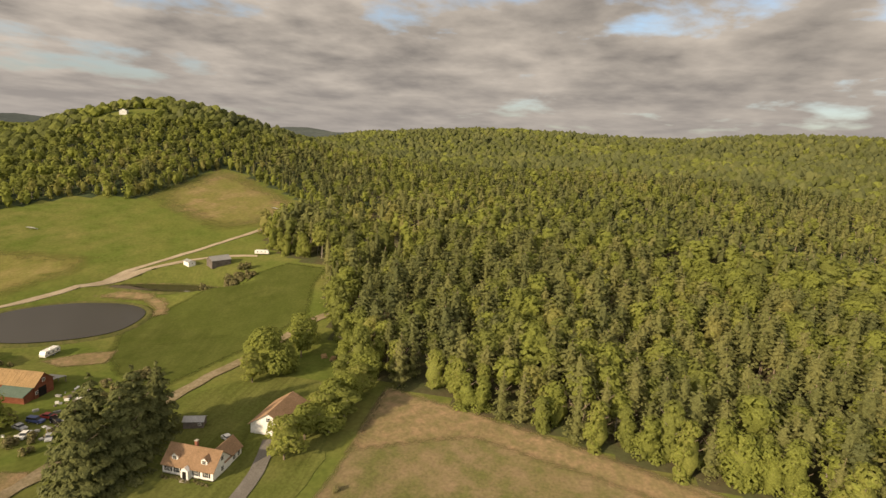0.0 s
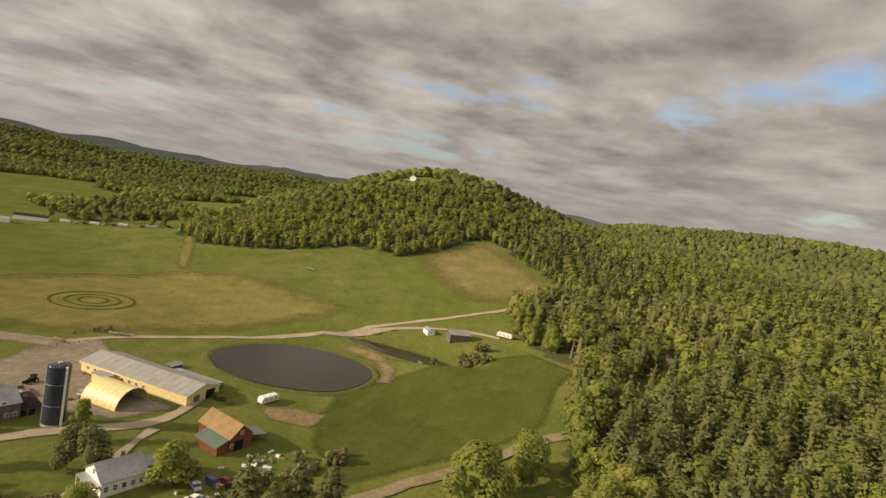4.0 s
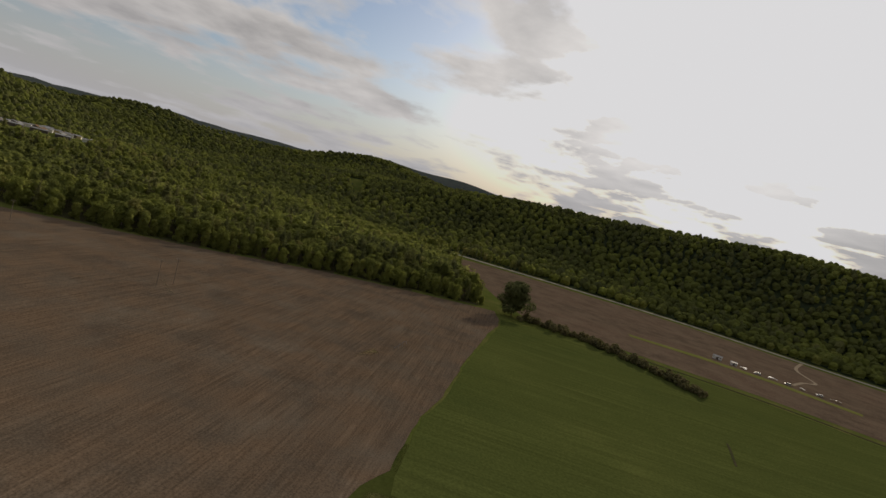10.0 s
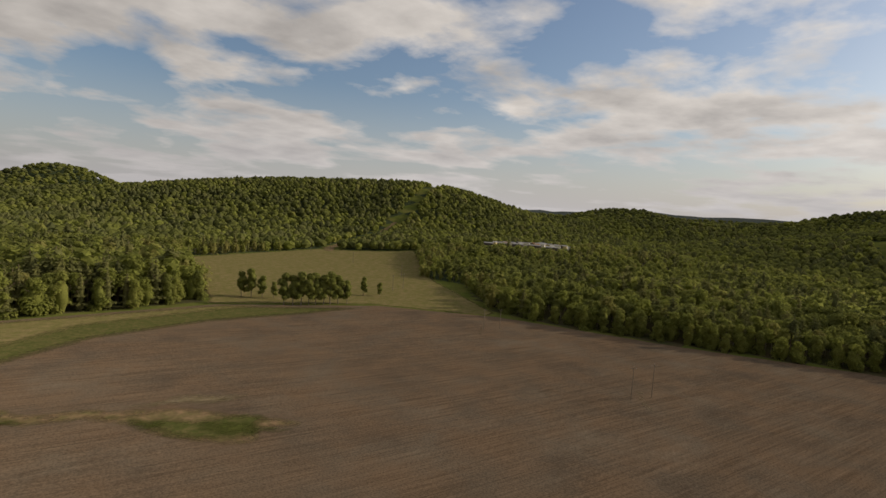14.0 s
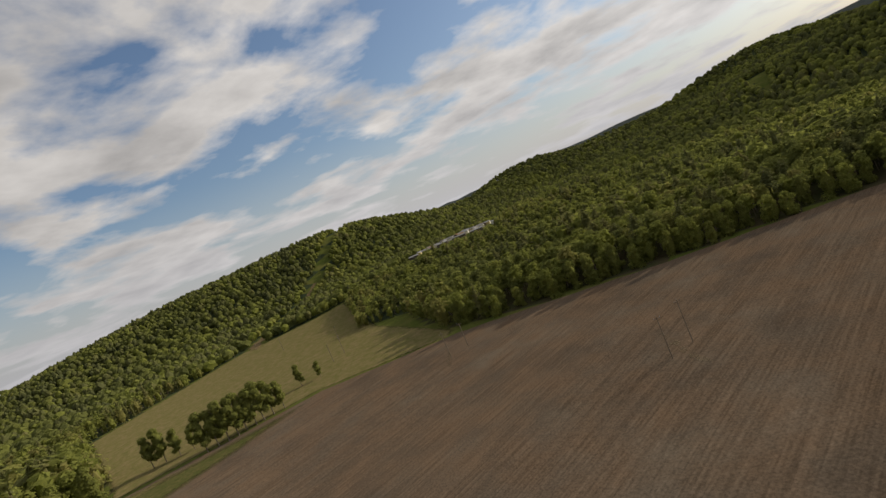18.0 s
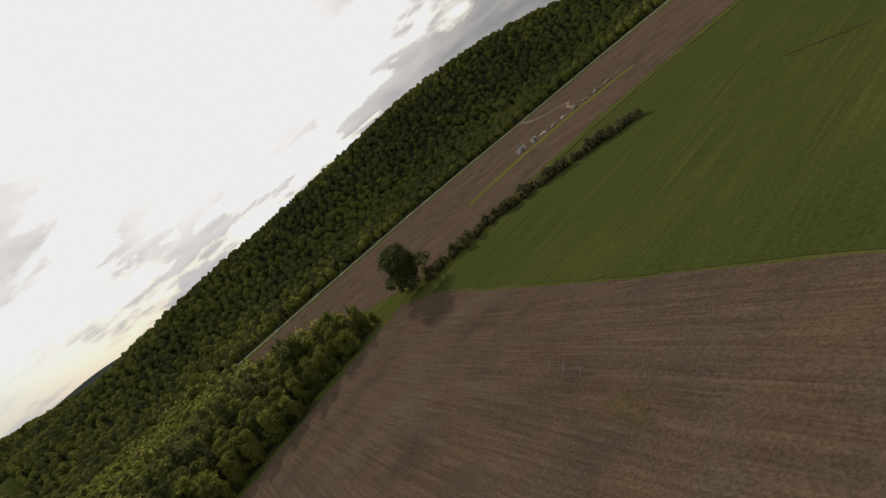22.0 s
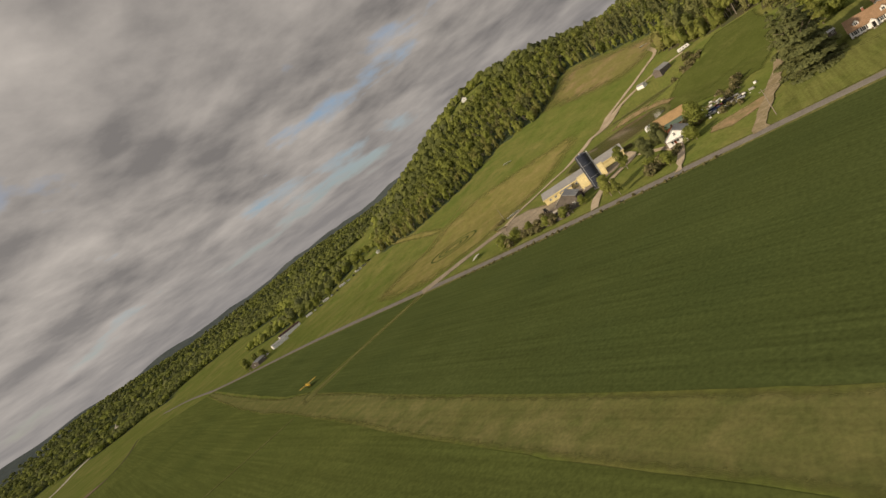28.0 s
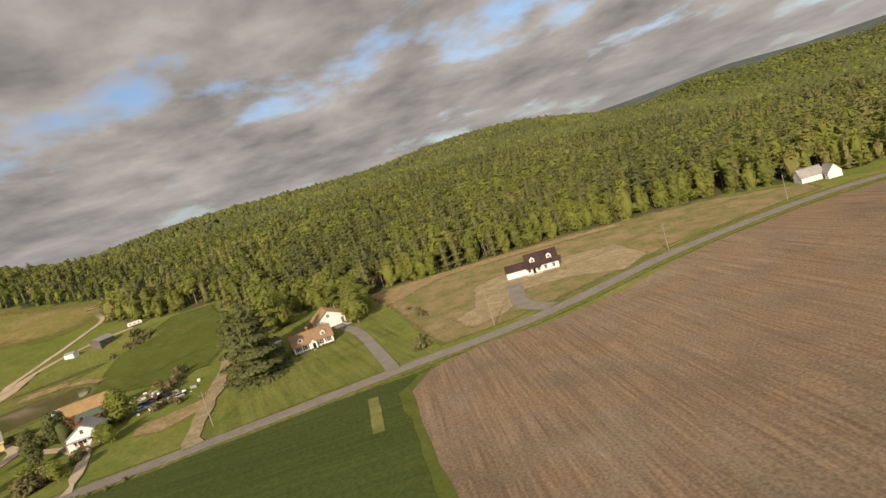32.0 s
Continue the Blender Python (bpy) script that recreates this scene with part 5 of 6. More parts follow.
# ---------------------------------------------------------------- the new house
def new_house():
    h = thing("house", 52, -19, -117, "new white house with dark roof, dormers and attached garage", "house", z=float(land(50, -28)))
    part("foundation", box(0, 20, 0, 8.4, -1.2, 0.3), M["concrete"], h)
    gable_walls(h, 8, 20, 0, 8.4, 2.9, 7.0, M["white"])
    roof_slabs(h, 8, 20, 0, 8.4, 2.9, 7.0, M["dark_shingle"], 0.35)
    gable_walls(h, 0, 8, 0.6, 7.8, 2.7, 4.6, M["white"])
    roof_slabs(h, 0, 7.6, 0.6, 7.8, 2.7, 4.6, M["dark_shingle"], 0.35)
    for x in (10.6, 17.0):
        dormer(h, x, 1.2, 4.2, 1.8, 1.3, 2.6, M["dark_shingle"])
    for x in (1.9, 5.6):
        slab_door(h, x, 0.6, 0.1, 2.7, 2.2, "-y", M["white"], "garage_door", 4)
    part("porch_roof", prism([(0, 2.75), (0, 2.9), (-1.7, 2.5), (-1.7, 2.36)], 7.6, 13.4), M["dark_shingle"], h)
    for x in (7.8, 9.7, 11.5, 13.2):
        part("porch_post", box(x - 0.07, x + 0.07, -1.6, -1.46, 0, 2.42), M["white"], h)
    part("porch_floor", box(7.6, 13.4, -1.7, 0, -0.6, 0.18), M["concrete"], h)
    slab_door(h, 10.6, 0, 0.2, 1.0, 2.05, "-y", M["dark"])
    for x in (8.8, 12.4, 15.0, 18.0):
        window(h, x, 0, 1.6, 0.95, 1.35, "-y")
    for y, z in ((2.4, 1.6), (6.0, 1.6), (4.2, 4.6)):
        window(h, 20, y, z, 0.9, 1.2, "+x")
    chim = part("vent_pipe", tube((13.8, 5.0, 5.8), (13.8, 5.0, 7.4), 0.09), M["silver_paint"], h)


new_house()


# ---------------------------------------------------------------- the farm
def long_barn():
    turn = math.degrees(math.atan2(43, -16))
    b = thing("barn", 87, 159, turn, "long cream-walled dairy barn with a broad grey metal roof", "barn")
    # local x runs along the barn to the north-west, local y to the south-west
    gable_walls(b, 0, 46, -15, 0, 3.4, 5.6, M["cream"])
    roof_slabs(b, 0, 46, -15, 0, 3.4, 5.6, M["grey_roof"], 0.5, 0.16, ribs=15)
    part("fascia", box(-0.5, 46.5, 0.5, 0.56, 2.75, 3.35), M["cream"], b, "cream eaves board")
    # solid near-black slab, painted as the shade inside an open entrance
    slab_door(b, 0, -10.8, 0, 4.2, 3.2, "-x", M["dark"], "doorway")
    slab_door(b, 0, -4.5, 0, 2.6, 2.6, "-x", M["grey_board"], "sliding_door")
    for k in range(9):
        window(b, 18 + 3.1 * k, 0, 1.7, 1.1, 0.9, "+y")
    part("lean_to_roof", prism([(-15, 3.1), (-15, 3.25), (-20, 2.5), (-20, 2.35)], 2, 22), M["tin"], b, "low tin lean-to roof")
    for k in range(5):
        part("post", box(2.4 + 4.8 * k, 2.6 + 4.8 * k, -19.9, -19.7, -0.8, 2.45), M["grey_board"], b)
    part("milk_room", box(30, 36, 0, 4.2, -0.5, 2.7), M["cream"], b)
    part("milk_room_roof", box(29.7, 36.3, 0, 4.5, 2.7, 2.85), M["grey_roof"], b)


def arch_shed():
    turn = math.degrees(math.atan2(43, -16))
    a = thing("arch_shed", 73.5, 166, turn, "cream steel arch shed, open at one end, leaning on the barn", "shed")
    n, r = 22, 6.2
    out = [(-r * math.cos(math.pi * k / n), 0.92 * r * math.sin(math.pi * k / n)) for k in range(n + 1)]
    inn = [(y * 0.985, z * 0.985) for y, z in out]
    part("arch_shell", prism(out + inn[::-1], 0, 14), M["cream"], a, "shiny cream steel arch")
    for k in range(8):
        rib = [(y * 1.008, z * 1.008) for y, z in out] + [(y * 0.998, z * 0.998) for y, z in out[::-1]]
        part("rib", prism(rib, 0.2 + 1.9 * k, 0.34 + 1.9 * k), M["cream"], a)
    part("end_wall", prism(inn, 13.6, 13.8), M["grey_board"], a)
    part("concrete_curb", box(0, 14, -6.5, -6.1, -0.8, 0.5), M["concrete"], a)
    for k in range(5):
        part("hay_bale", tube((8 + 1.2 * k, -3.4 + 0.3 * (k % 2), 0.75), (9.1 + 1.2 * k, -3.4, 0.75), 0.75, 12), M["bare"], a)


def silo():
    s = thing("silo", 52, 164, 0, "tall dark blue enamelled silo with a pale ladder chute", "silo")
    bm = bmesh.new()
    bmesh.ops.create_cone(bm, cap_ends=True, segments=40, radius1=2.85, radius2=2.85, depth=17.6, matrix=Matrix.Translation((0, 0, 7.8)))
    part("shell", bm, M["silo_blue"], s)
    for k in range(13):
        bm = bmesh.new()
        bmesh.ops.create_cone(bm, cap_ends=True, segments=40, radius1=2.89, radius2=2.89, depth=0.10, matrix=Matrix.Translation((0, 0, 1.2 * k + 0.9)))
        part("seam_band", bm, M["silo_blue"] if k not in (4, 9) else M["silver_paint"], s)
    bm = bmesh.new()
    bmesh.ops.create_uvsphere(bm, u_segments=32, v_segments=10, radius=2.85, matrix=Matrix.Translation((0, 0, 16.5)) @ Matrix.Diagonal((1, 1, 0.28, 1)))
    part("dome", bm, M["silo_blue"], s, smooth=True)
    part("dome_hatch", tube((0, 0, 17.2), (0, 0, 17.6), 0.6, 12), M["silver_paint"], s)
    part("chute", box(0.6, 1.1, -3.25, -2.78, 0, 16.9), M["white"], s, "pale ladder chute")
    for k in range(4):
        a = radians(200 + 50 * k)
        part("roof_rail", tube((2.7 * math.cos(a), 2.7 * math.sin(a), 16.5), (2.7 * math.cos(a), 2.7 * math.sin(a), 17.5), 0.04, 6), M["silver_paint"], s)
    part("filler_pipe", tube((-2.7, 1.1, 0), (-2.7, 1.1, 17.0), 0.12, 8), M["silver_paint"], s)
    part("base_ring", tube((0, 0, -1), (0, 0, 0.35), 3.1, 32), M["concrete"], s)


def old_barn():
    b = thing("old_barn", 41.5, 176, 5, "weathered brown wooden barn with a patched tin roof", "barn")
    gable_walls(b, -4.2, 4.0, -5.4, 5.0, 5.0, 8.0, M["grey_board"])
    roof_slabs(b, -4.2, 4.0, -5.4, 5.0, 5.0, 8.0, M["tin"], 0.35, 0.12, ribs=9)
    # black slab on the wall paints the dark interior; no hole is cut
    slab_door(b, -1.6, -5.4, 0, 2.2, 2.6, "-y", M["dark"], "doorway")
    for x in (1.0, 2.8):
        window(b, x, -5.4, 1.8, 0.9, 0.9, "-y")
    window(b, 0, -5.4, 5.2, 0.9, 1.0, "-y")
    for y in (-3.2, -0.4, 2.4):
        window(b, -4.2, y, 2.2, 0.9, 0.9, "-x")
    # side entrance likewise a slab painted as interior shade
    slab_door(b, 4.0, 0.6, 0, 1.4, 2.1, "+x", M["dark"], "doorway")
    part("wing_wall", prism([(-4.6, -0.6), (-4.6, 2.6), (3.6, 3.8), (3.6, -0.6)], 4.0, 9.4), M["grey_board"], b, "low dark board wing")
    part("wing_roof", prism([(-5.0, 2.55), (-5.0, 2.7), (3.9, 4.0), (3.9, 3.86)], 4.05, 9.7), M["dark_shingle"], b, "dark flat-pitched wing roof")
    # stalls are slabs coloured like the shade within, not real openings
    for x in (5.2, 7.2):
        slab_door(b, x, -4.6, 0, 1.5, 2.0, "-y", M["dark"], "stall_opening")
    part("roof_vent", box(6.2, 7.4, -1.0, 0.6, 3.2, 4.5), M["grey_board"], b)
    p = thing("cattle_pen", 47.5, 188, 5, "low board cattle pen behind the old barn", "pen")
    for k, (x0, x1, y0, y1) in enumerate(((-6, 5.0, -4.0, -3.85), (-6, 5.0, 3.8, 3.95), (-6.15, -6, -4, 4), (4.9, 5.05, -4, 4))):
        part("board_wall", box(x0, x1, y0, y1, -0.4, 1.2 + 0.08 * k), M["grey_board"], p)
    part("pen_floor", box(-5.95, 4.85, -3.8, 3.75, -0.3, 0.32), M["concrete"], p, "pale concrete floor")


def farmhouse():
    f = thing("farmhouse", 53.5, 125, 2, "white wooden farmhouse with a pale metal roof and porch", "house")
    gable_walls(f, -5, 5, -4.4, 4.4, 3.6, 6.4, M["white"])
    roof_slabs(f, -5, 5, -4.4, 4.4, 3.6, 6.4, M["tin"], 0.4, 0.12, ribs=12)
    for k in range(5):
        window(f, -3.9 + 1.95 * k, -4.4, 1.7, 0.8, 1.2, "-y")
        window(f, -3.9 + 1.95 * k, 4.4, 1.7, 0.8, 1.2, "+y")
    for y in (-2.2, 0, 2.2):
        window(f, -5, y, 1.7, 0.8, 1.2, "-x")
    window(f, -5, 0, 4.5, 0.8, 1.1, "-x")
    part("porch_roof", prism([(-4.0, 2.6), (-4.0, 2.72), (4.0, 2.72), (4.0, 2.6)], -7.2, -5.0), M["tin"], f)
    for y in (-3.8, -1.3, 1.3, 3.8):
        part("porch_post", box(-7.1, -6.95, y - 0.07, y + 0.07, -0.4, 2.6), M["white"], f)
    part("porch_floor", box(-7.2, -5, -4, 4, -0.6, 0.2), M["grey_board"], f)
    slab_door(f, -5, 1.1, 0.2, 0.95, 2.0, "-x", M["red_board"])
    chimney(f, 1.2, 0.5, 5.6, 7.5)
    ell = shed(60.5, 127, 2, 5, 5, 2.6, 4.0, M["white"], M["tin"], "low white shed beside the farmhouse", door=True)


def red_barn():
    b = thing("red_barn", 85.2, 132.5, 96, "red board barn with a faded orange roof and green lean-to", "barn")
    # local x to the north, local y to the west
    gable_walls(b, -7.4, 6.8, -3.8, 3.6, 4.4, 7.4, M["red_board"])
    roof_slabs(b, -7.4, 6.8, -3.8, 3.6, 4.4, 7.4, M["orange_roof"], 0.4, 0.14, ribs=10)
    part("lean_to_wall", prism([(3.6, -1), (3.6, 3.8), (7.2, 2.5), (7.2, -1)], -7.0, 2.4), M["red_board"], b)
    part("lean_to_roof", prism([(3.7, 4.0), (3.7, 4.16), (8.0, 2.6), (8.0, 2.44)], -7.4, 2.8), M["green_roof"], b, "green metal lean-to roof")
    part("side_roof", prism([(-3.8, 3.4), (-3.8, 3.54), (-10.0, 2.2), (-10.0, 2.06)], -7.0, -1.0), M["grey_roof"], b, "low grey shed roof")
    for x in (-6.7, -4.0, -1.3):
        part("post", box(x - 0.09, x + 0.09, -9.8, -9.62, -0.8, 2.1), M["grey_board"], b)
    # entrance is a slab painted as the shade inside the barn
    slab_door(b, -7.4, 0.6, 0, 3.0, 3.2, "-x", M["dark"], "barn_doorway")
    window(b, -7.4, -0.1, 5.2, 0.9, 0.9, "-x")
    window(b, -7.4, 2.8, 2.0, 0.8, 0.9, "-x")
    slab_door(b, -7.0, 5.6, 0, 1.8, 2.2, "-x", M["red_board"], "side_door")


long_barn()
arch_shed()
silo()
old_barn()
farmhouse()
red_barn()
shed(224, 155, 150, 11, 6.5, 3.2, 5.2, M["grey_board"], M["grey_roof"], "grey shed with a pale tin roof on the hillside", ribs=8)
shed(219, 170, 62, 6.0, 4.0, 2.2, 3.0, M["white"], M["tin"], "small low shed beside the larger one")
shed(99, 193, 20, 5.0, 3.0, 1.5, 2.0, M["grey_board"], M["tin"], "low calf hutch with a tin roof beside the barn", door=False)
shed(472, 430, 30, 10, 7, 3.0, 5.2, M["white"], M["tin"], "white house in a clearing on the hilltop", "hill_house")
shed(280, 486, 40, 20, 9, 3.6, 6.2, M["white"], M["tan_shingle"], "long white house with a brown roof below the hill", "long_house")
shed(29, -153, 62, 9.0, 6.6, 2.4, 5.6, M["white"], M["grey_roof"], "white house with a grey roof beside the road", "roadside_house")
shed(22.5, -156.5, 152, 7.0, 5.2, 2.6, 5.6, M["white"], M["grey_roof"], "white front-gabled house wing with a grey roof", "roadside_house")


# ---------------------------------------------------------------- vehicles and machines
def car(x, y, turn, paint, label, boxy=False, z=None):
    c = thing("car", x, y, turn, label, "car", z=z)
    body = [(-2.2, 0.35), (-2.25, 0.85), (-1.2, 0.98), (1.5, 1.0), (2.2, 0.85), (2.25, 0.4)] if not boxy else [(-2.4, 0.4), (-2.45, 1.0), (-1.3, 1.1), (2.4, 1.1), (2.45, 0.45)]
    b = prism(body, -0.85, 0.85)
    part("body", b, paint, c).data.transform(Matrix(((0, 1, 0, 0), (1, 0, 0, 0), (0, 0, 1, 0), (0, 0, 0, 1))))
    c.children[0].data.flip_normals()
    cab = [(-1.15, 0.98), (-0.5, 1.45), (1.0, 1.45), (1.6, 1.0)] if not boxy else [(-1.25, 1.1), (-0.6, 1.75), (2.2, 1.75), (2.35, 1.1)]
    part("cabin", prism(cab, -0.72, 0.72), M["pane"], c, "dark car windows").data.transform(Matrix(((0, 1, 0, 0), (1, 0, 0, 0), (0, 0, 1, 0), (0, 0, 0, 1))))
    top = [(-0.52, 1.44), (-0.5, 1.5), (1.0, 1.5), (1.03, 1.44)] if not boxy else [(-0.62, 1.74), (-0.6, 1.8), (2.2, 1.8), (2.23, 1.74)]
    part("roof", prism(top, -0.74, 0.74), paint, c).data.transform(Matrix(((0, 1, 0, 0), (1, 0, 0, 0), (0, 0, 1, 0), (0, 0, 0, 1))))
    for wx in (-1.35, 1.4):
        for s in (-1, 1):
            w = part("wheel", tube((wx, s * 0.72, 0.33), (wx, s * 0.9, 0.33), 0.33, 14), M["rubber"], c)
            part("rim", tube((wx, s * 0.89, 0.33), (wx, s * 0.92, 0.33), 0.19, 10), M["silver_paint"], w)
    for s in (-1, 1):
        part("headlight", box(-2.29, -2.2, s * 0.62 - 0.16, s * 0.62 + 0.16, 0.62, 0.78), M["white"], c)
        part("tail_light", box(2.2, 2.28, s * 0.66 - 0.12, s * 0.66 + 0.12, 0.66, 0.82), M["red_paint"], c)
    return c


def camper(x, y, turn, length, label, name="camper_trailer"):
    c = thing(name, x, y, turn, label, "camper")
    part("body", prism([(-length / 2, 0.7), (-length / 2 - 0.15, 1.6), (-length / 2 + 0.4, 2.75), (length / 2 - 0.5, 2.75), (length / 2, 1.9), (length / 2, 0.7)], -1.15, 1.15), M["white"], c).data.transform(Matrix(((0, 1, 0, 0), (1, 0, 0, 0), (0, 0, 1, 0), (0, 0, 0, 1))))
    c.children[0].data.flip_normals()
    for xx in (-length * 0.28, 0.1, length * 0.3):
        for f, yy in (("-y", -1.15), ("+y", 1.15)):
            window(c, xx, yy, 1.85, 0.9, 0.55, f)
    part("stripe", box(-length / 2, length / 2, -1.18, 1.18, 1.15, 1.3), M["tan_shingle"], c)
    part("roof_vent", box(-0.3, 0.3, -0.3, 0.3, 2.75, 2.95, 0.03), M["white"], c)
    for s in (-1, 1):
        w = part("wheel", tube((0.4, s * 0.85, 0.35), (0.4, s * 1.1, 0.35), 0.35, 14), M["rubber"], c)
        part("rim", tube((0.4, s * 1.09, 0.35), (0.4, s * 1.13, 0.35), 0.18, 10), M["silver_paint"], w)
    part("hitch", tube((-length / 2 - 1.2, 0, 0.55), (-length / 2, 0, 0.75), 0.06, 6), M["dark"], c)


def tractor(x, y, turn, paint, label):
    t = thing("tractor", x, y, turn, label, "tractor")
    part("bonnet", box(-2.0, 0.1, -0.4, 0.4, 0.9, 1.55, 0.08), paint, t)
    part("chassis", box(-2.1, 1.1, -0.35, 0.35, 0.55, 0.95), M["dark"], t)
    part("cab", box(0.1, 1.5, -0.7, 0.7, 1.1, 2.5, 0.06), M["pane"], t, "dark glazed cab")
    part("cab_roof", box(0.0, 1.6, -0.8, 0.8, 2.5, 2.65, 0.04), paint, t)
    part("exhaust", tube((-1.2, 0.2, 1.5), (-1.2, 0.2, 2.4), 0.05, 8), M["dark"], t)
    for xx, r, s in ((0.9, 0.85, -1), (0.9, 0.85, 1), (-1.6, 0.5, -1), (-1.6, 0.5, 1)):
        w = part("wheel", tube((xx, s * 0.75, r), (xx, s * 1.15, r), r, 18), M["rubber"], t)
        part("rim", tube((xx, s * 1.12, r), (xx, s * 1.18, r), r * 0.5, 12), M["yellow_paint"], w)


def hang_glider(x, y, turn, span, sail, label, nose_up=0.0):
    """A delta wing parked on the grass, nose to +y."""
    g = thing("hang_glider", x, y, turn, label, "hang glider")
    bm = bmesh.new()
    h, rows = span / 2, []
    for k in range(9):
        s = -1 + k / 4
        lead = span * 0.36 * (1 - abs(s)) + 0.3
        trail = -0.2 - 0.9 * abs(s) * (1 - abs(s)) * 2 - 0.35 * (abs(s) > 0.9)
        arch = 1.5 + 0.25 * (1 - abs(s)) - 0.5 * abs(s)
        rows.append([bm.verts.new((s * h, lead + (trail - lead) * c, arch + 0.22 * math.sin(math.pi * c) - 0.9 * c * nose_up - 0.5 * c)) for c in (0, 0.15, 0.4, 0.7, 1.0)])
    for a, b in zip(rows, rows[1:]):
        for j in range(4):
            bm.faces.new((a[j], a[j + 1], b[j + 1], b[j]))
    sol = bmesh.ops.solidify(bm, geom=bm.faces[:], thickness=0.05)
    part("sail", bm, sail, g, "taut cloth sail")
    nose = (0, span * 0.36 + 0.3, 1.75)
    for s in (-1, 1):
        part("leading_tube", tube(nose, (s * h, 0.35, 1.0), 0.06, 8), M["silver_paint"], g)
        part("downtube", tube((0, span * 0.16, 1.6), (s * 0.8, span * 0.12, 0.05), 0.03, 6), M["silver_paint"], g)
    part("keel", tube(nose, (0, -1.0, 1.0), 0.05, 8), M["silver_paint"], g)
    part("base_bar", tube((-0.8, span * 0.12, 0.06), (0.8, span * 0.12, 0.06), 0.03, 6), M["silver_paint"], g)


def power_pole(x, y, h, label, arm=1.2, turn=0.0, lean=0.0):
    p = thing("utility_pole", x, y, turn, label, "utility pole", "utility poles")
    part("pole", tube((0, 0, -1.0), (lean, 0, h), 0.17, 10, 0.11), M["pole_wood"], p)
    if arm:
        part("crossarm", box(lean - 0.06, lean + 0.06, -arm, arm, h - 0.6, h - 0.46), M["pole_wood"], p)
        for s in (-1, 0.0, 1):
            part("insulator", tube((lean, s * arm * 0.9, h - 0.46 + (0.5 if s == 0 else 0)), (lean, s * arm * 0.9, h - 0.25 + (0.5 if s == 0 else 0)), 0.05, 8), M["silver_paint"], p)
    return p


camper(112, 150.5, 7, 7.4, "white motor camper parked by the pond bank", "camper")
camper(246, 141, 105, 8.0, "white camper trailer at the edge of the wood")
tractor(55, 196, 30, M["dark"], "dark tractor standing in the farmyard")
car(77, 55, 60, M["white"], "white car parked behind the house")
car(77, 39.5, 15, M["silver_paint"], "silver car beside the garage")
for k, (x, y, turn, p, w) in enumerate(((67, 113, 80, M["silver_paint"], "silver"), (71, 112, 95, M["blue_paint"], "blue"), (74, 111, 100, M["red_paint"], "red"), (64, 108, 20, M["white"], "white"), (72, 106, 70, M["dark"], "dark"), (65, 101, 40, M["silver_paint"], "grey"))):
    car(x, y, turn, p, w + " car parked in the junk yard", boxy=k % 3 == 1)
hang_glider(98, 239, 140, 9.5, M["white"], "white hang glider parked beside the farm track", 1.2)
hang_glider(340, 183, 60, 10, M["white"], "white hang glider on the eroded hillside")
hang_glider(42, 239, 200, 9, M["white"], "white hang glider parked by the farm entrance")
hang_glider(75, 237, 100, 7, M["yellow_siding"], "pale yellow hang glider beside the farm track", 0.4)
hang_glider(246, 305, 80, 10, M["white"], "white hang glider lying on the hill meadow")
power_pole(7.5, 9, 10.2, "grey wooden utility pole with a crossarm by the road", 1.1, 20, 0.1)
power_pole(10.5, -59, 9.6, "grey wooden utility pole beside the road verge", 1.1, 10, -0.1)
power_pole(14, -120, 9.8, "pale wooden utility pole near the roadside house", 1.1, 30)
power_pole(20, 88, 9.5, "leaning wooden utility pole at the lane mouth", 1.0, 10, 0.5)
for x, y, h in ((-304, -129, 11), (-314, -126, 10.5), (-270, -29, 12), (-262, -33, 11.5), (-346, -242, 11), (-360, -246, 11), (-398, -287, 11), (-425, -383, 11), (-470, -480, 11), (-448, -486, 11)):
    power_pole(x, y, h, "tall bare line pole standing in the ploughed field" if y > -200 else "line pole standing in the meadow", 0.9, 35)
power_pole(104, 250, 7.0, "thin wind mast beside the farm track", 0.0)


def wires(name, posts, z, label):
    """Sagging wires from pole to pole, one part a span."""
    top = tagged(new(name), label, "power line")
    for (ax, ay), (bx, by) in zip(posts, posts[1:]):
        for off in (-1.0, 1.0):
            cu = bpy.data.curves.new("wire", "CURVE")
            cu.dimensions, cu.bevel_depth, cu.bevel_resolution = "3D", 0.02, 0
            sp = cu.splines.new("POLY")
            sp.points.add(10)
            for k in range(11):
                t = k / 10
                x, y = ax + (bx - ax) * t, ay + (by - ay) * t
                d = math.hypot(bx - ax, by - ay)
                za, zb = float(land(ax, ay)), float(land(bx, by))
                sp.points[k].co = (x - (by - ay) / d * off, y + (bx - ax) / d * off, za + (zb - za) * t + z - 0.016 * d * 4 * t * (1 - t), 1)
            cu.materials.append(M["dark"])
            new("wire", cu).parent = top


wires("power_line", [(20, 88), (7.5, 9), (10.5, -59), (14, -120)], 9.2, "thin sagging power wires along the road")

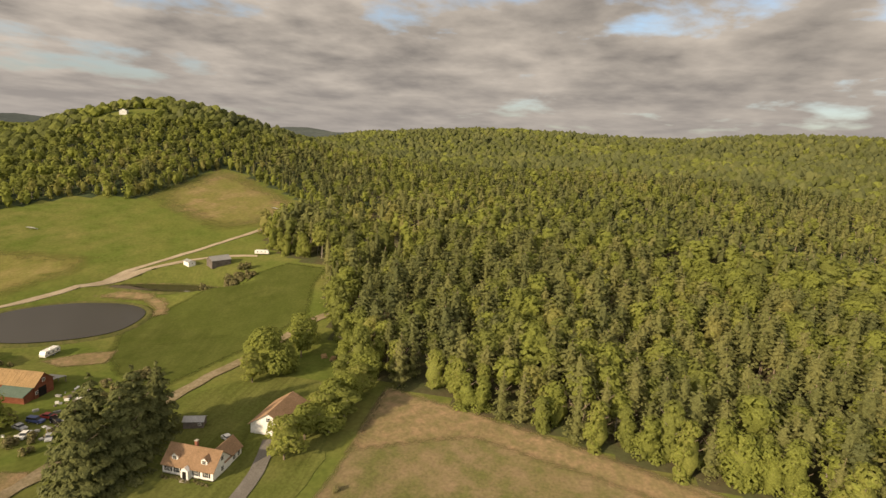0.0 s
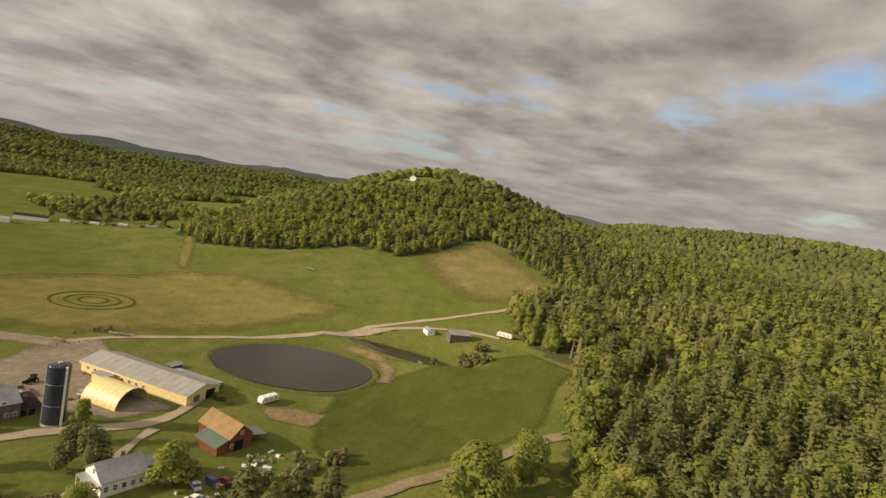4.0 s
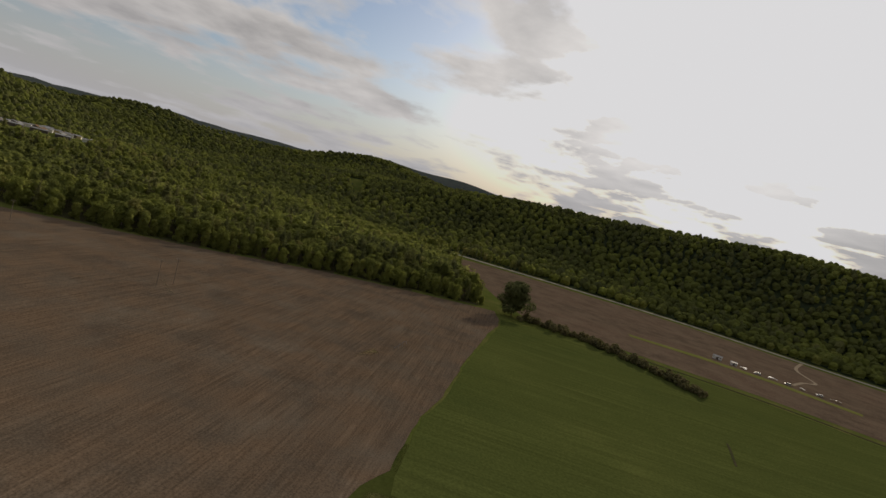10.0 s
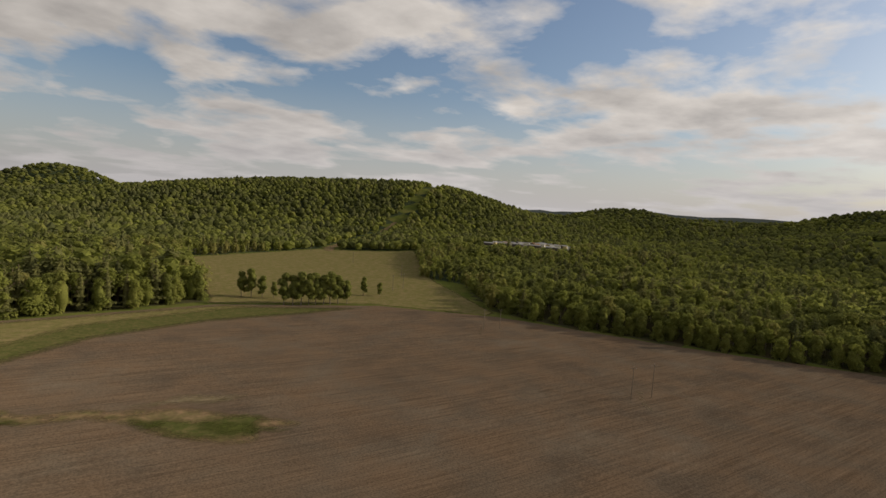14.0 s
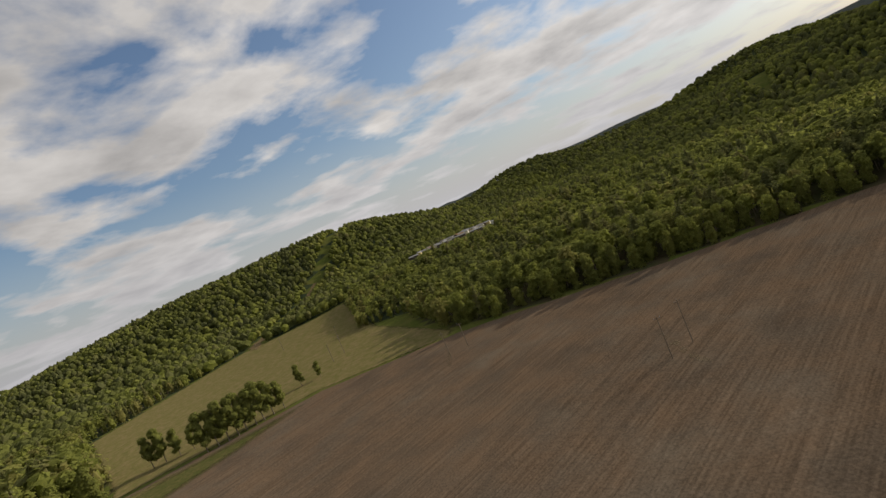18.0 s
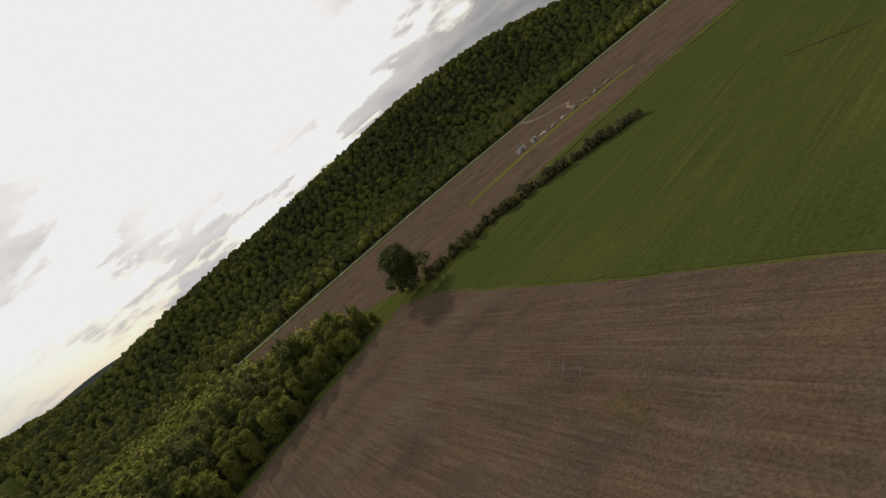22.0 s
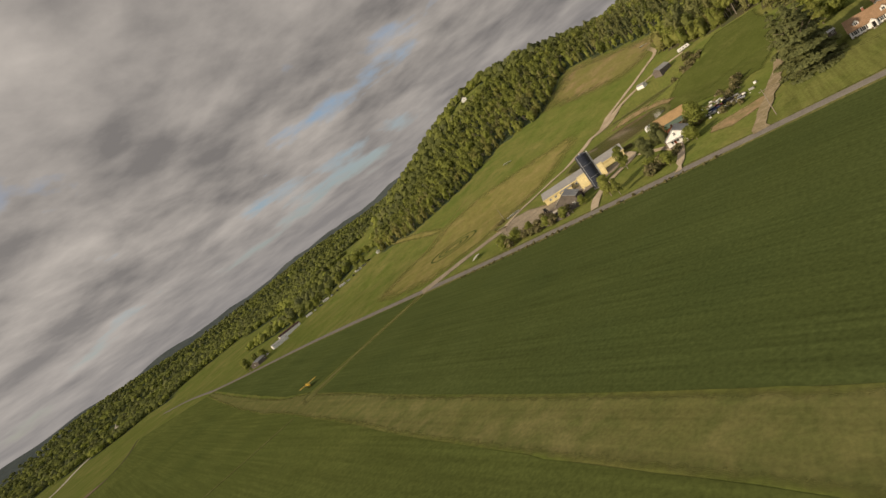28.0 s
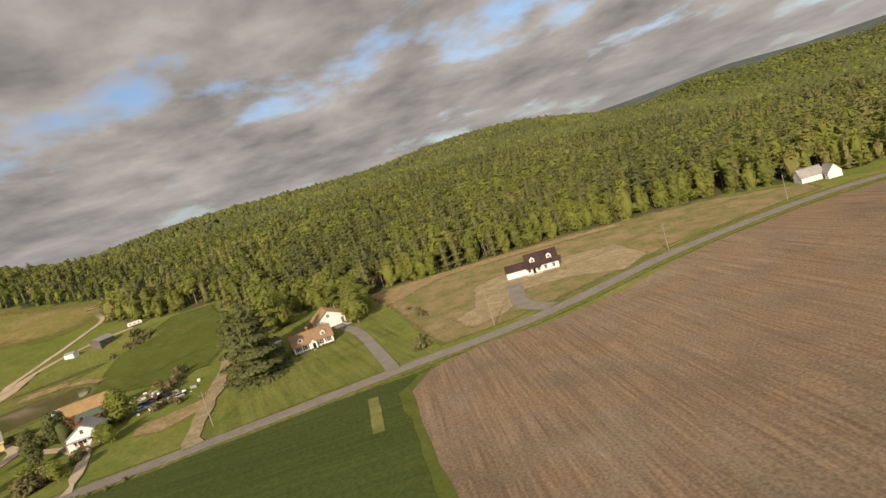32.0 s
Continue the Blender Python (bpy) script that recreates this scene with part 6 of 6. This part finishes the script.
# yellow tow plane on the mown strip
def tow_plane(x, y, turn):
    p = thing("light_aircraft", x, y, turn, "small yellow light aircraft parked on the mown strip", "aircraft")
    part("fuselage", prism([(-3.0, 0.9), (-2.7, 1.5), (-1.0, 1.75), (3.2, 1.25), (3.2, 1.05), (-1.0, 0.65), (-2.7, 0.7)], -0.4, 0.4), M["yellow_paint"], p).data.transform(Matrix(((0, 1, 0, 0), (1, 0, 0, 0), (0, 0, 1, 0), (0, 0, 0, 1))))
    p.children[0].data.flip_normals()
    part("wing", box(-1.6, -0.1, -5.0, 5.0, 2.05, 2.2, 0.05), M["yellow_paint"], p, "long straight yellow wing")
    part("tailplane", box(2.6, 3.4, -1.5, 1.5, 1.2, 1.27), M["yellow_paint"], p)
    part("fin", box(2.6, 3.5, -0.05, 0.05, 1.2, 2.3), M["yellow_paint"], p)
    for s in (-1, 1):
        part("wing_strut", tube((-0.9, s * 0.4, 0.9), (-0.9, s * 2.6, 2.05), 0.05, 6), M["silver_paint"], p)
        part("wheel", tube((-1.2, s * 0.85, 0.3), (-1.2, s * 1.05, 0.3), 0.3, 12), M["rubber"], p)
    part("propeller", box(-3.12, -3.05, -0.9, 0.9, 1.12, 1.24), M["dark"], p)


tow_plane(-35, 313, 70)


def irrigation_pipe(x, y, turn):
    p = thing("irrigation_boom", x, y, turn, "thin steel boom on three legs in the ploughed field", "farm machine")
    part("boom", tube((-6, 0, 1.5), (6, 0, 1.5), 0.08, 8), M["grey_board"], p)
    for k in (-5.5, 0, 5.5):
        part("leg", tube((k, 0, 1.5), (k + 0.5, -1.6, 0.0), 0.05, 6), M["silver_paint"], p)
        part("leg", tube((k, 0, 1.5), (k - 0.2, 0.5, 0.0), 0.05, 6), M["silver_paint"], p)


irrigation_pipe(-261, 75, -20)


def scrap_heap(x, y, seed, n, spread, label, mats):
    """Boards, sheets and boxes lying in a loose heap."""
    rng = np.random.default_rng(seed)
    h = thing("scrap_heap", x, y, 0, label, "scrap heap")
    for k in range(n):
        a, b, c = rng.uniform(0.5, 2.4), rng.uniform(0.3, 1.2), rng.uniform(0.1, 0.9)
        px, py = rng.normal(0, spread, 2)
        bm = box(-a / 2, a / 2, -b / 2, b / 2, 0, c, 0.03)
        ob = part(("board", "crate", "sheet")[k % 3], bm, mats[k % len(mats)], h)
        gz = float(land(x + px, y + py)) - float(land(x, y))
        ob.matrix_basis = pose(px, py, gz - 0.05, 0, 0, rng.uniform(0, 180))


scrap_heap(86, 113, 3, 34, 4.2, "scattered planks, crates and scrap behind the barn", (M["grey_board"], M["bare"], M["white"], M["tin"]))
scrap_heap(68, 104, 4, 26, 4.5, "heap of scrap metal and boards among shrubs", (M["tin"], M["grey_board"], M["white"]))
scrap_heap(64, 178, 5, 12, 2.2, "pale timber and feed bags beside the arch shed", (M["concrete"], M["white"], M["grey_board"]))


def log_pile(x, y, turn, label):
    p = thing("log_pile", x, y, turn, label, "log pile")
    for k in range(9):
        r = 0.22
        part("log", tube((-1.6, -1.0 + 0.46 * (k % 5) + 0.23 * (k // 5), r + 0.40 * (k // 5)), (1.6, -1.0 + 0.46 * (k % 5) + 0.23 * (k // 5), r + 0.40 * (k // 5)), r, 8), M["orange_roof"], p)


log_pile(139, 54, 30, "fresh orange logs stacked at the wood's edge")
log_pile(138, 50, 10, "short stack of orange logs beside the trees")

# barns and sheds of the farm at the far bend of the road
for x, y, turn, w, d, e, r, wall, roof, label in (
        (87, 556, 20, 14, 9, 3.6, 5.6, M["grey_board"], M["tin"], "grey barn beside trees at the far bend"),
        (126, 570, -20, 18, 8, 3.2, 4.6, M["white"], M["tin"], "long low white shed at the far farm"),
        (155, 588, -25, 26, 9, 3.6, 5.2, M["white"], M["dark_shingle"], "long white shed with a dark roof at the far farm"),
        (108, 578, -10, 9, 6, 2.8, 4.2, M["white"], M["dark_shingle"], "small white house at the far farm"),
        (-268, 985, 40, 34, 16, 5.0, 7.5, M["white"], M["tin"], "large white building beside the distant highway"),
        (-190, 1070, 40, 22, 10, 4.0, 6.5, M["red_board"], M["dark_shingle"], "dark red barn beside the distant highway"),
        (262, 1210, 30, 18, 10, 5.0, 8.0, M["white"], M["tin"], "white farmhouse far down the valley"),
        (286, 1232, 10, 12, 8, 4.0, 6.0, M["white"], M["grey_roof"], "white outbuilding far down the valley"),
        (247, 500, 50, 6, 4, 2.4, 3.2, M["white"], M["tin"], "small white hut below the hill"),
        (238, 700, 30, 14, 9, 4.0, 6.0, M["white"], M["grey_roof"], "pale house among trees"),
        (330, 760, 70, 13, 9, 4.0, 6.5, M["white"], M["tan_shingle"], "pale house with a brown roof among trees"),
        (-448, 352, 60, 7, 4, 2.6, 3.4, M["white"], M["tin"], "small white hangar hut on the grass runway"),
        (-440, 362, 60, 5, 4, 2.4, 3.0, M["white"], M["tin"], "low white shelter on the grass runway")):
    shed(x, y, turn, w, d, e, r, wall, roof, label, door=w < 16)
for k in range(12):
    x, y = 176 + 6.2 * k, 572 - 5.0 * k
    (car if k % 3 else camper)(*((x, y, 30 + 35 * (k % 4), (M["white"], M["silver_paint"], M["dark"])[k % 3], ("white", "silver", "dark")[k % 3] + " vehicle in a row at the field's edge", True) if k % 3 else (x, y, -38, 8.0, "white trailer parked in a row at the field's edge")))

# trailers of the settlement in the western woods
rng = np.random.default_rng(8)
for k in range(34):
    x, y = VILLAGE[0] - 40 + 14 * (k % 6) + float(rng.normal(0, 2)), VILLAGE[1] - 66 + 22 * (k // 6) + 3.5 * (k % 6) + float(rng.normal(0, 2))
    w = float(rng.uniform(9, 16))
    shed(x, y, 25 + 90 * (k % 2) + float(rng.normal(0, 6)), w, 5.0, 3.0, 4.0, (M["white"], M["cream"], M["grey_board"])[k % 3], (M["grey_roof"], M["tin"], M["tan_shingle"], M["grey_roof"])[k % 4], "pale mobile home in the woodland settlement", "mobile_home", door=k % 2 == 0)
shed(VILLAGE[0] - 62, VILLAGE[1] - 20, 80, 34, 15, 5.0, 6.5, M["white"], M["tin"], "large white hall in the woodland settlement", "hall", door=False)

camper(-368, 213, 40, 6.0, "white trailer standing at the hedge between the fields")
# small things on the runway
for k in range(7):
    x, y = -433 + 6.5 * k, 366 + 8.6 * k
    if k % 2:
        car(x, y, 60, M["white"] if k % 4 == 1 else M["silver_paint"], "parked vehicle on the grass runway", True)
    else:
        hang_glider(x, y, 40 * k, 8, M["white"], "white hang glider parked on the grass runway")

# meadow rings, patches and tracks
for r in (6.5, 12.0, 18.5):
    pts = [(107 + r * math.cos(a), 298 + r * math.sin(a)) for a in np.linspace(0, 6.2832, 28)]
    ribbon("mown_ring", pts, 1.3, M["crop"], 0.30, "dark ring mown into the meadow grass", "mown ring")


def ragged(cx, cy, rx, ry, turn, seed, mat, lift, label, category="weeds"):
    """A patch with an uneven, many-lobed outline."""
    r = np.random.default_rng(seed)
    ph, amp = r.uniform(0, 6.28, 5), (0.16, 0.14, 0.12, 0.09, 0.07)
    c, q = math.cos(radians(turn)), math.sin(radians(turn))
    pts = []
    for k in range(46):
        t = 6.2832 * k / 46
        g = 1 + sum(m * math.sin((n + 2) * t + p) for n, (m, p) in enumerate(zip(amp, ph)))
        u, v = rx * g * math.cos(t), ry * g * math.sin(t)
        pts.append((cx + u * c - v * q, cy + u * q + v * c))
    drape("weed_patch", pts, mat, lift, label, category, edge=2, wobble=0.3)


ragged(-144, -101, 24, 10, 138, 1, M["dirt_bank"], 0.16, "bare reddish soil round the wet hollow", "bare ground")
ragged(-126, -122, 13, 5, 150, 2, M["dirt_bank"], 0.18, "bare rutted soil beside the wet hollow", "bare ground")
ragged(-109, -131, 9, 6, 130, 3, M["dirt_bank"], 0.20, "tan soil round a small weedy patch", "bare ground")
ragged(-150, -118, 16, 4, 155, 4, M["bare"], 0.20, "pale scraped streak in the ploughed field", "bare ground")
ragged(-145, -97, 18, 7, 138, 5, M["verge"], 0.26, "large weedy wet patch in the ploughed field")
ragged(-150, -92, 12, 4, 140, 6, M["pasture"], 0.36, "green weeds in the wet hollow of the field")
ragged(-133, -108, 6, 3.2, 120, 7, M["pasture"], 0.36, "green weeds at the end of the wet hollow")
ragged(-108, -130, 5, 3.4, 130, 8, M["pasture"], 0.34, "small weedy patch left in the ploughed field")
rng = np.random.default_rng(23)
drape("brush_pile", [(-248, 63), (-240, 58), (-231, 55), (-236, 60), (-243, 65)], M["dirt_bank"], 0.25, "tan heap of straw and brush in the ploughed field", "brush", edge=2, wobble=0.7)
for k, (x, y) in enumerate(((-304, -129), (-268, -31))):
    drape("weed_patch", [(x - 14, y - 9), (x - 6, y - 5), (x + 2, y - 1.5), (x + 9, y + 4), (x + 12, y + 8), (x + 3, y + 2.2), (x - 4, y - 2)], M["bare"], 0.2, "pale unploughed patch round the line poles", "weeds", edge=2, wobble=0.6)
for off in (0.0, 1.8):
    ribbon("wheel_track", [(112, 128 + off), (132, 118 + off), (150, 112 + off), (172, 122 + off), (196, 112 + off)], 0.22, M["pasture"], 0.16, "dark tractor wheel track in the hayfield", "wheel track")
    ribbon("wheel_track", [(128, 134 + off), (140, 112 + off), (158, 100 + off), (196, 104 + off)], 0.22, M["pasture"], 0.16, "dark tractor wheel track in the hayfield", "wheel track")

# ---------------------------------------------------------------- single trees, shrubs and hedges
BIG_PINE = [tree_parts("pine", 61, M["needles"], M["bark"], 25, 8.4, (0.0, 0.4), 6200, 0.66, taper=0.48, low=0.04), tree_parts("pine", 62, M["needles"], M["bark"], 24, 7.2, (0.0, 0.4), 4600, 0.62, taper=0.48, low=0.04)]
stand_tree("pine_tree", BIG_PINE[0], 48, 74, (1, 1), 0.3, "huge dark old pine on the lawn beside the house")
stand_tree("pine_tree", BIG_PINE[1], 57, 79, (1, 1.04), 1.3, "tall dark pine behind the old one")
stand_tree("pine_tree", BIG_PINE[0], 66, 75, (0.9, 0.95), 3.3, "dark pine at the end of the row")
stand_tree("pine_tree", BIG_PINE[1], 75, 75, (0.82, 0.88), 2.0, "smaller dark pine beside the tool shed")
stand_tree("pine_tree", BIG_PINE[1], 57, 71, (1.0, 1.0), 4.4, "thick dark pine in the middle of the row")
BROADS.append(tree_parts("broad", 81, M["broadleaf"], M["bark"], 15, 8.2, (0.35, 0.75), 4400, 0.58))
BROADS.append(tree_parts("broad", 83, M["needles"], M["bark"], 13.5, 4.8, (0.0, 0.3), 1500, 0.45))
for x, y, j, s, w in ((73, 36, 1, (1.25, 0.86), "round yellow-green tree beside the driveway"), (120, 66, 4, (1.2, 1.08), "large round maple beside the field lane"), (110, 67, 1, (1.05, 0.75), "yellow-green tree leaning against the large maple"), (136, 62, 0, (1.15, 1.0), "dense green maple behind the lawn"), (146, 66, 3, (1.1, 1.05), "broad green tree at the end of the lawn"), (83, 35, 0, (1.15, 0.66), "leafy green tree behind the garage"), (90, 34, 1, (1.25, 0.76), "leafy tree by the garage hedge"), (88, 30, 3, (0.95, 0.66), "round tree at the edge of the lawn"), (97, 33, 0, (1.2, 0.74), "leafy tree in the row behind the garage"), (95, 28, 2, (1.2, 0.66), "young tree at the edge of the lawn"), (104, 31, 3, (1.05, 0.82), "round tree in the row behind the garage"), (110, 29, 1, (1.25, 0.82), "leafy tree near the wood's edge"), (117, 30, 0, (1.15, 0.85), "leafy tree joining the row to the wood"), (118, 38, 2, (1.0, 0.7), "young tree at the end of the lawn"), (27, 152, 1, (0.8, 0.7), "slender roadside tree with an open crown"), (21, 146, 2, 0.5, "pale-trunked tree by the roadside"), (54, 150, 2, 0.75, "thin-leaved tree beside the farm lane"), (50, 130, 5, (1, 1), "tall dark tree shading the farmhouse"), (63, 118, 3, (1.0, 0.8), "olive half-leafed tree behind the farmhouse"), (47, 137, 5, (0.9, 0.85), "dark tree beside the farm lane"), (30, 133, 3, (0.6, 0.45), "low olive tree by the roadside"), (26, 126, 0, (0.55, 0.38), "small leafy tree by the roadside"), (44, 119, 3, (0.6, 0.45), "low tree before the farmhouse porch"), (32, 212, 0, (0.7, 0.45), "leafy tree in the belt beside the farmyard"), (35, 205, 3, (0.7, 0.5), "leafy tree in the belt beside the farmyard"), (34, 196, 0, (0.6, 0.4), "leafy tree in the belt beside the farmyard"), (32, 186, 3, (0.55, 0.4), "leafy tree in the belt beside the farmyard"), (31, 176, 0, (0.5, 0.35), "leafy tree in the belt beside the farmyard"), (36, 168, 3, (0.45, 0.35), "leafy tree in the belt beside the farmyard"), (42, 117, 3, 0.42, "small tree before the farmhouse")):
    stand_tree("broadleaf_tree", BROADS[j], x, y, s if isinstance(s, tuple) else (s, s), x * 0.7, w)
SHRUB = []
for k in range(3):
    rng = np.random.default_rng(70 + k)
    c, way = crown_broad(rng, 150, 3.2, 2.0)
    c[:, 2] = c[:, 2] * 0.95
    leaf = clump_mesh(rng, c, way, 0.42, 0.75)
    me = bpy.data.meshes.new("foliage")
    me.from_pydata(leaf.tolist(), [], np.arange(len(leaf)).reshape(-1, 4).tolist())
    me.materials.append(M["hedge_leaf"])
    me.attributes.new("tint", "FLOAT", "POINT").data.foreach_set("value", np.repeat(rng.uniform(0, 1, len(leaf) // 4), 4).astype(np.float32))
    tv, tf = trunk_mesh(2.2, 0.09, 5, 0.9, 5, rng, 1.8)
    tm = bpy.data.meshes.new("stems")
    tm.from_pydata(tv.tolist(), [], tf)
    tm.materials.append(M["bark"])
    SHRUB.append((tm, me))


def shrub(x, y, s, k, label, group=""):
    top = tagged(new("shrub"), label, "shrub", group)
    top.matrix_basis = Matrix.LocRotScale((x, y, float(land(x, y)) - 0.1), Euler((0, 0, x + y)), (s, s, s * (0.8 + 0.1 * (k % 4))))
    for nm, me in zip(("stems", "foliage"), SHRUB[k % 3]):
        new(nm, me).parent = top


rng = np.random.default_rng(17)
for cx, cy, sx, sy, n, s, w in ((35, 192, 4, 14, 22, 1.5, "leafy shrub in the thicket beside the farm road"), (28, 131, 3, 3, 5, 1.5, "brown-green shrub in the roadside thicket"), (37, 124, 3, 2, 3, 1.2, "scrubby bush beside the farm lane"), (66, 120, 4, 4, 10, 1.6, "bare-twigged bush round the farmhouse"), (92, 104, 14, 5, 16, 1.1, "scrub beside the junk yard"), (60, 104, 7, 4, 7, 0.9, "scrub at the edge of the garden"), (16, 30, 4, 2, 6, 0.8, "low bush on the verge"), (100, 160, 4, 6, 5, 0.8, "weedy bush by the barn"), (212, 138, 12, 6, 24, 1.3, "scrub along the narrow pool"), (90, 246, 10, 4, 8, 0.6, "weedy bush beside the farm track"), (60, 18, 8, 4, 6, 0.7, "low bush in the dry grass")):
    for k in range(n):
        shrub(cx + float(rng.normal(0, sx * 0.55)), cy + float(rng.normal(0, sy * 0.55)), s * float(rng.uniform(0.6, 1.25)), k, w, w.split(" in ")[0].split(" beside ")[0] + "s")
line = smooth_line([(-397, 166), (-385, 198), (-367, 219), (-346, 232), (-326, 243), (-308, 252)], 1.0)
for k, (x, y) in enumerate(line):
    shrub(float(x + rng.normal(0, 3.6)), float(y + rng.normal(0, 3.6)), float(rng.uniform(0.9, 1.9)), k, "scrubby bush in the hedge between the fields", "hedge bushes")
for k in range(11):
    shrub(float(58.6 + rng.normal(0, 0.3)) - 0.2, 48.5 + 1.25 * k, 0.32, k, "clipped round shrub along the house front", "foundation shrubs")
for k in range(46):
    p = 108 + 2.9 * k + float(rng.normal(0, 0.8))
    shrub(float(np.interp(p, (100, 150, 230, 290), (4, 10, 21.5, 30.5)) + rng.normal(0, 0.7)), p, float(rng.uniform(0.25, 0.5)), k, "weedy tuft on the verge between crop and road", "verge weeds")
stand_tree("broadleaf_tree", tree_parts("broad", 77, M["needles"], M["bark"], 22, 9.5, (0.0, 0.25), 2800, 0.75), -401, 158, (1.5, 1.2), 0.4, "lone dark round tree at the corner of the fields")
for x, y, s in ((-245, -266, 0.75), (-249, -262, 0.85), (-254, -258, 0.65), (-258, -252, 0.5), (-253, -233, 0.9), (-257, -230, 0.85), (-261, -228, 0.95), (-265, -226, 0.9), (-269, -225, 0.92), (-273, -223, 0.88), (-277, -222, 0.95), (-282, -221, 0.85), (-287, -219, 0.7), (-315, -237, 0.6), (-323, -230, 0.45)):
    stand_tree("birch_tree", BROADS[2], x, y, (s * 1.25, s * 1.3), x, "slim birch in the small clump across the field", "birch clump")
for k, (x, y) in enumerate(((84, 572), (92, 566), (78, 562), (98, 560), (88, 580), (240, 520), (232, 526), (206, 560), (190, 568), (172, 600), (262, 470), (256, 462), (270, 500))):
    stand_tree("broadleaf_tree", BROADS[k % 4], x, y, (0.9, 0.8), k, "round dark tree at the far farm")


for k, (x, y, s) in enumerate(((231, 566, 1.0), (216, 592, 0.85), (284, 574, 1.1), (258, 590, 0.8), (246, 604, 0.9), (200, 612, 0.75), (292, 560, 0.9), (300, 548, 0.8), (268, 640, 0.9), (222, 650, 0.7))):
    stand_tree("broadleaf_tree", BROADS[(k + 1) % 4], x, y, (s * 1.1, s * 0.85), k * 1.3, "round free-standing tree on a field boundary in the valley", "field boundary trees")
drape("gully", [(176, 358), (186, 358), (204, 390), (222, 424), (238, 456), (230, 462), (212, 428), (192, 392)], M["hay"], 0.3, "dry tan gully crossing the green field", "gully", edge=4, wobble=0.6)
ribbon("field_path", [(101, 362), (128, 364), (152, 361), (177, 356), (220, 345)], 1.4, M["hay"], 0.22, "thin boundary line between hay and green field", "track", 0.2)


def fence(pts, label, rails=2, h=1.2, gap=3.2, mat=None):
    mat = mat or M["grey_board"]
    f = tagged(new("fence"), label, "fence")
    line = smooth_line(pts, gap)
    for a in line:
        part("post", box(a[0] - 0.08, a[0] + 0.08, a[1] - 0.08, a[1] + 0.08, float(land(*a)) - 0.3, float(land(*a)) + h), mat, f)
    for a, b in zip(line, line[1:]):
        za, zb = float(land(*a)), float(land(*b))
        for k in range(rails):
            part("rail", tube((a[0], a[1], za + h * (0.45 + 0.45 * k)), (b[0], b[1], zb + h * (0.45 + 0.45 * k)), 0.045, 5), mat, f)


fence([(31, 172), (33, 190), (37, 210), (44, 224)], "grey board fence along the farmyard's road side", 3, 1.5)
fence([(62, 226), (72, 231), (80, 232)], "low board fence at the farmyard gate")
wall = thing("silage_wall", 32, 182, 83, "long dark board wall of a feed bunk", "wall")
part("wall_board", box(-8, 8, -0.15, 0.15, -0.5, 1.7), M["grey_board"], wall)
for k in range(6):
    part("post", box(-8 + 3.1 * k, -7.8 + 3.1 * k, -0.4, -0.15, -0.5, 1.9), M["grey_board"], wall)
